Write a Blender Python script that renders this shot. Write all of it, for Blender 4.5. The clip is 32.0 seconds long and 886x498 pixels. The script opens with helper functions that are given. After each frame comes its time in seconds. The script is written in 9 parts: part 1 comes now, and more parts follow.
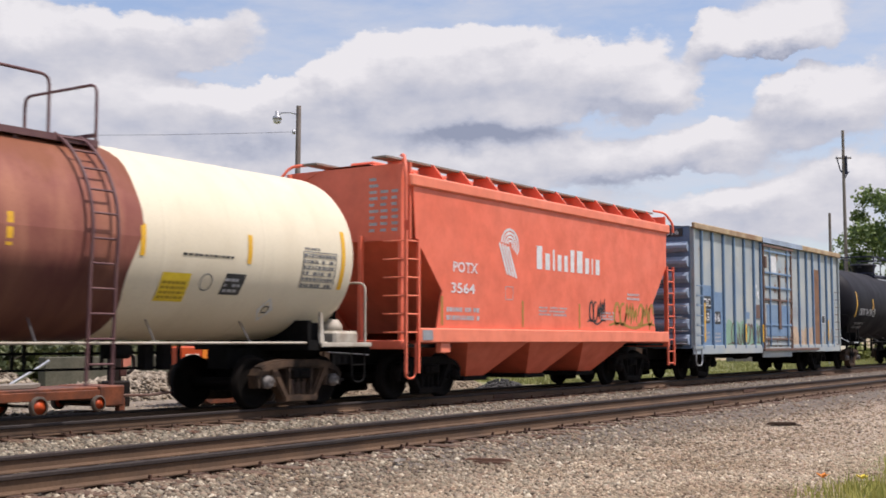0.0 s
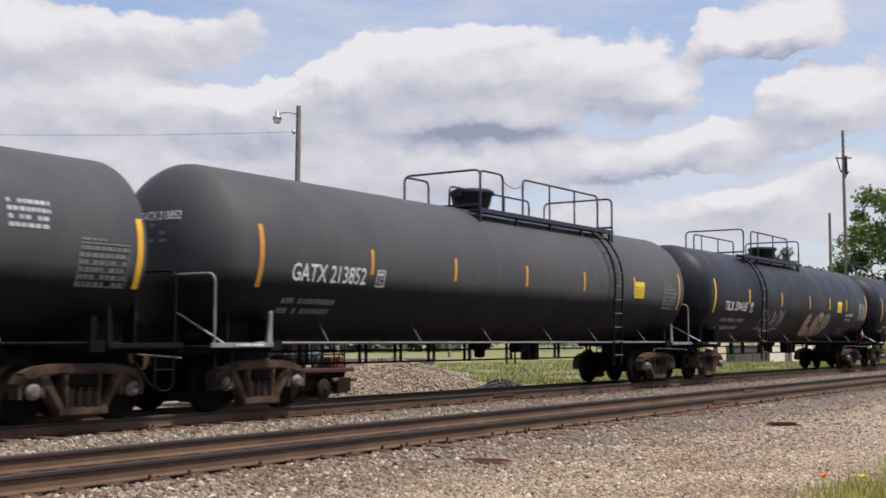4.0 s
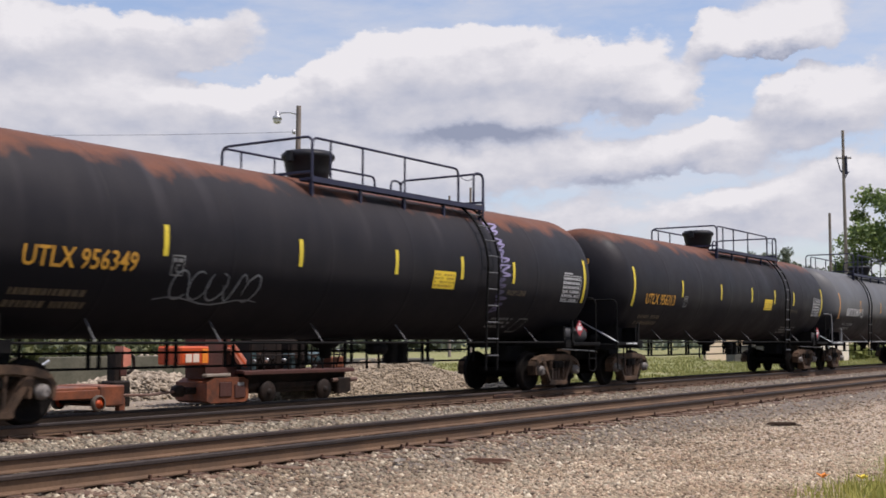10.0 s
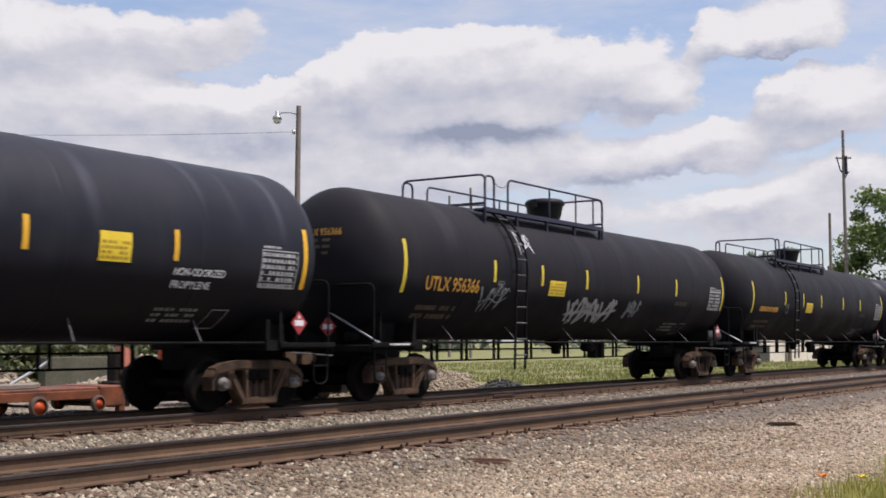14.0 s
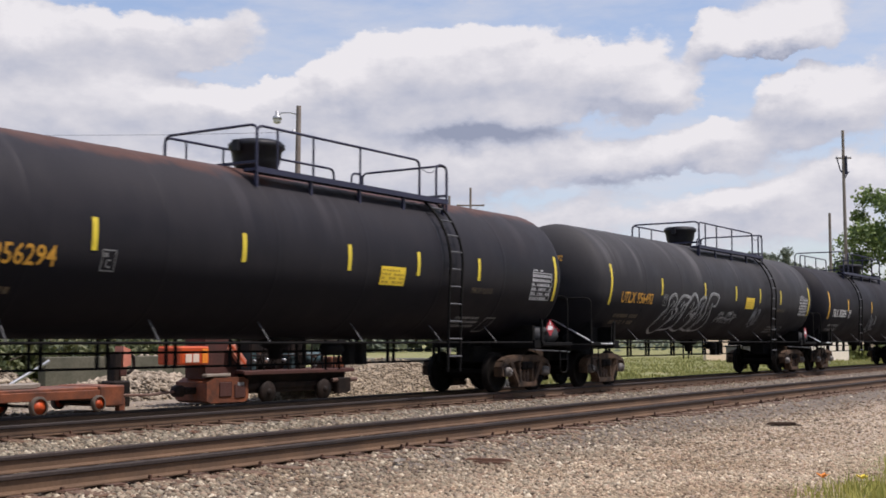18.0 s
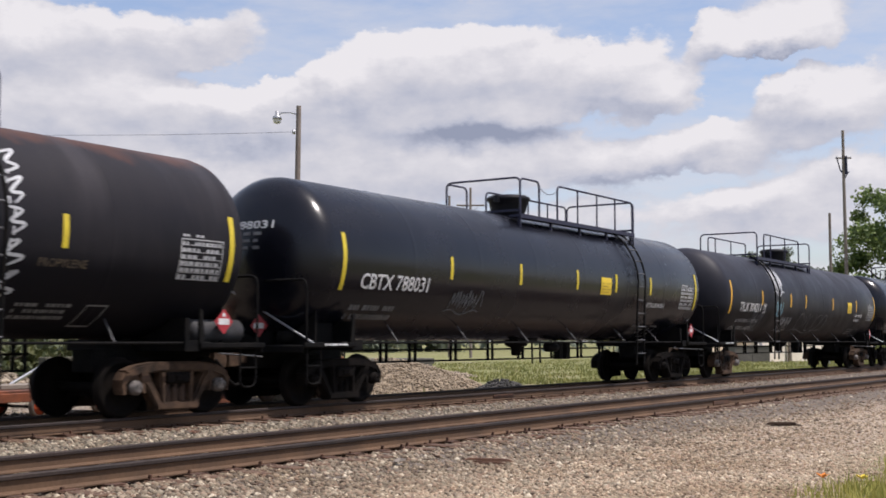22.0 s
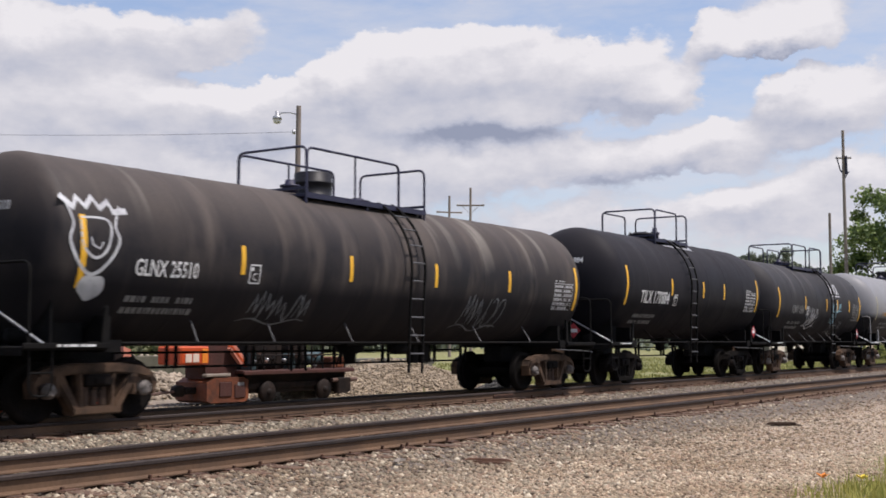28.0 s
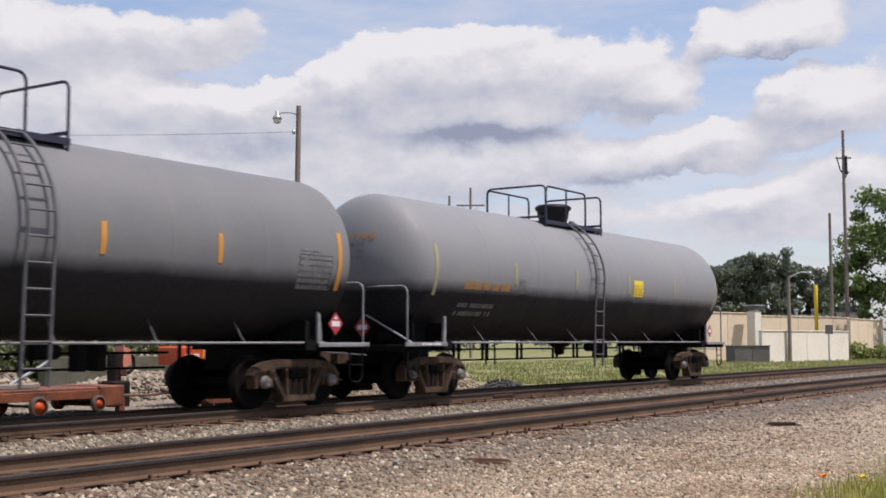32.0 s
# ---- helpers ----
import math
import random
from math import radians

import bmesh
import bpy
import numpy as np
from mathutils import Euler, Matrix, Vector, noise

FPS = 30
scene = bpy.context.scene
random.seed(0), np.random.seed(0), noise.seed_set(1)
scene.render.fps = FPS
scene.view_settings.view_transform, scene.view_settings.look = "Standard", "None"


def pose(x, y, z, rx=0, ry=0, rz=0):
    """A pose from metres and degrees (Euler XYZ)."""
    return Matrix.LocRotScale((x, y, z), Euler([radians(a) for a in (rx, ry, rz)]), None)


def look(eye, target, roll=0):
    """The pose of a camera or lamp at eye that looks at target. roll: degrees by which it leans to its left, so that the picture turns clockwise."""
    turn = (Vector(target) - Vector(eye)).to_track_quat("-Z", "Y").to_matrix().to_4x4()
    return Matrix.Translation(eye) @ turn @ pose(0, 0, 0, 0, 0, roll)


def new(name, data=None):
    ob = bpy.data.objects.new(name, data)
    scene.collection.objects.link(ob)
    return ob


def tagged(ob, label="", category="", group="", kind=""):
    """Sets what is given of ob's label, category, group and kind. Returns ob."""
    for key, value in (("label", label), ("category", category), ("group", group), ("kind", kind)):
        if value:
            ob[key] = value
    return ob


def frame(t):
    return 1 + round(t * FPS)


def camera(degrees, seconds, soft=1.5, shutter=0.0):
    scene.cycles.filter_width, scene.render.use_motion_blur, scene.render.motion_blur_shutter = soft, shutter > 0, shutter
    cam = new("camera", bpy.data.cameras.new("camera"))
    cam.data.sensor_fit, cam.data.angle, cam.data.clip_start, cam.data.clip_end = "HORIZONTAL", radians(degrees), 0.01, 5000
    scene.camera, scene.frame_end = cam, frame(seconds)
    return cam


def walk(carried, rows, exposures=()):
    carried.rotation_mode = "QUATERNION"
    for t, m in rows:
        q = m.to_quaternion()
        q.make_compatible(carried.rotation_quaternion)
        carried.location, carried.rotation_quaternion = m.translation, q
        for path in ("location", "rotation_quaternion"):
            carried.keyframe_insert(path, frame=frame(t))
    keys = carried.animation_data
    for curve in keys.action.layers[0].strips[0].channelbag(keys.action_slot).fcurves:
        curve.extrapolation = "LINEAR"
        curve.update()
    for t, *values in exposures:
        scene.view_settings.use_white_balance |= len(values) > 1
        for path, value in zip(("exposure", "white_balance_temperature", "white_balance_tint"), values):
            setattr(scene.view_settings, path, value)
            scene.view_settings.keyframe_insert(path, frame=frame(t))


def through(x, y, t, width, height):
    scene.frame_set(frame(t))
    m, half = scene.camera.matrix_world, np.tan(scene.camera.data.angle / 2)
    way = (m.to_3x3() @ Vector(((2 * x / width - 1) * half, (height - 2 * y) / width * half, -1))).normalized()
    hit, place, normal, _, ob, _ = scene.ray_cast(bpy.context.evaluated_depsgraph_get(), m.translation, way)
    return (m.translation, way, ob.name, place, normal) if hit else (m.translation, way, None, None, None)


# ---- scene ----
Z_RAIL = 0.19                      # top of the rails above the ties
Y_TRAIN, Y_NEAR = 15.15, 9.85      # centre lines of the two tracks
EYE = Vector((0.0, 0.0, 1.37))
AZ, PITCH = radians(33.818), radians(4.438)
AIM = EYE + Vector((math.cos(PITCH) * math.cos(AZ), math.cos(PITCH) * math.sin(AZ), math.sin(PITCH)))
cam = camera(40.945, 32.0, soft=1.7, shutter=0.1)
walk(cam, [(0.0, look(EYE, AIM)), (32.0, look(EYE, AIM))], [(0.0, 0.0, 6480, 15.5), (0.5, -0.12, 6480, 15.5), (1.0, -0.18, 6480, 15.5), (1.8, -0.28, 6480, 15.5), (2.3, -0.26, 6480, 15.5), (3.0, -0.08, 6480, 15.5), (3.5, 0.0, 6480, 15.5), (32.0, 0.0, 6480, 15.5)])

# ---- light ----
SUN = Vector((0.10, -0.40, 0.90)).normalized()


def ray(px, py):
    """The way from the eye towards a place in the view, 1568 by 882."""
    right = Vector((math.sin(AZ), -math.cos(AZ), 0))
    fwd = (AIM - EYE).normalized()
    up = right.cross(fwd)
    return (fwd + right * (px - 784) / 2100 + up * (441 - py) / 2100).normalized()


def nd(tree, kind, **kw):
    n = tree.nodes.new(kind)
    for k, v in kw.items():
        if k == "op":
            n.operation = v
        elif k == "data":
            n.data_type = v
        elif k == "clamp":
            n.use_clamp = v
        else:
            n.inputs[int(k[1:])].default_value = v
    return n


def blob_sum(g, pos, spots, start):
    """Soft spots of (centre, half widths, weight) added up."""
    total = nd(g, "ShaderNodeValue")
    total.outputs[0].default_value = start
    for px, py, rx, ry, w in spots:
        r = ray(px, py)
        s = nd(g, "ShaderNodeVectorMath", op="SUBTRACT", i1=(math.atan2(r.y, r.x), math.asin(r.z), 0))
        g.links.new(pos.outputs[0], s.inputs[0])
        m = nd(g, "ShaderNodeVectorMath", op="MULTIPLY", i1=(2100 / rx, 2100 / ry, 0))
        g.links.new(s.outputs[0], m.inputs[0])
        d = nd(g, "ShaderNodeVectorMath", op="DOT_PRODUCT")
        g.links.new(m.outputs[0], d.inputs[0])
        g.links.new(m.outputs[0], d.inputs[1])
        neg = nd(g, "ShaderNodeMath", op="MULTIPLY", i1=-1.0)
        g.links.new(d.outputs[1], neg.inputs[0])
        e = nd(g, "ShaderNodeMath", op="POWER", i0=2.718)
        g.links.new(neg.outputs[0], e.inputs[1])
        ma = nd(g, "ShaderNodeMath", op="MULTIPLY_ADD", i1=w)
        g.links.new(e.outputs[0], ma.inputs[0])
        g.links.new(total.outputs[0], ma.inputs[2])
        total = ma
    return total


def plus_noise(g, co, total, scale, detail, amp, rough=0.58):
    n = nd(g, "ShaderNodeTexNoise", i2=scale, i3=detail, i4=rough)
    g.links.new(co.outputs[0], n.inputs[0])
    k = nd(g, "ShaderNodeMath", op="MULTIPLY_ADD", i1=amp, i2=-0.5 * amp)
    g.links.new(n.outputs[0], k.inputs[0])
    s = nd(g, "ShaderNodeMath", op="ADD")
    g.links.new(k.outputs[0], s.inputs[0])
    g.links.new(total.outputs[0], s.inputs[1])
    return s


# Where cloud stands (+) or the blue is open (-), and where the cloud is bright (+) or grey (-).
COVER = [
    (150, 80, 230, 48, 0.50), (40, 60, 60, 34, 0.40), (330, 80, 90, 40, 0.30), (430, 30, 55, 30, 0.28), (180, 190, 240, 55, 0.55), (300, 160, 80, 36, 0.35), (440, 190, 95, 40, 0.70), (520, 200, 70, 40, 0.35),
    (600, 150, 60, 45, 0.60), (690, 130, 120, 70, 0.75), (820, 110, 150, 72, 0.65), (960, 140, 170, 62, 0.50), (1110, 140, 120, 58, 0.62), (1190, 160, 70, 32, 0.35), (740, 230, 260, 40, 0.30), (880, 215, 130, 40, 0.35),
    (1330, 74, 100, 26, 0.85), (1405, 45, 66, 44, 0.90), (1250, 62, 34, 24, 0.55), (1395, 160, 60, 34, 0.60), (1470, 190, 110, 48, 0.65), (1150, 275, 130, 38, 0.45), (1270, 245, 90, 34, 0.50), (1050, 290, 90, 26, 0.25),
    (250, 300, 260, 60, 0.35), (750, 320, 200, 50, 0.35), (1330, 360, 100, 30, 0.55), (1500, 310, 70, 34, 0.40), (1100, 390, 200, 22, 0.25), (900, 300, 120, 30, 0.25), (1430, 390, 120, 26, 0.25),
    (250, 6, 150, 18, -0.60), (620, 22, 150, 32, -0.85), (540, 85, 62, 40, -0.65), (400, 133, 70, 20, -0.70), (490, 130, 50, 22, -0.50), (330, 125, 50, 14, -0.35), (1010, 14, 230, 26, -0.85), (1060, 55, 70, 20, -0.45),
    (1200, 60, 26, 70, -0.55), (1280, 160, 50, 40, -0.80), (1225, 215, 90, 18, -0.55), (1390, 112, 90, 15, -0.75), (1330, 130, 40, 18, -0.45), (1535, 60, 50, 60, -0.45), (1000, 225, 120, 14, -0.40), (1240, 318, 100, 16, -0.45), (980, 345, 120, 12, -0.25), (1440, 262, 90, 12, -0.25), (1200, 395, 90, 12, -0.25),
]
BRIGHT = [
    (35, 50, 60, 24, 0.22), (260, 150, 90, 22, 0.18), (420, 165, 75, 16, 0.26), (600, 115, 40, 34, 0.24), (650, 72, 45, 20, 0.28), (760, 60, 60, 22, 0.26), (850, 60, 80, 22, 0.22), (990, 90, 70, 22, 0.12),
    (1125, 88, 60, 16, 0.28), (1210, 140, 50, 22, 0.16), (1390, 40, 70, 30, 0.28), (1320, 70, 80, 16, 0.20), (1375, 140, 45, 18, 0.26), (1490, 165, 70, 20, 0.18), (1330, 345, 80, 14, 0.22),
    (1280, 225, 70, 16, 0.20), (1180, 255, 80, 16, 0.16), (820, 285, 90, 16, 0.14), (1500, 295, 50, 14, 0.16), (150, 175, 120, 24, 0.10),
    (845, 243, 95, 20, -0.62), (960, 235, 60, 16, -0.25), (730, 250, 60, 18, -0.25), (600, 205, 90, 18, -0.14), (300, 80, 140, 24, -0.12), (1080, 330, 80, 14, -0.36), (350, 272, 70, 14, -0.20), (450, 285, 110, 18, -0.16),
    (1440, 218, 120, 14, -0.14), (1100, 190, 120, 14, -0.14), (900, 160, 140, 18, -0.10), (1180, 305, 90, 10, -0.16), (1330, 385, 90, 10, -0.14),
]


def cloud_group():
    """How much cloud stands in a direction, and how bright it is."""
    g = bpy.data.node_groups.new("cloud", "ShaderNodeTree")
    g.interface.new_socket("way", in_out="INPUT", socket_type="NodeSocketVector")
    g.interface.new_socket("cover", in_out="OUTPUT", socket_type="NodeSocketFloat")
    g.interface.new_socket("bright", in_out="OUTPUT", socket_type="NodeSocketFloat")
    lk = g.links.new
    gi, go = g.nodes.new("NodeGroupInput"), g.nodes.new("NodeGroupOutput")
    flat = nd(g, "ShaderNodeVectorMath", op="MULTIPLY", i1=(1, 1, 1.7))
    lk(gi.outputs[0], flat.inputs[0])
    warp = nd(g, "ShaderNodeTexNoise", i2=16.0, i3=5.0, i4=0.6)
    lk(flat.outputs[0], warp.inputs[0])
    wsub = nd(g, "ShaderNodeVectorMath", op="SUBTRACT", i1=(0.5, 0.5, 0.5))
    lk(warp.outputs[1], wsub.inputs[0])
    wsc = nd(g, "ShaderNodeVectorMath", op="SCALE", i3=0.05)
    lk(wsub.outputs[0], wsc.inputs[0])
    add = nd(g, "ShaderNodeVectorMath", op="ADD")
    lk(gi.outputs[0], add.inputs[0])
    lk(wsc.outputs[0], add.inputs[1])
    sep = nd(g, "ShaderNodeSeparateXYZ")
    lk(add.outputs[0], sep.inputs[0])
    az = nd(g, "ShaderNodeMath", op="ARCTAN2")
    lk(sep.outputs[1], az.inputs[0])
    lk(sep.outputs[0], az.inputs[1])
    el = nd(g, "ShaderNodeMath", op="ARCSINE")
    lk(sep.outputs[2], el.inputs[0])
    pos = nd(g, "ShaderNodeCombineXYZ")
    lk(az.outputs[0], pos.inputs[0])
    lk(el.outputs[0], pos.inputs[1])
    cover = blob_sum(g, pos, COVER, 0.02)
    cover = plus_noise(g, flat, cover, 4.0, 3.0, 0.35)
    cover = plus_noise(g, flat, cover, 13.0, 9.0, 0.80)
    layer = nd(g, "ShaderNodeVectorMath", op="MULTIPLY", i1=(1, 1, 5.5))
    lk(gi.outputs[0], layer.inputs[0])
    cover = plus_noise(g, layer, cover, 7.0, 6.0, 0.34)
    cover = plus_noise(g, flat, cover, 42.0, 6.0, 0.42)
    # fewer clouds behind the camera and overhead
    ahead = nd(g, "ShaderNodeVectorMath", op="DOT_PRODUCT", i1=(math.cos(AZ), math.sin(AZ), -0.25))
    lk(gi.outputs[0], ahead.inputs[0])
    thin = nd(g, "ShaderNodeMapRange", i1=-0.2, i2=0.75, i3=-0.55, i4=0.0)
    lk(ahead.outputs[1], thin.inputs[0])
    tot = nd(g, "ShaderNodeMath", op="ADD")
    lk(cover.outputs[0], tot.inputs[0])
    lk(thin.outputs[0], tot.inputs[1])
    lk(tot.outputs[0], go.inputs[0])
    bright = blob_sum(g, pos, BRIGHT, 0.66)
    bright = plus_noise(g, flat, bright, 10.0, 8.0, 0.36)
    bright = plus_noise(g, flat, bright, 26.0, 7.0, 0.30)
    bright = plus_noise(g, layer, bright, 9.0, 5.0, 0.26)
    lk(bright.outputs[0], go.inputs[1])
    return g


world = bpy.data.worlds.new("sky")
scene.world = world
world.use_nodes = True
wt = world.node_tree
wt.nodes.clear()
wl = wt.links.new
wout, wbg = wt.nodes.new("ShaderNodeOutputWorld"), wt.nodes.new("ShaderNodeBackground")
sky = wt.nodes.new("ShaderNodeTexSky")
sky.sky_type, sky.sun_disc = "NISHITA", False
sky.sun_elevation, sky.sun_rotation = math.asin(SUN.z), math.atan2(SUN.x, SUN.y)
sky.air_density, sky.dust_density = 1.0, 1.5
wco = wt.nodes.new("ShaderNodeTexCoord")
cg = cloud_group()
here, above = wt.nodes.new("ShaderNodeGroup"), wt.nodes.new("ShaderNodeGroup")
here.node_tree = above.node_tree = cg
lift = nd(wt, "ShaderNodeVectorMath", op="ADD", i1=(0.003, -0.003, 0.015))
wl(wco.outputs["Generated"], here.inputs[0])
wl(wco.outputs["Generated"], lift.inputs[0])
wl(lift.outputs[0], above.inputs[0])
dif = nd(wt, "ShaderNodeMath", op="SUBTRACT")      # lit from above
wl(here.outputs[0], dif.inputs[0])
wl(above.outputs[0], dif.inputs[1])
lit = nd(wt, "ShaderNodeMath", op="MULTIPLY_ADD", i1=0.52, clamp=True)
wl(dif.outputs[0], lit.inputs[0])
wl(here.outputs[1], lit.inputs[2])
tone = wt.nodes.new("ShaderNodeValToRGB")
tone.color_ramp.elements[0].color = (0.30, 0.34, 0.44, 1)
tone.color_ramp.elements[1].color = (0.815, 0.815, 0.825, 1)
tone.color_ramp.elements.new(0.35).color = (0.48, 0.515, 0.60, 1)
tone.color_ramp.elements.new(0.66).color = (0.635, 0.648, 0.69, 1)
wl(lit.outputs[0], tone.inputs[0])
mask = nd(wt, "ShaderNodeMapRange")
mask.interpolation_type = "SMOOTHSTEP"
mask.inputs[1].default_value, mask.inputs[2].default_value = -0.10, 0.20
wl(here.outputs[0], mask.inputs[0])
blue = nd(wt, "ShaderNodeMix", data="RGBA", i0=1.0)
blue.blend_type = "MULTIPLY"
blue.inputs[7].default_value = (0.160, 0.160, 0.164, 1)
wl(sky.outputs[0], blue.inputs[6])
wmix = nd(wt, "ShaderNodeMix", data="RGBA")
wl(mask.outputs[0], wmix.inputs[0])
veil = nd(wt, "ShaderNodeVectorMath", op="MULTIPLY", i1=(1, 1, 4.0))      # thin high cloud
wl(wco.outputs["Generated"], veil.inputs[0])
vn = nd(wt, "ShaderNodeTexNoise", i2=6.0, i3=7.0, i4=0.62)
wl(veil.outputs[0], vn.inputs[0])
vr = nd(wt, "ShaderNodeMapRange", i1=0.36, i2=0.68, i3=0.10, i4=0.72)
wl(vn.outputs[0], vr.inputs[0])
hazy = nd(wt, "ShaderNodeMix", data="RGBA")
hazy.inputs[7].default_value = (0.66, 0.685, 0.735, 1)
wl(vr.outputs[0], hazy.inputs[0])
wl(blue.outputs[2], hazy.inputs[6])
wl(hazy.outputs[2], wmix.inputs[6])
wl(tone.outputs[0], wmix.inputs[7])
wl(wmix.outputs[2], wbg.inputs[0])
wbg.inputs[1].default_value = 1.0
wl(wbg.outputs[0], wout.inputs[0])

lamp = bpy.data.lights.new("sun", "SUN")
lamp.energy, lamp.angle, lamp.color = 4.8, radians(0.55), (1.0, 0.95, 0.88)
sun = new("sun", lamp)
sun.matrix_world = look(SUN * 100, (0, 0, 0))


# ---- materials ----
def material(name):
    m = bpy.data.materials.new(name)
    m.use_nodes = True
    return m, m.node_tree, m.node_tree.nodes["Principled BSDF"]


def coords(t, scale=(1, 1, 1), vary=True):
    """Coordinates of the thing itself, shifted at random from thing to thing."""
    tc = t.nodes.new("ShaderNodeTexCoord")
    mp = nd(t, "ShaderNodeMapping")
    mp.inputs[3].default_value = scale
    t.links.new(tc.outputs["Object"], mp.inputs[0])
    if vary:
        oi = t.nodes.new("ShaderNodeObjectInfo")
        sh = nd(t, "ShaderNodeVectorMath", op="SCALE")
        sh.inputs[0].default_value = (37, 19, 53)
        t.links.new(oi.outputs["Random"], sh.inputs[3])
        t.links.new(sh.outputs[0], mp.inputs[1])
    return mp


def noise_of(t, co, scale, detail=5.0, rough=0.6):
    n = nd(t, "ShaderNodeTexNoise", i2=scale, i3=detail, i4=rough)
    t.links.new(co.outputs[0], n.inputs[0])
    return n


def ramp(t, src, lo, hi, a=0.0, b=1.0):
    r = nd(t, "ShaderNodeMapRange", i1=lo, i2=hi, i3=a, i4=b)
    t.links.new(src.outputs[0], r.inputs[0])
    return r


def mixed(t, fac, a, b):
    m = nd(t, "ShaderNodeMix", data="RGBA")
    if isinstance(fac, float):
        m.inputs[0].default_value = fac
    else:
        t.links.new(fac.outputs[0], m.inputs[0])
    for i, c in ((6, a), (7, b)):
        if isinstance(c, tuple):
            m.inputs[i].default_value = (*c, 1)
        else:
            t.links.new(c.outputs[2], m.inputs[i])
    return m


def bumped(t, bsdf, src, strength, distance=0.01):
    b = nd(t, "ShaderNodeBump", i0=strength, i1=distance)
    t.links.new(src.outputs[0], b.inputs[3])
    t.links.new(b.outputs[0], bsdf.inputs["Normal"])


def worn(name, base, other, rough=0.6, metal=0.0, scale=3.0, fine=40.0, bump=0.3, spread=(0.35, 0.7), shine=0.5):
    """Two tones mixed in large patches and fine grain."""
    m, t, b = material(name)
    co = coords(t)
    big, small = noise_of(t, co, scale), noise_of(t, co, fine, 3.0)
    f = ramp(t, big, *spread)
    c = mixed(t, f, base, other)
    dark = mixed(t, ramp(t, small, 0.35, 0.75, 0.0, 0.35), c, tuple(v * 0.45 for v in base))
    t.links.new(dark.outputs[2], b.inputs["Base Color"])
    t.links.new(ramp(t, small, 0.3, 0.7, max(rough - 0.1, 0.05), min(rough + 0.12, 1)).outputs[0], b.inputs["Roughness"])
    b.inputs["Metallic"].default_value = metal
    b.inputs["Specular IOR Level"].default_value = shine
    bumped(t, b, small, bump, 0.004)
    return m


def tank_paint(name, base, dust, rough=0.42, rust=0.0, streak=0.4, rust_from=0.5, soot=0.0, shine=0.15, top_pale=0.65, arcs=0.5):
    """Painted tank shell: dust in soft rings and runs, rust along the top."""
    m, t, b = material(name)
    co = coords(t)
    run = coords(t, (1.3, 0.30, 0.30))
    ring = coords(t, (0.55, 0.16, 0.16))
    big, fine = noise_of(t, co, 0.55, 6.0, 0.65), noise_of(t, co, 26.0, 4.0)
    runs, rings = noise_of(t, run, 1.6, 2.5, 0.55), noise_of(t, ring, 2.0, 4.0, 0.6)
    c = mixed(t, ramp(t, big, 0.4, 0.75, 0.0, 0.5), base, dust)
    c = mixed(t, ramp(t, runs, 0.52, 0.78, 0.0, streak), c, dust)
    c = mixed(t, ramp(t, rings, 0.55, 0.75, 0.0, streak * 0.8), c, dust)
    if rust:
        tc = t.nodes.new("ShaderNodeTexCoord")
        sep = t.nodes.new("ShaderNodeSeparateXYZ")
        t.links.new(tc.outputs["Object"], sep.inputs[0])
        high = nd(t, "ShaderNodeMapRange", i1=rust_from, i2=1.45, i3=-0.35, i4=0.32)
        t.links.new(sep.outputs[2], high.inputs[0])
        patch = noise_of(t, coords(t, (0.7, 0.5, 0.5)), 1.5, 7.0, 0.62)
        s = nd(t, "ShaderNodeMath", op="ADD")
        t.links.new(high.outputs[0], s.inputs[0])
        t.links.new(patch.outputs[0], s.inputs[1])
        f = ramp(t, s, 0.55, 0.74, 0.0, rust)
        c = mixed(t, f, c, (0.190, 0.067, 0.031))
    if base[0] < 0.03:   # the upper shell is dusty and grows paler towards the top
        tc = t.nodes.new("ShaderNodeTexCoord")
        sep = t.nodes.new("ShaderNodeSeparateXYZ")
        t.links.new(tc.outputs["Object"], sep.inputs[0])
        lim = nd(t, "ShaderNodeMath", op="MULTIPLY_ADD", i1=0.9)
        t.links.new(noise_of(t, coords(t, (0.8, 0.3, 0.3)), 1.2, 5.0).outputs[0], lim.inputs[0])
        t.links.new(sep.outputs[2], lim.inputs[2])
        c = mixed(t, ramp(t, lim, 0.6, 1.9, 0.0, top_pale), c, tuple(v * 1.25 for v in dust))
        # dust washed down from the walkway in soft arcs that fade out half way
        wash = noise_of(t, coords(t, (1.15, 0.10, 0.10)), 1.7, 2.0, 0.45)
        reach = nd(t, "ShaderNodeMath", op="MULTIPLY")
        t.links.new(ramp(t, wash, 0.57, 0.70, 0.0, arcs).outputs[0], reach.inputs[0])
        t.links.new(ramp(t, lim, 0.55, 1.35).outputs[0], reach.inputs[1])
        c = mixed(t, reach, c, tuple(min(v * 2.6, 0.2) for v in dust))
    if soot:   # the lower shell is mixed near black, with a soft uneven upper edge
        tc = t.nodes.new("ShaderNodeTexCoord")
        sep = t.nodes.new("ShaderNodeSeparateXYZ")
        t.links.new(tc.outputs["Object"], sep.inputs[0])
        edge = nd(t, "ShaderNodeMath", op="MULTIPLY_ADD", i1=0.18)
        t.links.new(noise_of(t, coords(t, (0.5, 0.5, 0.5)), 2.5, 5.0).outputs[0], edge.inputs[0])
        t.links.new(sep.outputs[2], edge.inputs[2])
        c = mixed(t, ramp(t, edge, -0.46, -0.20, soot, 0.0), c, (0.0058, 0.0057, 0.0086))
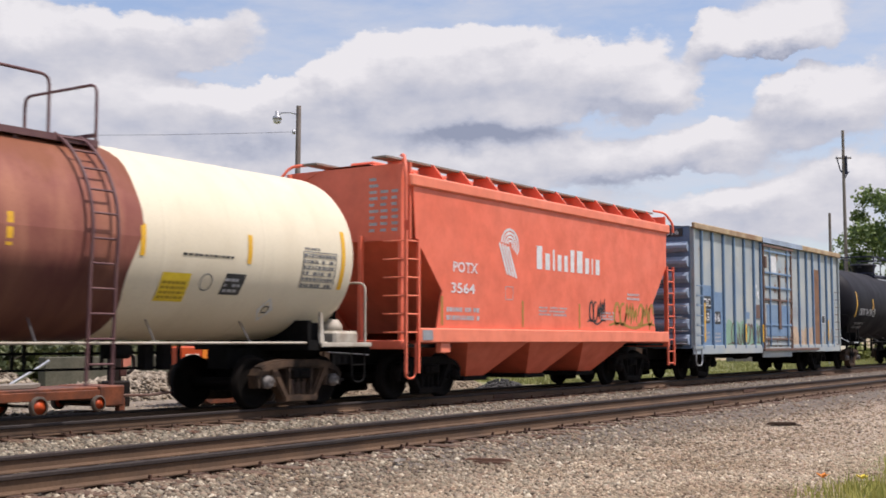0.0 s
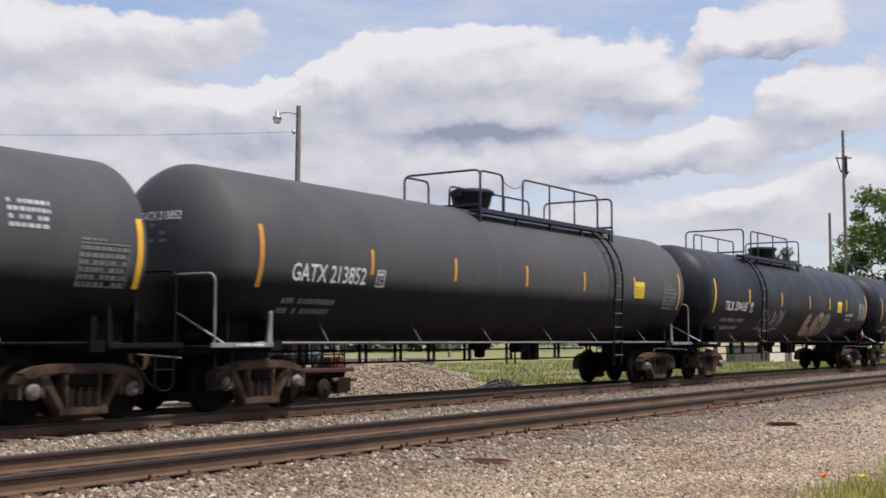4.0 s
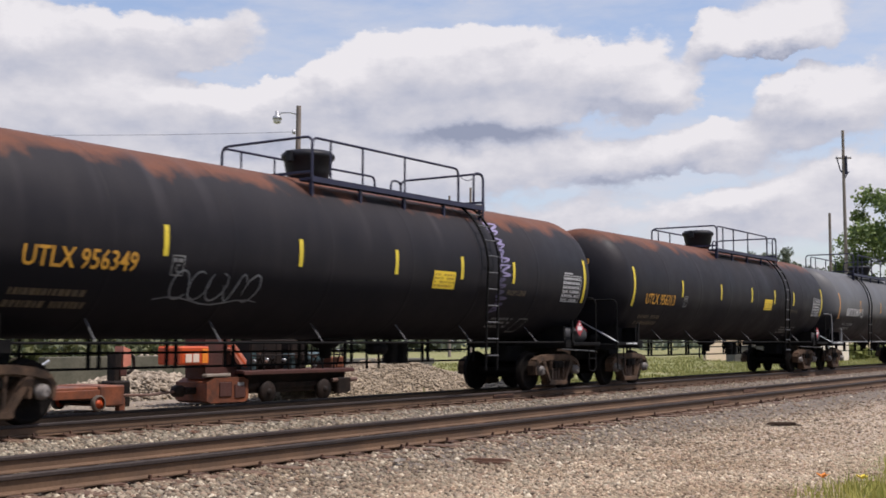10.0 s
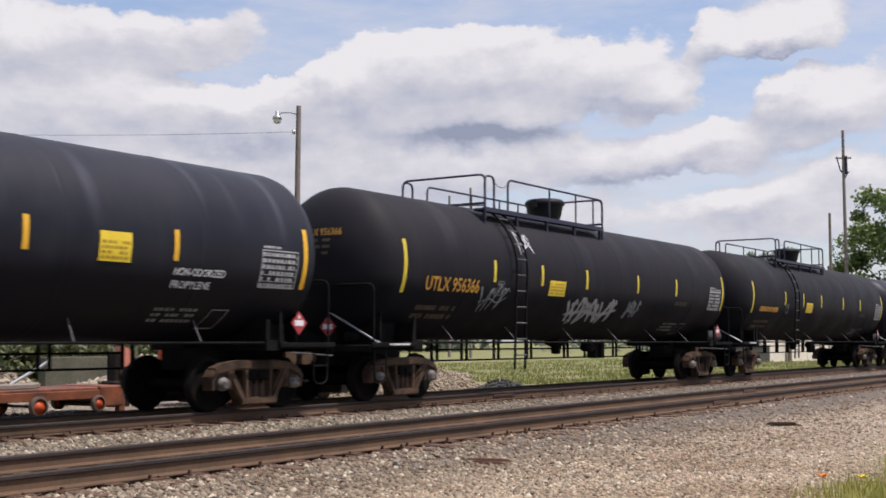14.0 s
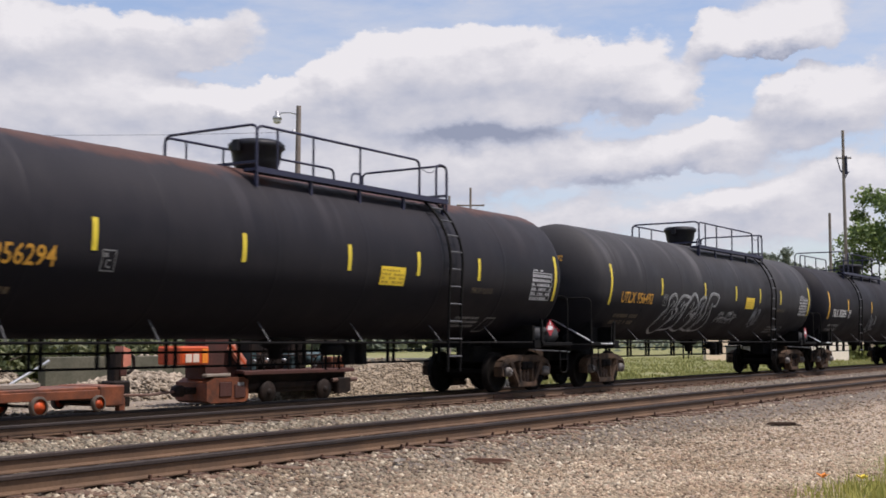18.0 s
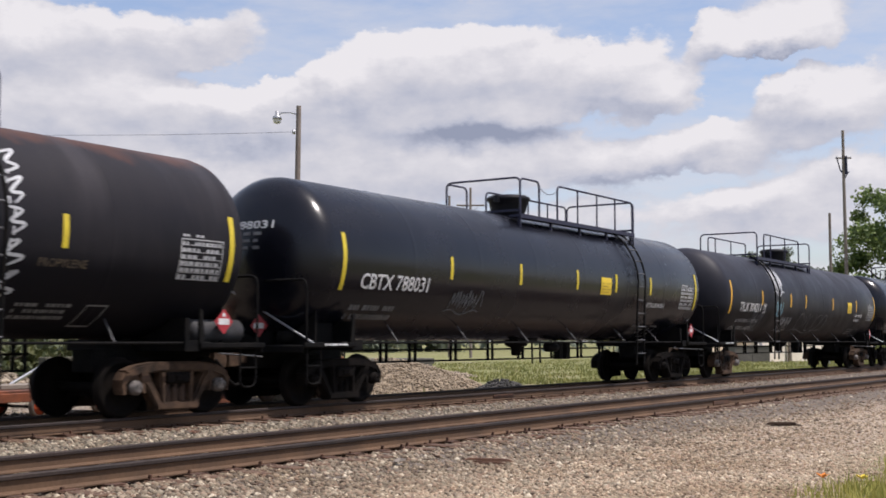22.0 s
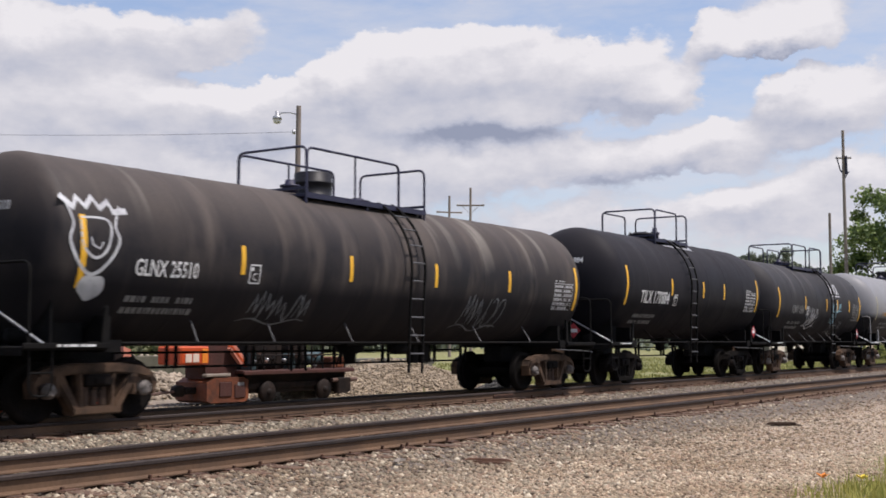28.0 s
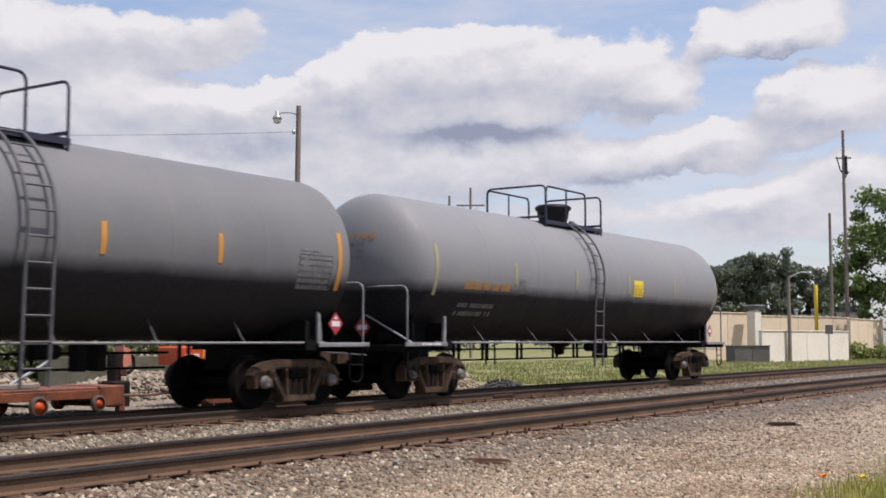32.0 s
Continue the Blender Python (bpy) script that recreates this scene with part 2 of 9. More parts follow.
    c = mixed(t, ramp(t, fine, 0.5, 0.8, 0.0, 0.25), c, tuple(v * 0.6 for v in base))
    b.inputs["Specular IOR Level"].default_value = shine
    t.links.new(c.outputs[2], b.inputs["Base Color"])
    t.links.new(ramp(t, big, 0.3, 0.75, rough - 0.08, rough + 0.2).outputs[0], b.inputs["Roughness"])
    bumped(t, b, noise_of(t, co, 1.1, 2.0), 0.25, 0.02)
    return m


M = {}
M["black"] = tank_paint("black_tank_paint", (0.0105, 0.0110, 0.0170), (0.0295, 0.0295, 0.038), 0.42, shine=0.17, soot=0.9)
M["gloss"] = tank_paint("glossy_black_tank_paint", (0.0042, 0.0048, 0.0085), (0.011, 0.011, 0.016), 0.20, streak=0.15, shine=0.36, top_pale=0.12, arcs=0.12)
M["dull"] = tank_paint("dull_black_tank_paint", (0.0122, 0.0116, 0.0150), (0.029, 0.027, 0.030), 0.60, shine=0.10, soot=0.9, top_pale=0.5, arcs=0.2)
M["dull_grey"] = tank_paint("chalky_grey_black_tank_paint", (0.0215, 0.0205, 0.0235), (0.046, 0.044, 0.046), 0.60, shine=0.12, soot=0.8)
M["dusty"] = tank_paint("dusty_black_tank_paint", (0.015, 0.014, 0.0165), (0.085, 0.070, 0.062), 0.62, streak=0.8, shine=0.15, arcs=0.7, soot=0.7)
M["rusty"] = tank_paint("rust_topped_black_tank_paint", (0.0128, 0.0120, 0.0148), (0.031, 0.028, 0.030), 0.52, rust=0.95, shine=0.11, soot=0.9, top_pale=0.45, arcs=0.25)
M["slight"] = tank_paint("black_tank_paint_with_rust_spots", (0.0130, 0.0122, 0.0155), (0.031, 0.028, 0.031), 0.50, rust=0.5, rust_from=0.9, shine=0.12, soot=0.92, top_pale=0.45, arcs=0.25)
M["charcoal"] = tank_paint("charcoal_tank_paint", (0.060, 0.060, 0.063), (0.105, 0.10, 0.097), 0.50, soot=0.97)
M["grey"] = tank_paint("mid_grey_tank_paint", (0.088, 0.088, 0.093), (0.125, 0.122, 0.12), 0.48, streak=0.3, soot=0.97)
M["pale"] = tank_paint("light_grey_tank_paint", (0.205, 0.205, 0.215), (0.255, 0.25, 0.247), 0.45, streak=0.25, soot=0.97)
M["cream"] = tank_paint("cream_tank_paint", (0.70, 0.62, 0.47), (0.52, 0.44, 0.31), 0.45, streak=0.35)
# red-brown stain, also mixed darker over its lower part
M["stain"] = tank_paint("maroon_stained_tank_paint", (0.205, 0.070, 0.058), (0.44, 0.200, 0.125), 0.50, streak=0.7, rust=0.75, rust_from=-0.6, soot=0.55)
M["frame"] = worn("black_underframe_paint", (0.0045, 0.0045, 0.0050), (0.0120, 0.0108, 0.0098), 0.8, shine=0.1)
M["rail_tube"] = worn("dark_painted_tube", (0.0095, 0.0095, 0.034), (0.018, 0.018, 0.046), 0.55)
M["reservoir"] = worn("dark_grey_reservoir_paint", (0.050, 0.050, 0.054), (0.028, 0.026, 0.026), 0.6, shine=0.2)
M["dome"] = worn("black_housing_paint", (0.0065, 0.0065, 0.010), (0.014, 0.0135, 0.017), 0.5, shine=0.25)
M["grey_frame"] = worn("grey_sill_paint", (0.24, 0.24, 0.25), (0.12, 0.115, 0.11), 0.6)
M["cream_frame"] = worn("cream_sill_paint", (0.5148, 0.4680, 0.3900), (0.3120, 0.2496, 0.1872), 0.6)
M["brown_frame"] = worn("red_brown_tube_paint", (0.10, 0.040, 0.045), (0.16, 0.08, 0.07), 0.6)
M["truck"] = worn("rusty_cast_steel", (0.092, 0.055, 0.034), (0.016, 0.011, 0.008), 0.85, scale=2.6, fine=30, bump=0.8, spread=(0.38, 0.66), shine=0.25)
M["spring"] = worn("rusty_coil_spring", (0.085, 0.048, 0.030), (0.040, 0.024, 0.017), 0.85, fine=45)
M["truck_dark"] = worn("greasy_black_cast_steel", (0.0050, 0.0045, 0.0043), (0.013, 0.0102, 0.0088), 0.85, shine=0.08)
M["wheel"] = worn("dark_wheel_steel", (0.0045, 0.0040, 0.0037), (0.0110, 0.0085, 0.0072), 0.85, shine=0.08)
M["cap"] = worn("pale_bearing_cap", (0.190, 0.170, 0.155), (0.040, 0.031, 0.026), 0.6, 0.0, scale=5, spread=(0.40, 0.62))
M["yellow"] = worn("yellow_reflective_tape", (0.78, 0.43, 0.02), (0.68, 0.36, 0.02), 0.45, scale=6, bump=0.1)
M["lemon"] = worn("yellow_warning_paint", (0.80, 0.58, 0.03), (0.70, 0.48, 0.03), 0.5, scale=8, bump=0.1)
M["white"] = worn("white_stencil_paint", (0.74, 0.74, 0.74), (0.55, 0.55, 0.55), 0.6, scale=5, bump=0.1)
M["faint"] = worn("faded_white_stencil_paint", (0.20, 0.20, 0.20), (0.11, 0.11, 0.11), 0.7, scale=5, bump=0.1)
M["amber"] = worn("amber_stencil_paint", (0.62, 0.31, 0.025), (0.42, 0.21, 0.03), 0.6, scale=5, bump=0.1)
M["amber_faint"] = worn("faded_amber_stencil_paint", (0.10, 0.07, 0.035), (0.05, 0.04, 0.03), 0.7, scale=5, bump=0.1)
M["ink"] = worn("black_stencil_paint", (0.02, 0.02, 0.02), (0.05, 0.05, 0.05), 0.6)
M["red"] = worn("red_placard", (0.38, 0.025, 0.035), (0.30, 0.025, 0.035), 0.5, scale=9, bump=0.1)
M["spray_white"] = worn("white_spray_paint", (0.55, 0.56, 0.58), (0.30, 0.30, 0.32), 0.65, scale=4, bump=0.05)
M["spray_grey"] = worn("thin_grey_spray_paint", (0.17, 0.18, 0.19), (0.07, 0.07, 0.08), 0.65, scale=3, bump=0.05)
M["spray_blue"] = worn("pale_blue_spray_paint", (0.28, 0.50, 0.58), (0.12, 0.25, 0.33), 0.65, scale=4, bump=0.05)
M["spray_green"] = worn("sage_green_spray_paint", (0.30, 0.41, 0.36), (0.39, 0.49, 0.44), 0.6, scale=2, bump=0.05)
M["spray_red"] = worn("coral_spray_paint", (0.50, 0.11, 0.10), (0.42, 0.16, 0.14), 0.6, scale=2, bump=0.05)
M["spray_navy"] = worn("navy_spray_paint", (0.03, 0.06, 0.12), (0.03, 0.09, 0.16), 0.6, scale=2, bump=0.05)
M["spray_moss"] = worn("moss_green_spray_paint", (0.13, 0.225, 0.105), (0.16, 0.21, 0.12), 0.6, scale=2, bump=0.05)
M["spray_tan"] = worn("salmon_spray_paint", (0.40, 0.27, 0.195), (0.33, 0.215, 0.15), 0.6, scale=2, bump=0.05)
M["spray_violet"] = worn("violet_spray_paint", (0.28, 0.24, 0.40), (0.15, 0.13, 0.24), 0.6, scale=4, bump=0.05)
M["violet_thin"] = worn("thin_violet_spray_paint", (0.075, 0.062, 0.125), (0.035, 0.030, 0.060), 0.65, scale=4, bump=0.05)
M["spray_olive"] = worn("olive_spray_paint", (0.34, 0.22, 0.035), (0.40, 0.20, 0.05), 0.6, scale=4, bump=0.05)
M["coral"] = worn("coral_red_car_paint", (0.78, 0.152, 0.078), (0.74, 0.160, 0.088), 0.5, scale=0.6, fine=2.0, bump=0.1)
M["coral_light"] = worn("lighter_coral_paint", (0.84, 0.230, 0.130), (0.80, 0.200, 0.110), 0.5, scale=0.8, fine=2.0, bump=0.1)
M["blue"] = worn("mid_blue_paint", (0.13, 0.22, 0.36), (0.19, 0.275, 0.38), 0.55, scale=1.3, fine=16, bump=0.15)
# shade between the end ribs put into a darker blue
M["blue_dark"] = worn("shaded_blue_end_paint", (0.14, 0.22, 0.33), (0.08, 0.11, 0.17), 0.55, scale=1.5, fine=16)
# rib highlights put into a paler blue; plain colour on the door cover strip
M["blue_rib"] = worn("rib_highlight_and_strip_blue", (0.33, 0.40, 0.51), (0.23, 0.28, 0.36), 0.55, scale=1.2, fine=16)
M["mint"] = worn("faded_mint_spray_paint", (0.25, 0.40, 0.29), (0.20, 0.31, 0.22), 0.65, scale=1.5, fine=16)
M["peach"] = worn("faded_peach_spray_paint", (0.56, 0.40, 0.27), (0.45, 0.34, 0.26), 0.65, scale=2, fine=16)
M["tan_rust"] = worn("rusty_tan_roof_edge", (0.46, 0.36, 0.22), (0.24, 0.13, 0.07), 0.8, scale=1.8, fine=22)
M["brown"] = worn("rust_brown_board", (0.24, 0.12, 0.06), (0.13, 0.06, 0.035), 0.8, scale=2.2, fine=22)
# sunlight on the rungs put into this paler grey, along with worn edges
M["rung"] = worn("sunlit_worn_rung_grey", (0.105, 0.105, 0.112), (0.045, 0.044, 0.046), 0.55, scale=6, fine=30)
M["can_rust"] = worn("dark_rusted_can", (0.070, 0.032, 0.016), (0.025, 0.016, 0.012), 0.85, scale=2.2, fine=22)
M["steel_rust"] = worn("rust_stained_steel", (0.17, 0.10, 0.075), (0.10, 0.06, 0.05), 0.8, scale=2.2, fine=30)
# rail foot and web in tan, the side of the head darker
M["rail_foot"] = worn("tan_rail_foot", (0.130, 0.074, 0.040), (0.070, 0.040, 0.023), 0.95, scale=1.2, fine=30)
M["rail_gauge"] = worn("dark_rail_steel", (0.018, 0.012, 0.011), (0.040, 0.025, 0.019), 0.75, scale=1.0, fine=30)
M["rail_top"] = worn("dull_rail_top", (0.030, 0.024, 0.023), (0.050, 0.037, 0.031), 0.75, 0.0, scale=2.0, fine=60, bump=0.05, shine=0.12)
M["tie"] = worn("weathered_timber_tie", (0.085, 0.044, 0.026), (0.150, 0.090, 0.056), 0.95, scale=2.5, fine=35, bump=0.7)
M["plate"] = worn("rusty_tie_plate", (0.105, 0.048, 0.026), (0.040, 0.022, 0.015), 0.9, scale=6, fine=60)
M["orange"] = worn("faded_orange_machine_paint", (0.215, 0.062, 0.024), (0.055, 0.022, 0.014), 0.65, scale=2.0, fine=24, spread=(0.38, 0.66))
M["orange_bright"] = worn("bright_orange_machine_paint", (0.58, 0.085, 0.018), (0.44, 0.065, 0.018), 0.5, scale=2.5, fine=24)
M["grease"] = worn("greasy_machine_steel", (0.010, 0.009, 0.009), (0.030, 0.020, 0.016), 0.7, shine=0.15)
M["rubber"] = worn("dusty_rubber", (0.125, 0.092, 0.070), (0.050, 0.040, 0.034), 0.85)
M["wood"] = worn("grey_weathered_wood", (0.20, 0.165, 0.135), (0.28, 0.25, 0.215), 0.9, scale=1.5, fine=30, bump=0.6)
M["wood_red"] = worn("red_brown_splintered_wood", (0.17, 0.085, 0.05), (0.10, 0.06, 0.045), 0.9, scale=6, fine=60, bump=0.6)
M["pole"] = worn("weathered_timber_pole", (0.185, 0.150, 0.128), (0.27, 0.232, 0.205), 0.9, scale=1.2, fine=22, bump=0.6)
M["galv"] = worn("galvanised_metal", (0.45, 0.46, 0.48), (0.34, 0.35, 0.37), 0.45, 0.6)
M["glass"] = worn("frosted_lamp_glass", (0.75, 0.76, 0.76), (0.65, 0.66, 0.68), 0.3)
M["wall_pale"] = worn("pale_rendered_wall", (0.80, 0.73, 0.63), (0.72, 0.65, 0.55), 0.9, scale=0.5, fine=9)
M["wall_tan"] = worn("tan_block_wall", (0.72, 0.59, 0.44), (0.64, 0.52, 0.38), 0.9, scale=0.5, fine=9)
M["wall_dark"] = worn("dark_grey_timber_wall", (0.10, 0.095, 0.085), (0.16, 0.15, 0.135), 0.9, scale=0.8, fine=9)
M["bark"] = worn("tree_bark", (0.10, 0.075, 0.055), (0.16, 0.13, 0.10), 0.95, scale=3, fine=18, bump=0.8)


def weathered_side():
    """Pale blue sheet steel, bleached above, streaked with grime and rust that ran down it."""
    m, t, b = material("streaked_pale_blue_steel")
    co = coords(t)
    big, fine = noise_of(t, co, 0.8, 6.0), noise_of(t, co, 18.0, 4.0)
    run = noise_of(t, coords(t, (5.5, 5.5, 0.35)), 1.6, 6.0, 0.65)
    rust = noise_of(t, coords(t, (2.2, 2.2, 0.9)), 1.3, 8.0, 0.68)
    c = mixed(t, ramp(t, big, 0.38, 0.66), (0.30, 0.345, 0.375), (0.405, 0.415, 0.385))
    c = mixed(t, ramp(t, run, 0.50, 0.74, 0.0, 0.55), c, (0.235, 0.255, 0.235))
    c = mixed(t, ramp(t, run, 0.40, 0.22, 0.0, 0.35), c, (0.48, 0.49, 0.46))
    c = mixed(t, ramp(t, rust, 0.63, 0.72, 0.0, 0.85), c, (0.20, 0.105, 0.060))
    c = mixed(t, ramp(t, fine, 0.60, 0.80, 0.0, 0.30), c, (0.16, 0.165, 0.165))
    t.links.new(c.outputs[2], b.inputs["Base Color"])
    b.inputs["Roughness"].default_value = 0.6
    bumped(t, b, big, 0.25, 0.03)
    return m


M["blue_side"] = weathered_side()


def leafy(name, a, b_, rough=0.6, through=0.25):
    m, t, b = material(name)
    g = t.nodes.new("ShaderNodeNewGeometry")
    oi = t.nodes.new("ShaderNodeObjectInfo")
    r = nd(t, "ShaderNodeMapRange", i1=0.0, i2=1.0)
    t.links.new(g.outputs["Random Per Island"], r.inputs[0])
    c = mixed(t, r, a, b_)
    t.links.new(c.outputs[2], b.inputs["Base Color"])
    b.inputs["Roughness"].default_value = rough
    b.inputs["Subsurface Weight"].default_value = 0.0
    tr = t.nodes.new("ShaderNodeBsdfTranslucent")
    t.links.new(c.outputs[2], tr.inputs[0])
    ms = t.nodes.new("ShaderNodeMixShader")
    ms.inputs[0].default_value = through
    t.links.new(b.outputs[0], ms.inputs[1])
    t.links.new(tr.outputs[0], ms.inputs[2])
    t.links.new(ms.outputs[0], t.nodes["Material Output"].inputs[0])
    return m


M["leaf"] = leafy("tree_leaves", (0.060, 0.105, 0.028), (0.20, 0.265, 0.072))
# distance haze put into the leaf colour: paler and greyer than near leaves
M["leaf_far"] = leafy("hazed_far_leaves", (0.115, 0.142, 0.105), (0.198, 0.224, 0.158))
M["leaf_dark"] = leafy("dark_bush_leaves", (0.045, 0.062, 0.022), (0.125, 0.130, 0.050))
M["leaf_pale"] = leafy("yellow_green_bush_leaves", (0.17, 0.21, 0.06), (0.36, 0.37, 0.13))
M["blade"] = leafy("grass_blades", (0.20, 0.225, 0.040), (0.52, 0.46, 0.13))
M["blade_far"] = leafy("dry_far_grass", (0.185, 0.205, 0.058), (0.320, 0.305, 0.110))
M["strut"] = worn("grey_painted_strut", (0.105, 0.105, 0.11), (0.06, 0.06, 0.065), 0.6)


def stony(name, tones):
    """Stones of many tones, each of one."""
    m, t, b = material(name)
    g = t.nodes.new("ShaderNodeNewGeometry")
    cr = t.nodes.new("ShaderNodeValToRGB")
    e = cr.color_ramp.elements
    e[0].color, e[1].color = (*tones[0][1], 1), (*tones[-1][1], 1)
    for at, c in tones[1:-1]:
        e.new(at).color = (*c, 1)
    t.links.new(g.outputs["Random Per Island"], cr.inputs[0])
    big = nd(t, "ShaderNodeTexNoise", i2=0.6, i3=4.0)
    t.links.new(g.outputs["Position"], big.inputs[0])
    mx = nd(t, "ShaderNodeMix", data="RGBA")
    mx.blend_type = "MULTIPLY"
    mx.inputs[7].default_value = (0.72, 0.66, 0.60, 1)
    t.links.new(ramp(t, big, 0.38, 0.68).outputs[0], mx.inputs[0])
    t.links.new(cr.outputs[0], mx.inputs[6])
    t.links.new(mx.outputs[2], b.inputs["Base Color"])
    b.inputs["Roughness"].default_value = 0.9
    return m


M["stone"] = stony("mixed_ballast_stones", [(0, (0.058, 0.039, 0.026)), (0.18, (0.145, 0.109, 0.074)), (0.40, (0.199, 0.170, 0.123)), (0.58, (0.237, 0.189, 0.131)), (0.72, (0.208, 0.138, 0.096)), (0.90, (0.325, 0.267, 0.192)), (1, (0.533, 0.470, 0.359))])
M["gravel_stone"] = stony("tan_gravel_stones", [(0, (0.098, 0.064, 0.040)), (0.22, (0.235, 0.172, 0.113)), (0.45, (0.318, 0.266, 0.189)), (0.66, (0.383, 0.297, 0.201)), (0.80, (0.345, 0.234, 0.162)), (0.95, (0.493, 0.401, 0.281)), (1, (0.723, 0.625, 0.471))])
M["grey_ballast"] = stony("grey_ballast_stones", [(0, (0.066, 0.052, 0.037)), (0.25, (0.154, 0.133, 0.098)), (0.55, (0.237, 0.209, 0.155)), (0.72, (0.197, 0.142, 0.100)), (0.92, (0.342, 0.300, 0.226)), (1, (0.526, 0.467, 0.362))])
M["petal"] = worn("orange_petal", (0.85, 0.28, 0.03), (0.80, 0.22, 0.02), 0.6)
M["petal_yellow"] = worn("yellow_petal", (0.80, 0.62, 0.05), (0.75, 0.55, 0.04), 0.6)


def ground_material():
    """Gravel round the tracks, dirt behind them, grass beyond."""
    m, t, b = material("gravel_dirt_and_grass")
    g = t.nodes.new("ShaderNodeNewGeometry")
    sep = t.nodes.new("ShaderNodeSeparateXYZ")
    t.links.new(g.outputs["Position"], sep.inputs[0])

    def noise_at(scale, detail=5.0):
        n = nd(t, "ShaderNodeTexNoise", i2=scale, i3=detail, i4=0.6)
        t.links.new(g.outputs["Position"], n.inputs[0])
        return n
    big, mid, fine = noise_at(0.25), noise_at(1.7), noise_at(14.0, 4.0)
    vor = nd(t, "ShaderNodeTexVoronoi", i2=19.0)
    t.links.new(g.outputs["Position"], vor.inputs[0])
    bw = t.nodes.new("ShaderNodeRGBToBW")
    t.links.new(vor.outputs["Color"], bw.inputs[0])
    gravel = mixed(t, ramp(t, bw, 0.25, 0.85), (0.066, 0.050, 0.038), (0.185, 0.150, 0.120))
    gravel = mixed(t, ramp(t, mid, 0.42, 0.68, 0.0, 0.6), gravel, (0.125, 0.097, 0.075))
    gravel = mixed(t, ramp(t, fine, 0.5, 0.75, 0.0, 0.45), gravel, (0.062, 0.047, 0.037))
    pale = mixed(t, ramp(t, bw, 0.2, 0.85), (0.200, 0.148, 0.106), (0.430, 0.345, 0.258))
    pale = mixed(t, ramp(t, mid, 0.40, 0.70, 0.0, 0.55), pale, (0.29, 0.235, 0.180))
    front = nd(t, "ShaderNodeMapRange", i1=8.0, i2=6.6)
    t.links.new(sep.outputs[1], front.inputs[0])
    gravel = mixed(t, front, gravel, pale)
    grass = mixed(t, ramp(t, mid, 0.35, 0.7), (0.135, 0.150, 0.045), (0.255, 0.235, 0.090))
    grass = mixed(t, ramp(t, fine, 0.45, 0.75, 0.0, 0.5), grass, (0.085, 0.100, 0.032))
    grass = mixed(t, ramp(t, big, 0.52, 0.66, 0.0, 0.75), grass, (0.25, 0.205, 0.145))
    dirt = mixed(t, ramp(t, mid, 0.35, 0.7), (0.165, 0.130, 0.098), (0.24, 0.195, 0.15))
    # grass grows behind the train's track, further on along it, and near the camera
    a = nd(t, "ShaderNodeMath", op="MULTIPLY_ADD", i1=0.30)
    t.links.new(sep.outputs[0], a.inputs[0])
    a.inputs[2].default_value = -30.2
    a2 = nd(t, "ShaderNodeMath", op="ADD")
    t.links.new(a.outputs[0], a2.inputs[0])
    t.links.new(sep.outputs[1], a2.inputs[1])
    wob = nd(t, "ShaderNodeMath", op="MULTIPLY_ADD", i1=6.0, i2=-3.0)
    t.links.new(big.outputs[0], wob.inputs[0])
    a3 = nd(t, "ShaderNodeMath", op="ADD")
    t.links.new(a2.outputs[0], a3.inputs[0])
    t.links.new(wob.outputs[0], a3.inputs[1])
    f1 = ramp(t, a3, 0.0, 2.5)
    past = nd(t, "ShaderNodeMapRange", i1=18.3, i2=19.6)
    t.links.new(sep.outputs[1], past.inputs[0])
    f2 = nd(t, "ShaderNodeMath", op="MULTIPLY")
    t.links.new(f1.outputs[0], f2.inputs[0])
    t.links.new(past.outputs[0], f2.inputs[1])
    near = nd(t, "ShaderNodeMath", op="MULTIPLY_ADD", i1=0.4)
    t.links.new(wob.outputs[0], near.inputs[0])
    t.links.new(sep.outputs[1], near.inputs[2])
    f3 = ramp(t, near, 3.7, 4.5, 1.0, 0.0)
    back = nd(t, "ShaderNodeMapRange", i1=17.6, i2=20.5)
    t.links.new(sep.outputs[1], back.inputs[0])
    c = mixed(t, back, gravel, dirt)
    c = mixed(t, f2, c, grass)
    c = mixed(t, f3, c, grass)
    t.links.new(c.outputs[2], b.inputs["Base Color"])
    b.inputs["Roughness"].default_value = 0.95
    bumped(t, b, vor, 0.6, 0.03)
    return m


M["ground"] = ground_material()


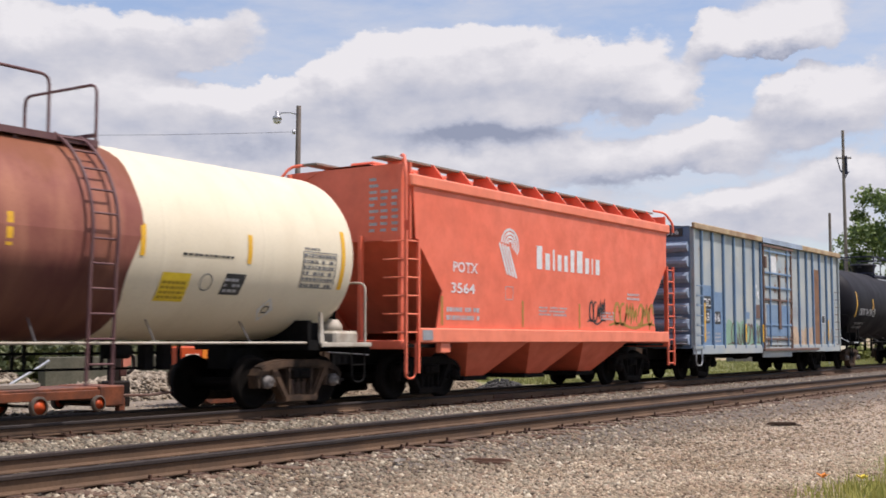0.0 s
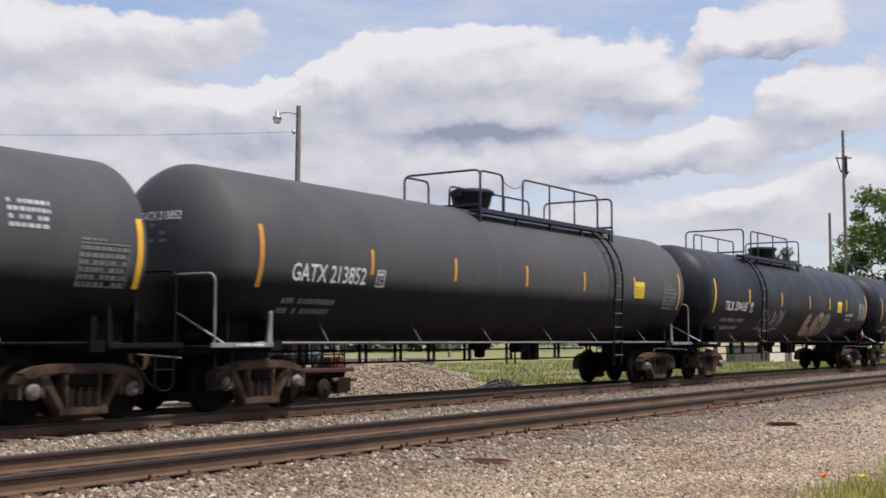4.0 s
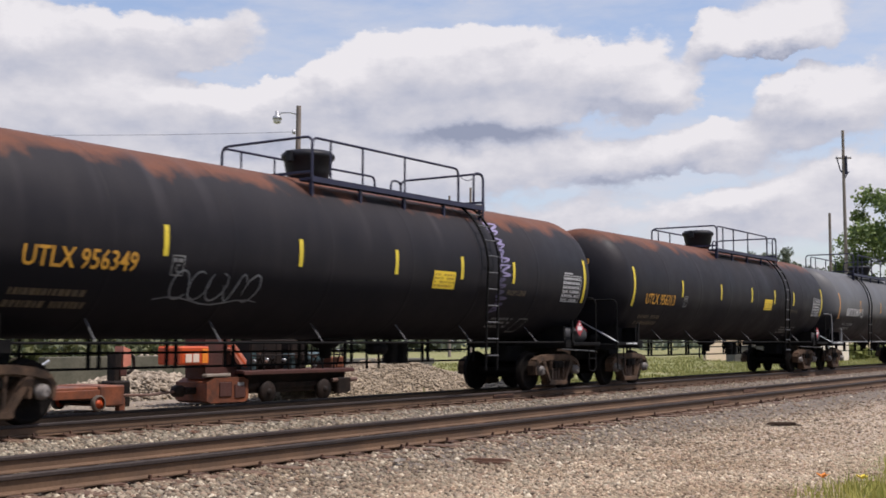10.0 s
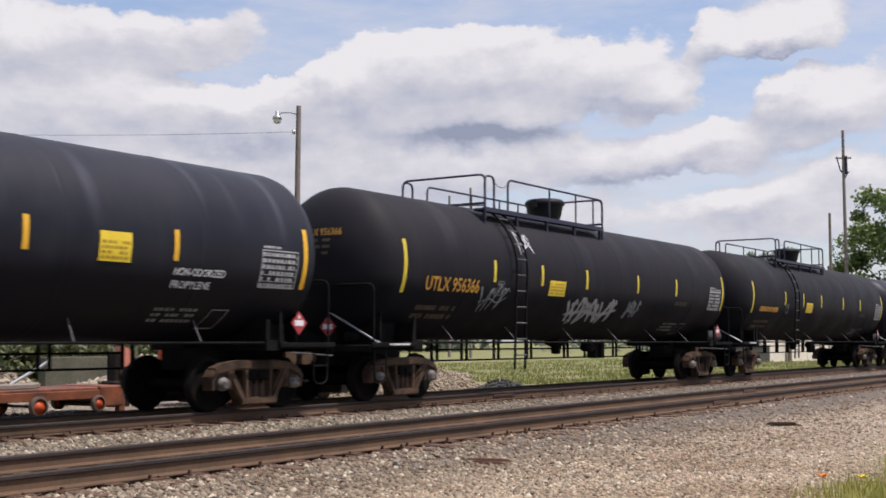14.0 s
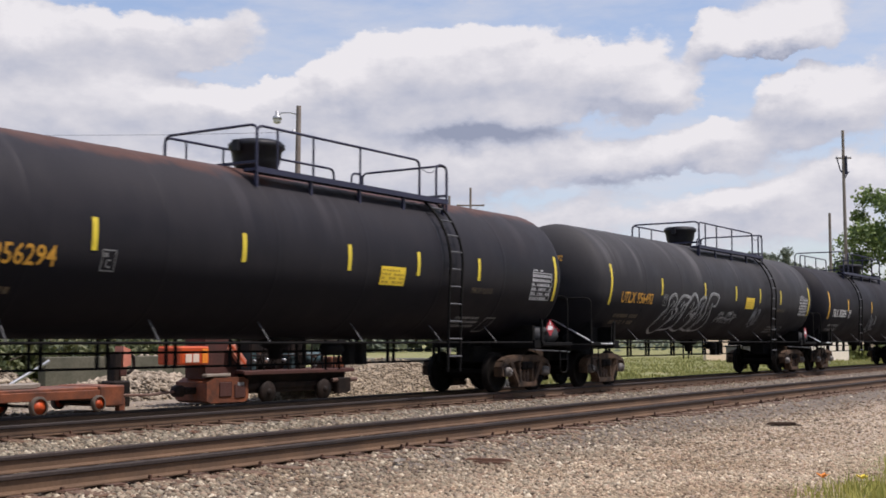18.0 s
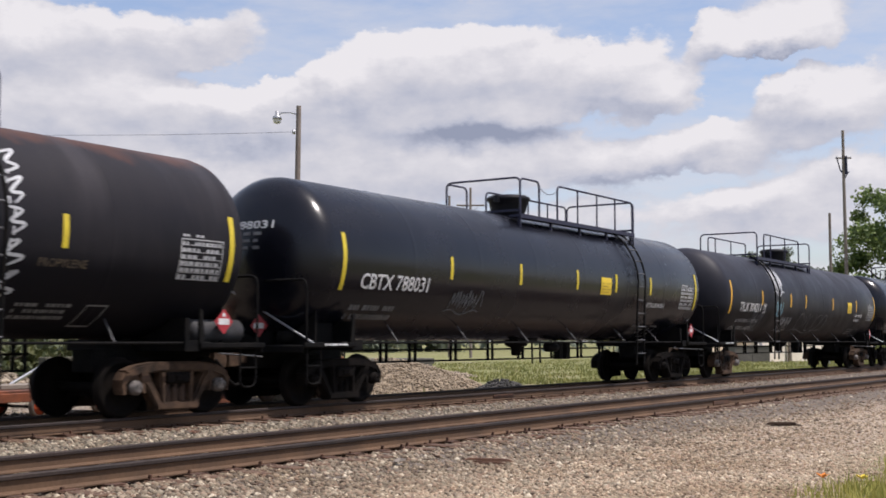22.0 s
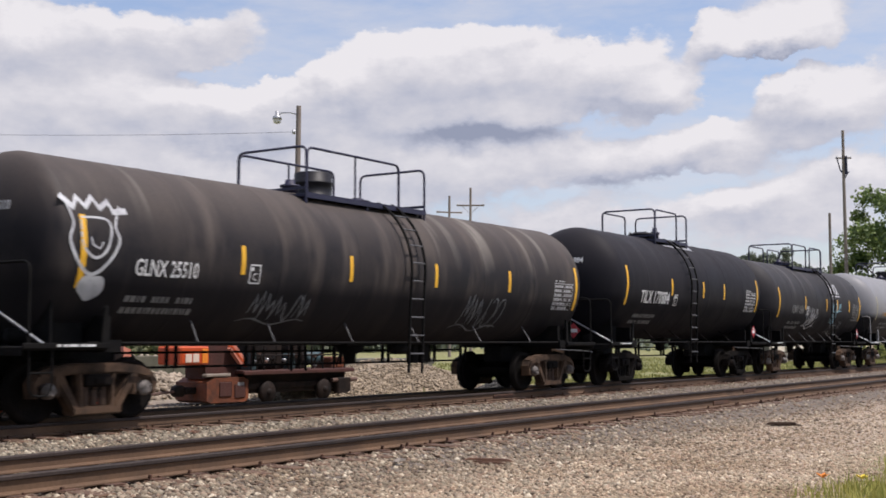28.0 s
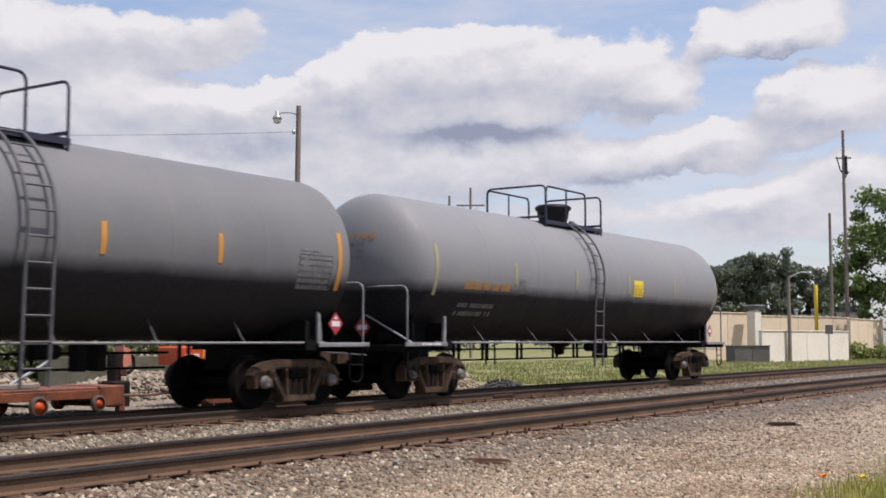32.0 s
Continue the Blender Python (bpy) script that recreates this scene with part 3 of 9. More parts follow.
# ---- mesh building ----
class Form:
    """Collects the faces of one mesh."""

    def __init__(self):
        self.v, self.f, self.s = [], [], []

    def add(self, verts, faces, smooth=False):
        n = len(self.v)
        self.v.extend(tuple(p) for p in verts)
        self.f.extend(tuple(n + i for i in fc) for fc in faces)
        self.s.extend([smooth] * len(faces))
        return self

    def box(self, x0, x1, y0, y1, z0, z1, c=0.0):
        """A box, with its edges chamfered by c."""
        if c <= 0:
            v = [(x, y, z) for x in (x0, x1) for y in (y0, y1) for z in (z0, z1)]
            return self.add(v, [(0, 1, 3, 2), (4, 6, 7, 5), (0, 4, 5, 1), (2, 3, 7, 6), (0, 2, 6, 4), (1, 5, 7, 3)])
        idx, v, f = {}, [], []
        lo, hi = (x0, y0, z0), (x1, y1, z1)
        for s in [(a, b, d) for a in (0, 1) for b in (0, 1) for d in (0, 1)]:
            for ax in range(3):
                p = []
                for k in range(3):
                    e = hi[k] if s[k] else lo[k]
                    p.append(e if k == ax else e + (-c if s[k] else c))
                idx[s, ax] = len(v)
                v.append(p)
        for ax in range(3):
            o = [k for k in range(3) if k != ax]
            for side in (0, 1):
                q = []
                for a, b in ((0, 0), (1, 0), (1, 1), (0, 1)):
                    s = [0, 0, 0]
                    s[ax], s[o[0]], s[o[1]] = side, a, b
                    q.append(idx[tuple(s), ax])
                f.append(q)
            for a in (0, 1):
                for b in (0, 1):
                    s0, s1 = [0, 0, 0], [0, 0, 0]
                    s0[ax], s1[ax] = 0, 1
                    s0[o[0]] = s1[o[0]] = a
                    s0[o[1]] = s1[o[1]] = b
                    f.append((idx[tuple(s0), o[0]], idx[tuple(s1), o[0]], idx[tuple(s1), o[1]], idx[tuple(s0), o[1]]))
        for s in [(a, b, d) for a in (0, 1) for b in (0, 1) for d in (0, 1)]:
            f.append((idx[s, 0], idx[s, 1], idx[s, 2]))
        return self.add(v, f)

    def prism(self, poly, y0, y1):
        """A shape in x and z, drawn out along y."""
        n = len(poly)
        v = [(x, y0, z) for x, z in poly] + [(x, y1, z) for x, z in poly]
        f = [tuple(range(n)), tuple(range(2 * n - 1, n - 1, -1))]
        f += [(i, i + n, (i + 1) % n + n, (i + 1) % n) for i in range(n)]
        return self.add(v, f)

    def tube(self, pts, r, n=6, r2=None):
        pts = [Vector(p) for p in pts]
        v, f = [], []
        side = None
        for i, p in enumerate(pts):
            d = (pts[min(i + 1, len(pts) - 1)] - pts[max(i - 1, 0)]).normalized()
            if side is None:
                side = d.orthogonal().normalized()
            side = (side - d * side.dot(d)).normalized()
            other = d.cross(side)
            rr = r if r2 is None else r + (r2 - r) * i / (len(pts) - 1)
            v += [p + rr * (side * math.cos(2 * math.pi * k / n) + other * math.sin(2 * math.pi * k / n)) for k in range(n)]
        for i in range(len(pts) - 1):
            f += [(i * n + k, i * n + (k + 1) % n, (i + 1) * n + (k + 1) % n, (i + 1) * n + k) for k in range(n)]
        self.add(v, f, True)
        m = len(pts) - 1
        return self.add(v[:n] + v[m * n:], [tuple(range(n - 1, -1, -1)), tuple(range(n, 2 * n))])

    def lathe(self, prof, n, at=(0, 0, 0), axis="x", smooth=True):
        """A profile of (along, radius) turned about an axis through at."""
        v, f = [], []
        for a, r in prof:
            for k in range(n):
                c, s = r * math.cos(2 * math.pi * k / n), r * math.sin(2 * math.pi * k / n)
                p = {"x": (a, c, s), "y": (s, a, c), "z": (c, s, a)}[axis]
                v.append((p[0] + at[0], p[1] + at[1], p[2] + at[2]))
        for i in range(len(prof) - 1):
            f += [(i * n + k, i * n + (k + 1) % n, (i + 1) * n + (k + 1) % n, (i + 1) * n + k) for k in range(n)]
        return self.add(v, f, smooth)

    def mesh(self, name, mat):
        me = bpy.data.meshes.new(name)
        me.from_pydata(self.v, [], self.f)
        me.polygons.foreach_set("use_smooth", self.s)
        me.materials.append(mat)
        me.update()
        return me


STORE = {}


def part(name, form, mat, parent, label="", at=None, key=None):
    """One mesh object under a thing or a part. Alike pieces share their mesh by key."""
    if isinstance(form, bpy.types.Mesh):
        me = form
    elif key is not None:
        me = STORE.get((name, key, mat.name))
        if me is None:
            me = STORE[name, key, mat.name] = (form() if callable(form) else form).mesh(name, mat)
    else:
        me = (form() if callable(form) else form).mesh(name, mat)
    ob = new(name, me)
    ob.parent = parent
    if at is not None:
        ob.matrix_basis = at if isinstance(at, Matrix) else Matrix.Translation(at)
    return tagged(ob, label=label)


def thing(name, label, category, group="", kind="", at=(0, 0, 0)):
    ob = new(name)
    ob.matrix_basis = at if isinstance(at, Matrix) else Matrix.Translation(at)
    return tagged(ob, label, category, group, kind)


def whole(name, form, mat, label, category, group="", kind="", at=(0, 0, 0)):
    ob = new(name, form.mesh(name, mat) if isinstance(form, Form) else form)
    ob.matrix_basis = at if isinstance(at, Matrix) else Matrix.Translation(at)
    return tagged(ob, label, category, group, kind)


LETTERS = {}


def letters(body, height, width=None):
    """The outline faces of a line of writing: 2D points from its lower left, and faces."""
    if body not in LETTERS:
        cu = bpy.data.curves.new("writing", "FONT")
        cu.body, cu.resolution_u, cu.offset = body, 2, 0.012
        ob = bpy.data.objects.new("writing", cu)
        me = bpy.data.meshes.new_from_object(ob)
        pts = [(v.co.x, v.co.y) for v in me.vertices]
        fcs = [tuple(p.vertices) for p in me.polygons]
        bpy.data.objects.remove(ob)
        bpy.data.curves.remove(cu)
        bpy.data.meshes.remove(me)
        LETTERS[body] = pts, fcs
    pts, fcs = LETTERS[body]
    xs, ys = [p[0] for p in pts], [p[1] for p in pts]
    sy = height / (max(ys) - min(ys))
    sx = sy if width is None else width / (max(xs) - min(xs))
    return [((x - min(xs)) * sx, (y - min(ys)) * sy) for x, y in pts], fcs


class Skin:
    """Maps marks onto a side: (along, height above the axis) to points just off the paint."""

    def __init__(self, radius, lift=0.008, flat=None):
        self.r, self.lift, self.flat = radius, lift, flat

    def __call__(self, u, z, more=0.0):
        if self.flat is not None:
            return (u, self.flat - self.lift - more, z)
        r = self.r + self.lift + more
        return (u, -math.sqrt(max(r * r - z * z, 0.0004)), z)

    def patch(self, u0, u1, z0, z1, slant=0.0, more=0.0):
        n = max(1, int(abs(z1 - z0) / 0.12) + 1)
        v, f = [], []
        for i in range(n + 1):
            z = z0 + (z1 - z0) * i / n
            s = slant * i / n
            v += [self(u0 + s, z, more), self(u1 + s, z, more)]
        f = [(2 * i, 2 * i + 1, 2 * i + 3, 2 * i + 2) for i in range(n)]
        return Form().add(v, f)

    def text(self, body, u, z, height, width=None):
        pts, fcs = letters(body, height, width)
        return Form().add([self(u + x, z + y, 0.005) for x, y in pts], fcs)

    def stroke(self, form, pts, w, more=0.0, even=False):
        """A painted line through (u, z) points, tapered unless even."""
        v, f = [], []
        for i, (u, z) in enumerate(pts):
            a, b = pts[max(i - 1, 0)], pts[min(i + 1, len(pts) - 1)]
            d = Vector((b[0] - a[0], b[1] - a[1]))
            d = d.normalized() if d.length > 1e-6 else Vector((1, 0))
            k = w / 2 if even else w / 2 * (0.55 + 0.45 * math.sin(math.pi * (i + 0.7) / (len(pts) + 0.4)))
            v += [self(u - d.y * k, z + d.x * k, more), self(u + d.y * k, z - d.x * k, more)]
        f = [(2 * i, 2 * i + 1, 2 * i + 3, 2 * i + 2) for i in range(len(pts) - 1)]
        return form.add(v, f)

    def blob(self, form, u, z, rx, rz, rng, lean=0.0, more=0.0, n=22):
        """A soft-edged painted shape."""
        ph = [rng.uniform(0, 6.28) for _ in range(3)]
        v = [self(u, z, more)]
        rings = 3
        for k in range(1, rings + 1):
            for i in range(n):
                a = 2 * math.pi * i / n
                rr = (1 + 0.10 * math.sin(2 * a + ph[0]) + 0.07 * math.sin(3 * a + ph[1]) + 0.05 * math.sin(5 * a + ph[2])) * k / rings
                dz = rz * rr * math.sin(a)
                v.append(self(u + rx * rr * math.cos(a) + lean * dz, z + dz, more))
        f = [(0, 1 + i, 1 + (i + 1) % n) for i in range(n)]
        for k in range(1, rings):
            o, p = 1 + (k - 1) * n, 1 + k * n
            f += [(o + i, p + i, p + (i + 1) % n, o + (i + 1) % n) for i in range(n)]
        return form.add(v, f)


def bars(skin, u, z, w, h, rows, rng, fill=0.85):
    """Writing too small to read: short bars in rows."""
    fm = Form()
    for r in range(rows):
        zz = z + h * (rows - 1 - r) / rows
        x = u
        while x < u + w * fill:
            l = min(rng.uniform(0.04, 0.10), u + w - x)
            p = skin.patch(x, x + l, zz, zz + h / rows * 0.55)
            fm.add(p.v, p.f)
            x += l + (rng.uniform(0.10, 0.16) if rng.random() < 0.14 else rng.uniform(0.02, 0.035))
    return fm


def outline(skin, u0, u1, z0, z1, w, slant=0.0):
    fm = Form()
    for a in ((u0, u1, z0, z0 + w, 0, 0), (u0, u1, z1 - w, z1, slant, 0), (u0, u0 + w, z0, z1, 0, slant), (u1 - w, u1, z0, z1, 0, slant)):
        p = skin.patch(a[0] + a[4], a[1] + a[4], a[2], a[3], a[5], 0.004)
        fm.add(p.v, p.f)
    return fm


def scribble(skin, u, z, w, h, rng, wide=0.035, n=5):
    """A sprayed tag: loops and spikes in one hand."""
    fm = Form()
    step = w / n
    for k in range(n):
        x = u + k * step
        kind = rng.random()
        pts = []
        if kind < 0.45:
            for i in range(15):
                a = rng.uniform(5.0, 5.6) * i / 14 + k
                pts.append((x + step * (0.55 + 0.5 * math.cos(a) + 0.012 * i), z + h * (0.5 + 0.45 * math.sin(a * 1.05))))
        elif kind < 0.8:
            q = [(x, z + h * rng.uniform(0.0, 0.3)), (x + step * 0.35, z + h * rng.uniform(0.8, 1.0)),
                 (x + step * 0.55, z + h * rng.uniform(0.1, 0.4)), (x + step * 0.9, z + h * rng.uniform(0.7, 1.1)),
                 (x + step * 1.1, z + h * rng.uniform(-0.1, 0.2))]
            for a, b in zip(q, q[1:]):
                pts += [(a[0] + (b[0] - a[0]) * s / 4, a[1] + (b[1] - a[1]) * s / 4) for s in range(4)]
        else:
            for i in range(11):
                s = i / 10
                pts.append((x + step * 1.3 * s, z + h * (0.5 + 0.45 * math.sin(6.0 * s + k))))
        skin.stroke(fm, pts, wide)
    skin.stroke(fm, [(u - 0.1 * w + 1.15 * w * i / 9, z + h * (0.02 + 0.10 * math.sin(i))) for i in range(10)], wide * 0.7)
    return fm


# ---- rolling stock ----
def arc(c, r, a0, a1, n, plane):
    """Points on an arc; plane maps (p, q) to a point."""
    return [plane(c[0] + r * math.cos(a0 + (a1 - a0) * i / n), c[1] + r * math.sin(a0 + (a1 - a0) * i / n)) for i in range(n + 1)]


def side_frame():
    """A cast side frame: arched top chord, two raking legs, spring seat and pedestal jaws, each with a raised rib."""
    f = Form()

    def bar(a, b, wa, wb, deep):
        d = Vector((b[0] - a[0], b[1] - a[1])).normalized()
        for cut, y in ((1.0, deep), (0.62, deep + 0.035)):
            n = Vector((-d.y, d.x)) * 0.5 * cut
            q = [(a[0] + n.x * wa, a[1] + n.y * wa), (a[0] - n.x * wa, a[1] - n.y * wa), (b[0] - n.x * wb, b[1] - n.y * wb), (b[0] + n.x * wb, b[1] + n.y * wb)]
            f.prism(q, -y, y)
    top = [(-1.10, 0.55), (-1.02, 0.665), (-0.80, 0.735), (-0.45, 0.775), (0.45, 0.775), (0.80, 0.735), (1.02, 0.665), (1.10, 0.55)]
    wide = [0.13, 0.15, 0.16, 0.16, 0.16, 0.16, 0.15, 0.13]
    for k in range(7):
        bar(top[k], top[k + 1], wide[k], wide[k + 1], 0.085 + 0.001 * (k % 2))
    bar((-0.43, 0.165), (0.43, 0.165), 0.13, 0.13, 0.10)
    for m in (1, -1):
        bar((m * 0.72, 0.72), (m * 0.36, 0.17), 0.19, 0.13, 0.080)
        bar((m * 0.31, 0.76), (m * 0.28, 0.20), 0.10, 0.08, 0.072)
        bar((m * 1.11, 0.60), (m * 1.09, 0.37), 0.12, 0.09, 0.078)
        bar((m * 0.73, 0.68), (m * 0.70, 0.38), 0.11, 0.08, 0.076)
        f.prism([(m * a, b) for a, b in ((0.76, 0.56), (1.02, 0.56), (1.0, 0.68), (0.78, 0.70))[::m]], -0.070, 0.070)
    return f


def spring_nest():
    f = Form()
    for x in (-0.16, 0.0, 0.16):
        prof = []
        for i in range(15):
            prof.append((0.23 + 0.28 * i / 14, 0.078 if i % 2 else 0.050))
        f.lathe(prof, 10, (x, 0, 0), "z")
    return f


def bolster_end():
    return Form().box(-0.24, 0.24, -0.16, 0.16, 0.51, 0.69, 0.03).box(-0.10, 0.10, -0.19, -0.15, 0.55, 0.65, 0.015)


def wheel_set():
    f = Form()
    for m in (1, -1):
        prof = [(0.70, 0.0), (0.70, 0.13), (0.715, 0.15), (0.72, 0.36), (0.685, 0.39), (0.685, 0.475), (0.70, 0.483),
                (0.715, 0.478), (0.728, 0.457), (0.815, 0.452), (0.82, 0.38), (0.785, 0.36), (0.775, 0.15), (0.80, 0.12), (0.80, 0.0)]
        f.lathe([(m * a, r) for a, r in (prof if m > 0 else prof)], 36, (0, 0, 0), "y")
    return f.lathe([(-1.05, 0.075), (-0.7, 0.08), (0.7, 0.08), (1.05, 0.075)], 12, (0, 0, 0), "y")


def bearing():
    f = Form().lathe([(-1.05, 0.0), (-1.05, 0.115), (-1.15, 0.115), (-1.16, 0.095), (-1.19, 0.09), (-1.20, 0.075), (-1.20, 0.0)], 14, (0, 0, 0), "y")
    for k in range(3):
        a = 2.1 * k + 0.5
        f.lathe([(-1.20, 0.020), (-1.218, 0.020), (-1.218, 0.0)], 6, (0.05 * math.cos(a), 0, 0.05 * math.sin(a)), "y", False)
    return f


def truck(car, x, style):
    """A two-axle truck under a car."""
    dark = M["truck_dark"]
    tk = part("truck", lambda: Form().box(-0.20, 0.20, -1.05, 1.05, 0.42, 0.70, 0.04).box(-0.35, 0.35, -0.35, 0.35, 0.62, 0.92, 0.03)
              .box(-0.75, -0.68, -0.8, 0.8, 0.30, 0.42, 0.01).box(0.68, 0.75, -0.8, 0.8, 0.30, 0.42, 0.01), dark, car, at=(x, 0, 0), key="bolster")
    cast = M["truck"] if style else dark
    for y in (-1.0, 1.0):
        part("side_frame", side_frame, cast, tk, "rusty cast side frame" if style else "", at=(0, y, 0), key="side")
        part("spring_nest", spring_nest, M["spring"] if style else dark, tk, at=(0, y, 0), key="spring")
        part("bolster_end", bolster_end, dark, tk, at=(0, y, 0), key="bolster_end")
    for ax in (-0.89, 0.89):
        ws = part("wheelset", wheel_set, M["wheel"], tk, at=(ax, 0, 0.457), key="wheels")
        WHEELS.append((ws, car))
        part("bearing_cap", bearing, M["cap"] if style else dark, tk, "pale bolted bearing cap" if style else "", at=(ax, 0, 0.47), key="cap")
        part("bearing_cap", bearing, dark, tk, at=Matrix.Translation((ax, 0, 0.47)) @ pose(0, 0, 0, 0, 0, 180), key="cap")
    return tk


WHEELS = []


def coupler(car, x, m):
    """A knuckle coupler with its shank, at one end."""
    def form():
        f = Form().box(-0.55, 0.20, -0.09, 0.09, 0.78, 0.93, 0.02)
        f.prism([(0.15, 0.72), (0.42, 0.72), (0.46, 0.80), (0.46, 0.92), (0.42, 0.99), (0.15, 0.99)], -0.16, 0.02)
        f.prism([(0.22, 0.74), (0.50, 0.74), (0.50, 0.97), (0.22, 0.97)], 0.05, 0.16)
        return f
    cp = part("coupler", form, M["truck"], car, "rusty knuckle coupler", at=Matrix.Translation((x, 0, 0)) @ pose(0, 0, 0, 0, 0, 0 if m > 0 else 180), key="knuckle")
    hose = lambda: Form().tube([(0.0, -0.35, 0.85), (0.15, -0.36, 0.70), (0.30, -0.36, 0.50), (0.48, -0.34, 0.40), (0.62, -0.30, 0.42)], 0.03, 6)
    part("air_hose", hose, M["frame"], cp, at=(0, 0, 0), key="hose")
    return cp


def rail_run(pts, r=0.026):
    """A tube through points with rounded corners."""
    out = [Vector(pts[0])]
    for a, b, c in zip(pts, pts[1:], pts[2:]):
        a, b, c = Vector(a), Vector(b), Vector(c)
        k = min(0.16, (b - a).length * 0.45, (c - b).length * 0.45)
        p, q = b + (a - b).normalized() * k, b + (c - b).normalized() * k
        for i in range(5):
            s = i / 4
            out.append(p * (1 - s) ** 2 + b * 2 * s * (1 - s) + q * s * s)
    out.append(Vector(pts[-1]))
    return Form().tube(out, r, 6)


def railing(x0, x1, y, z0, z1, n, r=0.026):
    """A hoop of tube along a side, with posts between."""
    f = rail_run([(x0, y, z0), (x0, y, z1), (x1, y, z1), (x1, y, z0)], r)
    for x in n if isinstance(n, tuple) else [x0 + (x1 - x0) * i / n for i in range(1, n)]:
        f.tube([(x, y, z0), (x, y, z1)], r * 0.85, 6)
    return f


def shell_form(half, radius, seams, depth):
    prof = []
    n = 9
    for i in range(n + 1):
        a = math.pi / 2 * i / n
        prof.append((-half - depth * math.cos(a), max(radius * math.sin(a), 0.001)))
    for s in seams:
        prof += [(s - 0.07, radius), (s - 0.025, radius), (s, radius + 0.006), (s + 0.025, radius), (s + 0.07, radius)]
    for i in range(n, -1, -1):
        a = math.pi / 2 * i / n
        prof.append((half + depth * math.cos(a), max(radius * math.sin(a), 0.001)))
    return Form().lathe(prof, 72)


def tank_car(spec):
    """A tank car with its axis along x; its near side is -y, its leading end -x."""
    rng = random.Random(spec["seed"])
    half, R = spec["half"], spec.get("r", 1.55)
    zc = spec.get("zc", 2.70)
    body, tubes, sill = M[spec["paint"]], M[spec.get("tubes", "rail_tube")], M[spec.get("sill", "frame")]
    car = thing("tank_car", spec["label"], "tank car", "cars of the freight train")
    hs = half + 0.16
    kk = (round(half, 2), R)
    seams = [-hs + 2 * hs * i / 7 for i in range(1, 7)]
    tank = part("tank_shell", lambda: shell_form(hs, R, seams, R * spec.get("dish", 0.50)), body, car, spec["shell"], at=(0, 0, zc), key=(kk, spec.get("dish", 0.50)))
    sk = Skin(R)

    def mark(name, form, mat, label=""):
        ob = part(name, form, M[mat], tank, label)
        return tagged(ob, kind="stuff") if name.startswith("graffiti") or name.endswith("_stencil") or name == "cargo_stencil" else ob
    # reflective stripes
    tape = spec.get("tape", "yellow")
    for i, u in enumerate(spec["stripes"]):
        if i in (0, len(spec["stripes"]) - 1):
            f = sk.patch(u - 0.055, u + 0.055, -0.62, 0.44)
        else:
            f = sk.patch(u - 0.05, u + 0.05, -0.28, 0.20)
        mark("reflective_stripe", f, tape)
    # number, weights, panels
    ink = spec.get("ink", "white")
    fade = {"white": "faint", "amber": "amber_faint", "ink": "faint"}.get(ink, "faint")
    u0, u1, tz = spec["text_at"]
    if spec.get("text"):
        mark("car_number", sk.text(spec["text"], u0, tz, spec.get("text_h", 0.30), u1 - u0), spec.get("number_ink", ink), spec.get("number_label", "stencilled car number"))
    elif spec.get("number_bars"):
        mark("car_number", bars(sk, u0, tz, u1 - u0, 0.30, 1, rng, 0.95), spec.get("number_ink", ink), "worn stencilled number")
    if spec.get("weights"):
        for k, line in enumerate(spec["weights"]):
            mark("weight_stencil", sk.text(line, u0 - 0.12 * k, tz - 0.36 - 0.24 * k, 0.115, 0.083 * len(line)), "white_dim")
    else:
        mark("weight_stencil", bars(sk, u0 - 0.05, tz - 0.56, 1.65, 0.34, 2, rng), "white_dim" if ink == "white" and spec["paint"] == "black" else fade)
    if spec.get("plate", True):
        pu = spec["stripes"][1] + 0.16
        mark("plate_mark", outline(sk, pu, pu + 0.26, tz - 0.02, tz + 0.30, 0.02), "faint" if ink != "white" else "white")
        mark("plate_letter", sk.text("C", pu + 0.085, tz + 0.03, 0.13, 0.09), "faint" if ink != "white" else "white")
        tagged(mark("plate_print", bars(sk, pu + 0.04, tz + 0.19, 0.18, 0.11, 1, rng), "faint" if ink != "white" else "white"), kind="stuff")
    if spec.get("panel") is not None:
        u = spec["panel"]
        pz = spec.get("panel_z", 0.0)
        pw = spec.get("panel_w", 0.30)
        mark("warning_panel", sk.patch(u - pw, u + pw, pz - 0.36, pz + (0.08 if pw < 0.35 else 0.0), 0.0, 0.003), "lemon", "yellow warning panel")
        mark("warning_stencil", bars(Skin(R, 0.014), u - pw + 0.04, pz - 0.32, 2 * pw - 0.08, 0.30, 4, rng, 0.95), "olive_ink")
    if spec.get("data", True):
        u = spec["stripes"][-1] - 1.12
        f = outline(sk, u, u + 0.92, -0.62, 0.02, 0.018)
        for k in range(1, 6):
            p = sk.patch(u, u + 0.92, -0.62 + 0.107 * k, -0.61 + 0.107 * k, 0, 0.004)
            f.add(p.v, p.f)
        b = bars(sk, u + 0.03, -0.60, 0.86, 0.62, 6, rng, 0.95)
        f.add(b.v, b.f)
        p = bars(sk, u + 0.04, 0.05, 0.5, 0.07, 1, rng)
        f.add(p.v, p.f)
        mark("test_table", f, spec.get("data_ink", "white_dim"))
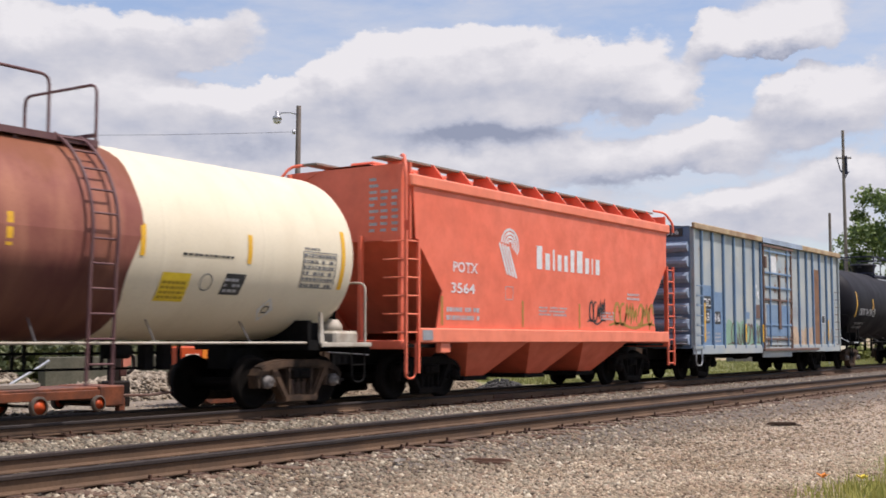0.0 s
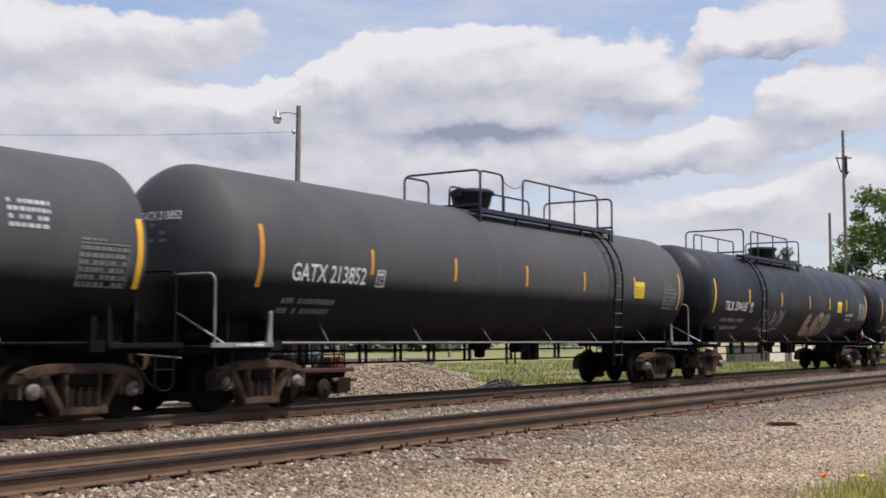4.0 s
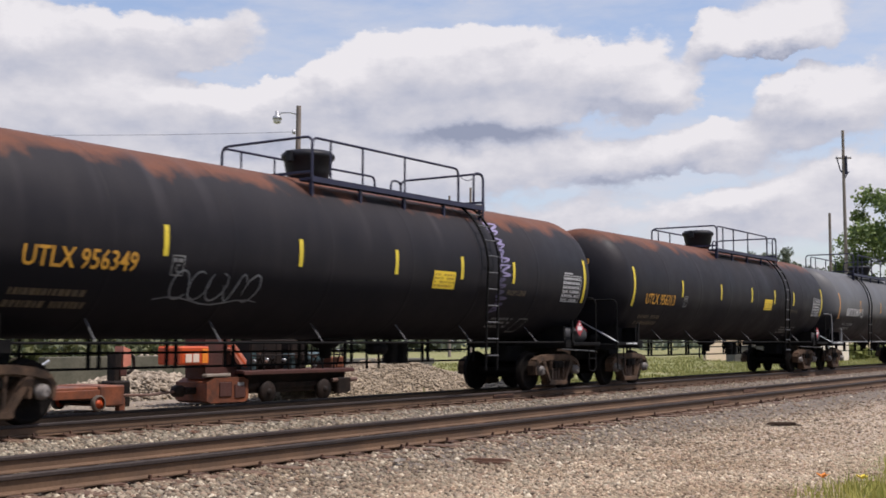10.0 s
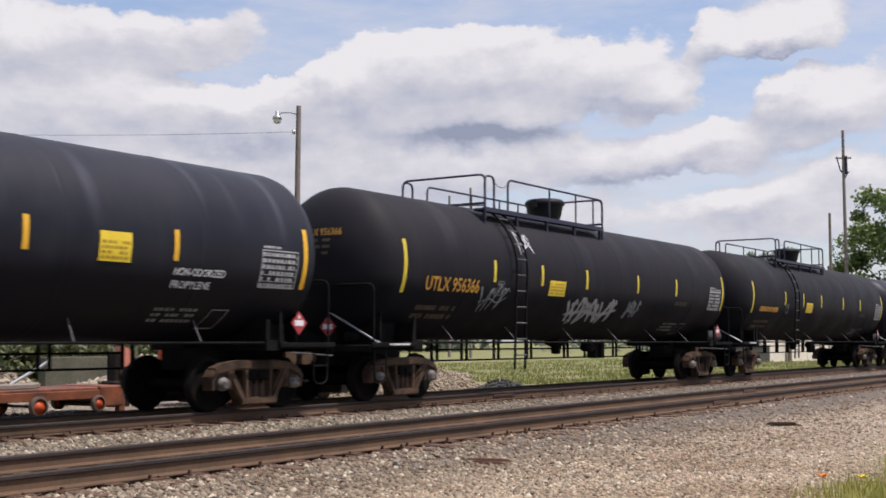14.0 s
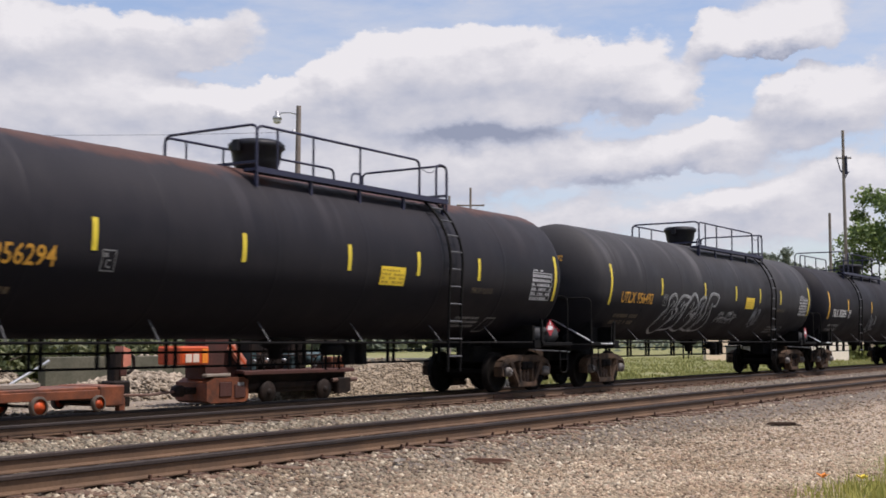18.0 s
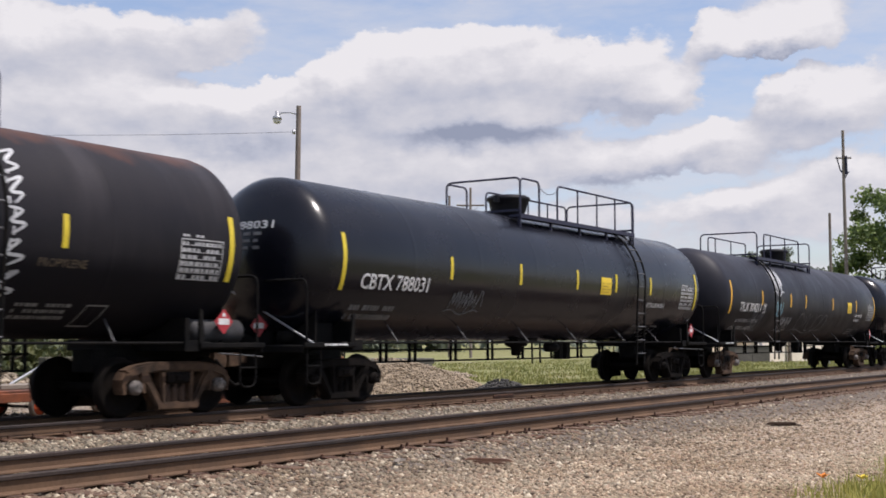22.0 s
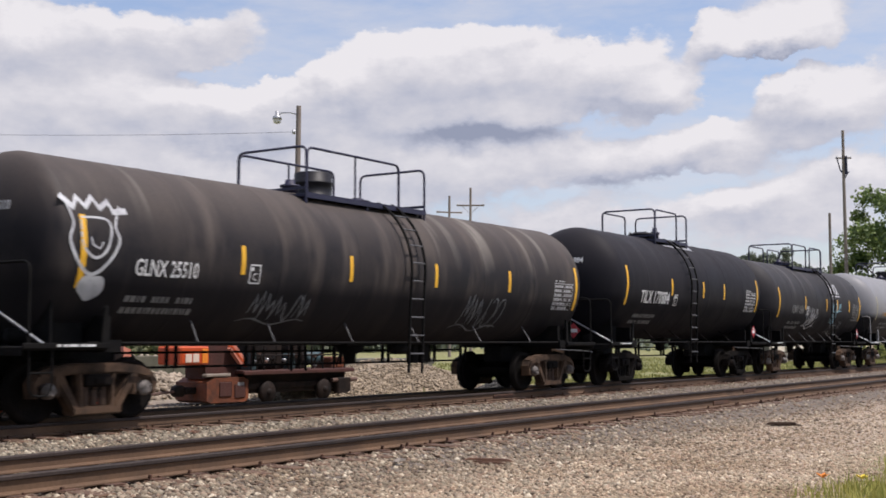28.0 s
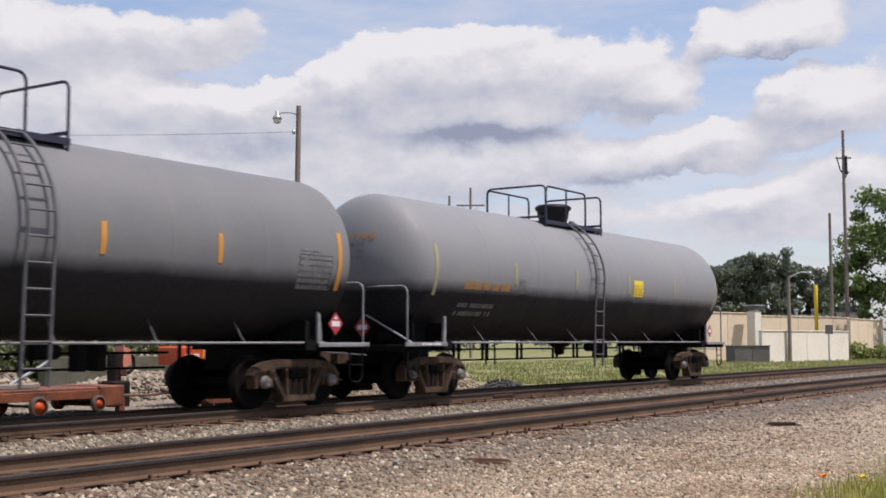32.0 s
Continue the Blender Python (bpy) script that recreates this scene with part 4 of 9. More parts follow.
    if spec.get("cargo"):
        cu, cz, lines = spec["cargo"]
        for k, line in enumerate(lines):
            mark("cargo_stencil", sk.text(line, cu, cz - 0.20 * k, 0.12, 0.093 * len(line)), spec.get("cargo_ink", "white_dim"))
        mark("diamond_holder", outline(sk, cu + 1.05, cu + 1.45, cz - 0.82, cz - 0.50, 0.022, 0.08), "faint")
        mark("cargo_stencil", bars(sk, cu - 0.1, cz - 0.72, 1.0, 0.26, 3, rng, 0.9), "faint")
    # writing on the leading head
    if spec.get("head"):
        D = R * spec.get("dish", 0.50)

        def on_head(y, z):
            q = max(1 - (y * y + z * z) / (R * R), 0.0)
            return (-hs - D * math.sqrt(q) - 0.012, y, z)
        pts, fcs = letters(spec["head"], 0.15, 0.95)
        mark("head_number", Form().add([on_head(0.35 - x, 0.50 + y) for x, y in pts], fcs), ink)
        f = Form()
        for k in range(3):
            for j in range(3):
                if rng.random() < 0.8:
                    a = 0.30 - 0.24 * j
                    q = [(a, 0.38 - 0.13 * k), (a - rng.uniform(0.1, 0.2), 0.38 - 0.13 * k)]
                    f.add([on_head(q[0][0], q[0][1]), on_head(q[1][0], q[1][1]), on_head(q[1][0], q[1][1] + 0.06), on_head(q[0][0], q[0][1] + 0.06)], [(0, 1, 2, 3)])
        mark("head_stencil", f, fade)
    for fn in spec.get("art", ()):
        fn(sk, mark, rng)
    # walkway and railings on top
    d0, d1 = spec["deck"]
    top = zc + R + spec.get("deck_z", -0.11)
    W = spec.get("wide", 0.86)
    zr = top + spec.get("rail_h", 0.88)
    deck = part("walkway", lambda: Form().box(d0, d1, -W, -W + 0.30, top - 0.05, top + 0.01, 0.01).box(d0, d1, W - 0.30, W, top - 0.05, top + 0.01, 0.01)
                .box(d0, d1, -W - 0.03, -W, top - 0.07, top + 0.03).box(d0, d1, W, W + 0.03, top - 0.07, top + 0.03)
                .box(d0, d0 + 0.06, -W, W, top + 0.09, top + 0.14).box(d1 - 0.06, d1, -W, W, top + 0.09, top + 0.14), tubes, car, key=(d0, d1, top, W))
    n = max(2, int((d1 - d0) / 1.4))
    for i in range(n + 1):
        x = d0 + 0.08 + (d1 - d0 - 0.16) * i / n
        for y in (0.06 - W, W - 0.06):
            part("deck_bracket", lambda: Form().box(-0.03, 0.03, -0.03, 0.03, -0.42, 0.0), tubes, deck, at=(x, y, top - 0.05), key="bracket")
    for a, b, k in spec["hoops"]:
        part("railing", (lambda a=a, b=b, k=k: railing(a, b, -W, top, zr, k)), tubes, car, key=(a, b, top, zr, "n"))
        part("railing", (lambda a=a, b=b, k=k: railing(a, b, W, top, zr, k)), tubes, car, key=(a, b, top, zr, "f"))
    for a, b in zip(spec["hoops"], spec["hoops"][1:]):
        q = [(a[1] + (b[0] - a[1]) * i / 8, -W, zr - 0.12 - 0.6 * (b[0] - a[1]) * (i / 8) * (1 - i / 8)) for i in range(9)]
        part("safety_chain", (lambda q=q: Form().tube(q, 0.009, 5)), tubes, car, key=(a, b, zr))
    for x in (d0 + 0.03, d1 - 0.03):
        part("end_railing", lambda: rail_run([(0, -W, top - 0.3), (0, -W, zr + 0.02), (0, W, zr + 0.02), (0, W, top - 0.3)]), tubes, car, at=(x, 0, 0), key=("end", top, zr, W))
    # manway housing and small fittings
    dx, dr, dh, kind = spec["dome"]

    def housing():
        if kind == "bucket":
            return (Form().lathe([(0.0, 0.0), (0.0, dr * 0.62), (dh * 0.14, dr * 0.76), (dh * 0.40, dr * 0.88), (dh * 0.72, dr * 0.95), (dh * 0.80, dr * 1.06), (dh * 0.90, dr * 1.06), (dh * 0.94, dr), (dh, dr * 0.9), (dh + 0.02, 0.0)], 28, (0, 0, 0), "z")
                    .box(-dr * 1.2, -dr * 0.98, -0.07, 0.07, dh * 0.62, dh * 0.95, 0.01).box(dr * 0.98, dr * 1.2, -0.07, 0.07, dh * 0.62, dh * 0.95, 0.01))
        if kind == "can":
            return Form().lathe([(0, 0.0), (0, dr * 1.04), (0.05, dr * 1.04), (0.06, dr * 0.97), (dh * 0.55, dr), (dh * 0.57, dr * 1.05), (dh * 0.62, dr * 1.05), (dh * 0.64, dr), (dh * 0.96, dr * 0.98), (dh, dr * 0.9), (dh + 0.01, 0.0)], 24, (0, 0, 0), "z").box(dr * 0.95, dr * 1.15, -0.06, 0.06, dh * 0.6, dh * 0.9, 0.01)
        if kind == "box":
            return Form().box(-dr, dr, -dr, dr, 0, dh, 0.03).box(-dr * 1.06, dr * 1.06, -dr * 1.06, dr * 1.06, dh * 0.86, dh, 0.015)
        f = Form().lathe([(0, 0.0), (0, dr), (dh * 0.45, dr), (dh * 0.48, dr * 1.12), (dh * 0.62, dr * 1.12), (dh * 0.66, dr * 0.9), (dh * 0.8, dr * 0.6), (dh * 0.84, 0.0)], 20, (0, 0, 0), "z")
        for i in range(8):
            a = 2 * math.pi * i / 8
            f.tube([(dr * 1.02 * math.cos(a), dr * 1.02 * math.sin(a), dh * 0.3), (dr * 1.02 * math.cos(a), dr * 1.02 * math.sin(a), dh * 0.8)], 0.025, 6)
        return f
    dome = part("manway_housing", housing, M[spec.get("dome_paint", "dome")], car, spec.get("dome_label", ""), at=(dx, 0, top + 0.07), key=(dr, dh, kind))
    for vx, vr, vh in spec.get("valves", ()):
        part("top_valve", (lambda vr=vr, vh=vh: Form().lathe([(0, 0), (0, vr), (vh * 0.5, vr), (vh * 0.52, vr * 1.3), (vh * 0.66, vr * 1.3), (vh * 0.7, vr * 0.7), (vh, vr * 0.6), (vh + 0.01, 0)], 14, (0, 0, 0), "z")),
             M["rail_tube"], car, at=(vx, -0.1, top + 0.06), key=(vr, vh))
    if spec.get("saddle"):
        s0, s1 = spec["saddle"]
        part("top_saddle", (lambda: Skin(R).patch(s0, s1, R * 0.80, R * 0.97, 0.0, 0.01)), M["galv"], tank, "pale worn anti-slip patch under the walkway", key=(s0, s1, R))
    # ladders
    lx = spec["ladder"]
    a_top, a_side = math.radians(62), 0.0

    def stringers():
        f = Form()
        for x in (-0.23, 0.23):
            pts = [(x, -(R + 0.14) * math.cos(a_top * (1 - i / 10)), (R + 0.14) * math.sin(a_top * (1 - i / 10))) for i in range(11)]
            pts += [(x, -(R + 0.10), -0.7), (x, -(R + 0.06), -zc + 0.55)]
            f.tube(pts, 0.028, 6)
        return f
    for m in (-1, 1):
        rot = Matrix.Translation((lx, 0, zc)) @ pose(0, 0, 0, 0, 0, 0 if m < 0 else 180)
        lmat = tubes if "tubes" in spec and spec["tubes"] != "rail_tube" else M["strut"] if spec["paint"] in ("pale", "grey_light") else M["frame"]
        ld = part("ladder", stringers, lmat, car, at=rot, key=("stringers", R, zc))
        if m > 0:
            continue
        k = 0
        s = 0.12
        while True:
            arc_l = (R + 0.14) * a_top
            if s < arc_l:
                a = a_top - s / (R + 0.14)
                p = (0, -(R + 0.14) * math.cos(a), (R + 0.14) * math.sin(a))
            else:
                p = (0, -(R + 0.10), -(s - arc_l))
            if p[2] < -zc + 0.6:
                break
            part("rung", lambda: Form().tube([(-0.23, 0, 0), (0.23, 0, 0)], 0.017, 6), M["rung"] if lmat is M["frame"] else lmat, ld, at=p, key="rung")
            s += 0.36
    # side rails at sill height with their struts
    zs = 1.15
    for y in (-1.36, 1.36):
        part("side_handrail", (lambda y=y: Form().tube([(-half + 0.2, y, zs), (half - 0.2, y, zs)], 0.022, 6)), sill, car, key=(kk, y))
    ns = spec.get("struts", 6)
    for i in range(ns):
        x = -half + 2.2 + (2 * half - 4.4) * i / (ns - 1) + rng.uniform(-0.2, 0.2)
        b0 = -math.sqrt(max(R * R - (zs + 0.36 - zc) ** 2, 0.02))
        part("rail_strut", (lambda: Form().tube([(0.0, -1.36, zs), (0.16, b0 - 0.01, zs + 0.36)], 0.0135, 5)), M["strut"] if ns > 4 else sill, car, at=(x, 0, 0), key=("strut", R, zc, ns > 4))
    # sump under the shell, brake pipe and rods
    part("bottom_outlet", lambda: Form().lathe([(0.0, 0.30), (-0.10, 0.28), (-0.16, 0.14), (-0.34, 0.12), (-0.36, 0.0)], 14, (0, 0, 0), "z").box(-0.5, 0.5, -0.35, 0.35, 0.0, 0.10, 0.02), M["frame"], car, at=(spec.get("outlet", 0.4), 0, zc - R - 0.02), key="outlet")
    span = half - 2.2
    for y, z in ((0.55, 0.98), (0.62, 0.72)):
        part("brake_pipe", (lambda y=y, z=z: Form().tube([(-span, y, z), (span, y, z)], 0.022, 6)), M["frame"], car, key=(kk, y))
    k = int(2 * span / 1.45)
    for i in range(k + 1):
        x = -span + 2 * span * i / k + rng.uniform(-0.3, 0.3)
        part("pipe_hanger", lambda: Form().box(-0.02, 0.02, 0.52, 0.58, 0.70, 1.35).box(0.20, 0.24, 0.52, 0.58, 0.70, 1.35), M["frame"], car, at=(x, 0, 0), key="hanger")
    bx = spec.get("brake", 1.8)
    part("brake_cylinder", lambda: Form().lathe([(-0.26, 0.0), (-0.26, 0.12), (0.22, 0.12), (0.28, 0.05), (0.28, 0.0)], 16, (0, -0.25, 1.02), "x"), M["frame"], car, at=(bx, 0, 0), key="cyl")
    for x in (0.82, 1.22):
        part("brake_valve", lambda: Form().box(-0.11, 0.11, -0.1, 0.1, 0.70, 1.15, 0.02), M["frame"], car, at=(bx + x, 0, 0), key="valve")
    # ends: draft sill, saddle plates, platform, crossover rail, steps
    tx = half - 0.62
    for m in (-1, 1):
        face = pose(0, 0, 0, 0, 0, 0 if m > 0 else 180)
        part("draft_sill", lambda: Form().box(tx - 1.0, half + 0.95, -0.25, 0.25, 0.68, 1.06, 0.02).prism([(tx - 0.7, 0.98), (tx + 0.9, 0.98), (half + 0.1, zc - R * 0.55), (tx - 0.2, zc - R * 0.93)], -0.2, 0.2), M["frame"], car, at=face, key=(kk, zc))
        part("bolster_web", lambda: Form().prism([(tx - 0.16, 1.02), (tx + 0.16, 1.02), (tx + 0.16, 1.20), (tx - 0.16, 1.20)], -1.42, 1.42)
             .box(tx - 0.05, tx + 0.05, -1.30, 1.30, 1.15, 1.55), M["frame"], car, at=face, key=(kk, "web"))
        # plate added to keep the gap between car ends dark
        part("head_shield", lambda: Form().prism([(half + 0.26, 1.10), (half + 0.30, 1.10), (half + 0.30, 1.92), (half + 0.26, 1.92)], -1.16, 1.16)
             .box(half - 0.45, half + 0.28, -0.95, -0.91, 1.10, 1.60).box(half - 0.45, half + 0.28, 0.91, 0.95, 1.10, 1.60), M["frame"], car, "black half-height plate across the gap below the head", at=face, key=(kk, "gap_fill"))
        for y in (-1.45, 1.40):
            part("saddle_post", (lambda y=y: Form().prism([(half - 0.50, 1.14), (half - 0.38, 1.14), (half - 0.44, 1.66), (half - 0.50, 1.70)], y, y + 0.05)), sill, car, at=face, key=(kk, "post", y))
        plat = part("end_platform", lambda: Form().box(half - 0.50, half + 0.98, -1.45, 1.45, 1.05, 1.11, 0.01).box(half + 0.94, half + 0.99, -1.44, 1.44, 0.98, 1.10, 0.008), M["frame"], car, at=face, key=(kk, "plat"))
        for y in (-1.49, 1.452):
            part("platform_edge", (lambda y=y: Form().box(half - 0.50, half + 0.98, y, y + 0.038, 1.075, 1.155, 0.008)), sill, plat, key=(kk, "edge", y))
        part("crossover_rail", lambda: rail_run([(half + 0.85, -1.42, 1.08), (half + 0.85, -1.42, 2.28), (half + 0.85, 1.42, 2.28), (half + 0.85, 1.42, 1.08)], 0.022), sill, car, at=face, key=(kk, "cross"))
        for y in (-1.42, 1.42):
            part("step", (lambda y=y: rail_run([(half + 0.45, y, 1.05), (half + 0.45, y, 0.42), (half + 0.83, y, 0.42), (half + 0.83, y, 1.05)], 0.018).tube([(half + 0.45, y, 0.74), (half + 0.83, y, 0.74)], 0.016, 5)), M["frame"], plat, key=(kk, y))
        part("coupling_lever", lambda: Form().tube([(half + 1.05, -1.35, 0.92), (half + 1.08, -0.4, 0.96), (half + 1.15, -0.05, 1.02)], 0.014, 5), M["galv"], plat, key=(kk, "lever"))
        coupler(car, m * (half + 0.98), m)
        truck(car, m * tx, spec.get("rusty_trucks", True))
    # hand brake on the leading platform; brace rod, reservoir, placards
    gear = part("hand_brake", lambda: Form().box(-0.14, 0.14, -0.25, 0.1, 1.11, 1.55, 0.03).lathe([(-0.45, 0.0), (-0.45, 0.11), (0.10, 0.11), (0.10, 0.0)], 12, (0.25, -0.55, 1.26), "x").box(0.1, 0.55, -0.95, -0.4, 1.11, 1.18, 0.01)
                .tube([(-0.2, -0.5, 1.12), (0.0, -0.62, 1.42), (0.35, -0.7, 1.40), (0.6, -0.8, 1.15)], 0.022, 6), M["frame"], car, at=(-(half + 0.35), 0, 0), key="gear")
    part("brake_wheel", lambda: Form().tube([(0, 0.24 * math.cos(i * math.pi / 10), 0.24 * math.sin(i * math.pi / 10)) for i in range(21)], 0.018, 6).tube([(0, -0.24, 0), (0, 0.24, 0)], 0.014, 5).tube([(0, 0, -0.24), (0, 0, 0.24)], 0.014, 5), M["frame"], gear, at=(-0.22, 0.35, 1.75), key="wheel")
    part("brace_rod", lambda: Form().tube([(-(half + 0.86), 0.55, 2.18), (-(half + 0.50), -1.38, 1.10)], 0.019, 6), M["galv"], car, "bright diagonal brace rod", key=(kk, "rod"))
    f = Form()
    for k in range(7):
        f.box(-half - 0.42 + 0.10 * k, -half - 0.36 + 0.10 * k + 0.02 * (k % 3), -1.496, -1.491, 1.10, 1.135)
    tagged(part("edge_stencil", f, M["white"], car), kind="stuff")
    if spec.get("end_box"):
        part("valve_housing", lambda: Form().box(-0.42, 0.30, -0.30, 0.25, 0.0, 0.26, 0.05).lathe([(0.24, 0.0), (0.24, 0.20), (0.36, 0.19), (0.46, 0.12), (0.50, 0.0)], 16, (-0.15, -0.02, 0), "z"), sill, car, "cream valve housing on the end platform", at=(half + 0.45, -1.05, 1.11), key="housing")
    if spec.get("reservoir"):
        part("air_reservoir", lambda: Form().lathe([(-0.62, 0.0), (-0.60, 0.13), (-0.54, 0.20), (0.54, 0.20), (0.60, 0.13), (0.62, 0.0)], 18, (0, 0, 0), "x"), M["reservoir"], car, "dark grey air reservoir", at=(half + 0.20, -1.02, 1.34), key="res")
    if spec.get("placard", True):
        pl = part("placard", lambda: Form().prism([(0, -0.21), (0.21, 0), (0, 0.21), (-0.21, 0)], -0.006, 0.0), M["red"], car, "red diamond placard", at=(half + 0.18, -1.30, 1.50), key="diamond")
        part("placard_print", lambda: Form().prism([(-0.12, -0.05), (0.12, -0.05), (0.12, 0.05), (-0.12, 0.05)], -0.010, -0.007).prism([(0, 0.08), (0.04, 0.08), (0.02, 0.14), (-0.02, 0.14), (-0.04, 0.08)], -0.010, -0.007), M["white"], pl, key="print")
        pl = part("placard", lambda: Form().prism([(0, -0.21), (0.21, 0), (0, 0.21), (-0.21, 0)], -0.006, 0.0), M["red"], car, "red diamond placard", at=Matrix.Translation((-(half + 0.92), -0.35, 1.46)) @ pose(0, 0, 0, 0, 0, -90), key="diamond")
        part("placard_print", lambda: Form().prism([(-0.12, -0.05), (0.12, -0.05), (0.12, 0.05), (-0.12, 0.05)], -0.010, -0.007), M["white"], pl, key="print2")
    return car


M["white_dim"] = worn("dusty_white_stencil_paint", (0.46, 0.46, 0.47), (0.28, 0.28, 0.29), 0.65, scale=5, bump=0.1)
M["olive_ink"] = worn("olive_small_print", (0.40, 0.27, 0.02), (0.36, 0.22, 0.02), 0.6, scale=5, bump=0.1)


# ---- painted marks on single cars ----
from mathutils.geometry import tessellate_polygon


def tag_at(u, z, w, h, mat="spray_white", wide=0.035, n=5, label="sprayed tag"):
    def go(sk, mark, rng):
        mark("graffiti", scribble(sk, u, z, w, h, rng, wide, n), mat, label)
    return go


def smooth(pts, n=5):
    """A rounded line through control points."""
    out = []
    for i in range(len(pts) - 1):
        a, b, c, d = pts[max(i - 1, 0)], pts[i], pts[i + 1], pts[min(i + 2, len(pts) - 1)]
        for k in range(n):
            s = k / n
            out.append(tuple(0.5 * (2 * b[j] + (c[j] - a[j]) * s + (2 * a[j] - 5 * b[j] + 4 * c[j] - d[j]) * s * s + (3 * b[j] - a[j] - 3 * c[j] + d[j]) * s ** 3) for j in (0, 1)))
    return out + [pts[-1]]


def filled(sk, form, pts, more, grow=0.0):
    """A closed painted shape with rounded corners, grown outwards by grow."""
    line = smooth(pts + pts[:1], 4)[:-1]
    area = sum(a[0] * b[1] - b[0] * a[1] for a, b in zip(line, line[1:] + line[:1]))
    if area < 0:
        line = line[::-1]
    out = []
    for i, p in enumerate(line):
        a, b = line[i - 1], line[(i + 1) % len(line)]
        d = Vector((b[0] - a[0], b[1] - a[1]))
        d = d.normalized() if d.length > 1e-6 else Vector((1, 0))
        out.append((p[0] + d.y * grow, p[1] - d.x * grow))
    tris = tessellate_polygon([[Vector((x, z, 0)) for x, z in out]])
    verts, faces = [], []
    for t in tris:       # split so that the shape follows the round shell
        tri = [Vector(out[i]) for i in t]
        for q in halved(tri):
            k = len(verts)
            verts += [sk(c.x, c.y, more) for c in q]
            faces.append((k, k + 1, k + 2))
    form.add(verts, faces)


def halved(tri):
    """A triangle cut until no piece is tall."""
    zs = [p.y for p in tri]
    if max(zs) - min(zs) < 0.16:
        return [tri]
    e = max(range(3), key=lambda i: abs(tri[i].y - tri[(i + 1) % 3].y))
    a, b, c = tri[e], tri[(e + 1) % 3], tri[(e + 2) % 3]
    m = (a + b) / 2
    return halved([a, m, c]) + halved([m, b, c])


# fat leaning letters, as shapes along the shell and above its axis
MURAL = {
    "flag": [(-3.57, -0.51), (-3.28, -0.39), (-3.21, -0.62), (-3.25, -0.88), (-3.42, -0.81)],
    "stub": [(-3.83, -0.79), (-3.52, -0.73), (-3.33, -0.96), (-3.70, -1.07)],
    "bowl": [(-3.05, -1.11), (-3.14, -0.77), (-3.0, -0.56), (-2.63, -0.43), (-2.64, -0.24), (-2.3, -0.11), (-1.96, -0.26), (-1.77, -0.53), (-1.76, -0.92), (-1.69, -1.17), (-1.8, -1.37), (-2.27, -1.43), (-2.82, -1.29)],
    "stem": [(-1.49, -1.39), (-1.75, -0.97), (-1.7, -0.38), (-1.37, -0.57), (-1.4, -1.08), (-1.22, -1.39)],
    "arch": [(-1.04, -1.36), (-1.33, -1.02), (-1.16, -0.61), (-0.78, -0.31), (-0.44, -0.38), (-0.35, -0.61), (-0.55, -0.94), (-0.63, -1.09), (-0.4, -1.03), (-0.21, -1.24), (-0.3, -1.41), (-0.77, -1.42)],
    "post": [(-0.08, -1.3), (-0.29, -1.06), (-0.28, -0.55), (0.14, -0.5), (0.2, -0.8), (0.23, -1.05), (0.5, -1.13), (0.37, -1.35)],
    "fork": [(0.79, -1.38), (0.52, -0.98), (0.49, -0.49), (0.73, -0.1), (0.87, -0.31), (0.85, -0.66), (0.92, -0.88), (1.24, -0.68), (1.51, -0.77), (1.64, -1.05), (1.64, -1.25), (1.5, -1.42), (1.08, -1.09), (1.16, -1.38)],
    "comb": [(2.21, -1.41), (1.9, -1.01), (1.78, -0.76), (1.71, -0.4), (2.3, -0.31), (3.1, -0.21), (3.12, -0.48), (2.72, -0.56), (2.32, -0.62), (2.34, -0.81), (3.16, -0.82), (2.85, -1.06), (2.67, -1.13), (3.36, -1.16), (3.41, -0.78), (3.5, -0.5), (3.99, -0.9), (4.33, -1.25), (4.05, -1.45), (2.99, -1.46)],
    "bud": [(3.24, -0.54), (3.39, -0.26), (3.64, -0.32), (3.5, -0.51)],
    "tick": [(4.21, -1.01), (4.13, -0.37), (4.49, -0.5), (4.45, -0.82), (4.37, -1.04)],
    "dot": [(-0.28, -0.33), (-0.05, -0.10), (0.30, -0.08), (0.36, -0.22), (0.16, -0.42), (-0.15, -0.46)],
}
CLOUDS = ((-2.91, -0.29, 0.53, 0.40), (-0.93, -0.34, 0.63, 0.36), (-0.5, -0.2, 0.32, 0.21), (1.12, -0.4, 0.58, 0.46), (2.39, -0.21, 0.47, 0.21), (3.95, -0.38, 0.21, 0.38), (-3.45, -1.14, 0.37, 0.24), (4.45, -1.25, 0.47, 0.22), (-1.01, -0.98, 0.32, 0.19))
SPOTS = ((-3.34, -0.26, 0.23, 0.21), (-2.99, -0.2, 0.15, 0.11), (-2.66, -0.3, 0.17, 0.23), (-1.57, -0.29, 0.23, 0.33), (-0.98, -0.29, 0.19, 0.15), (1.54, -0.6, 0.19, 0.19), (1.4, -0.38, 0.08, 0.08))


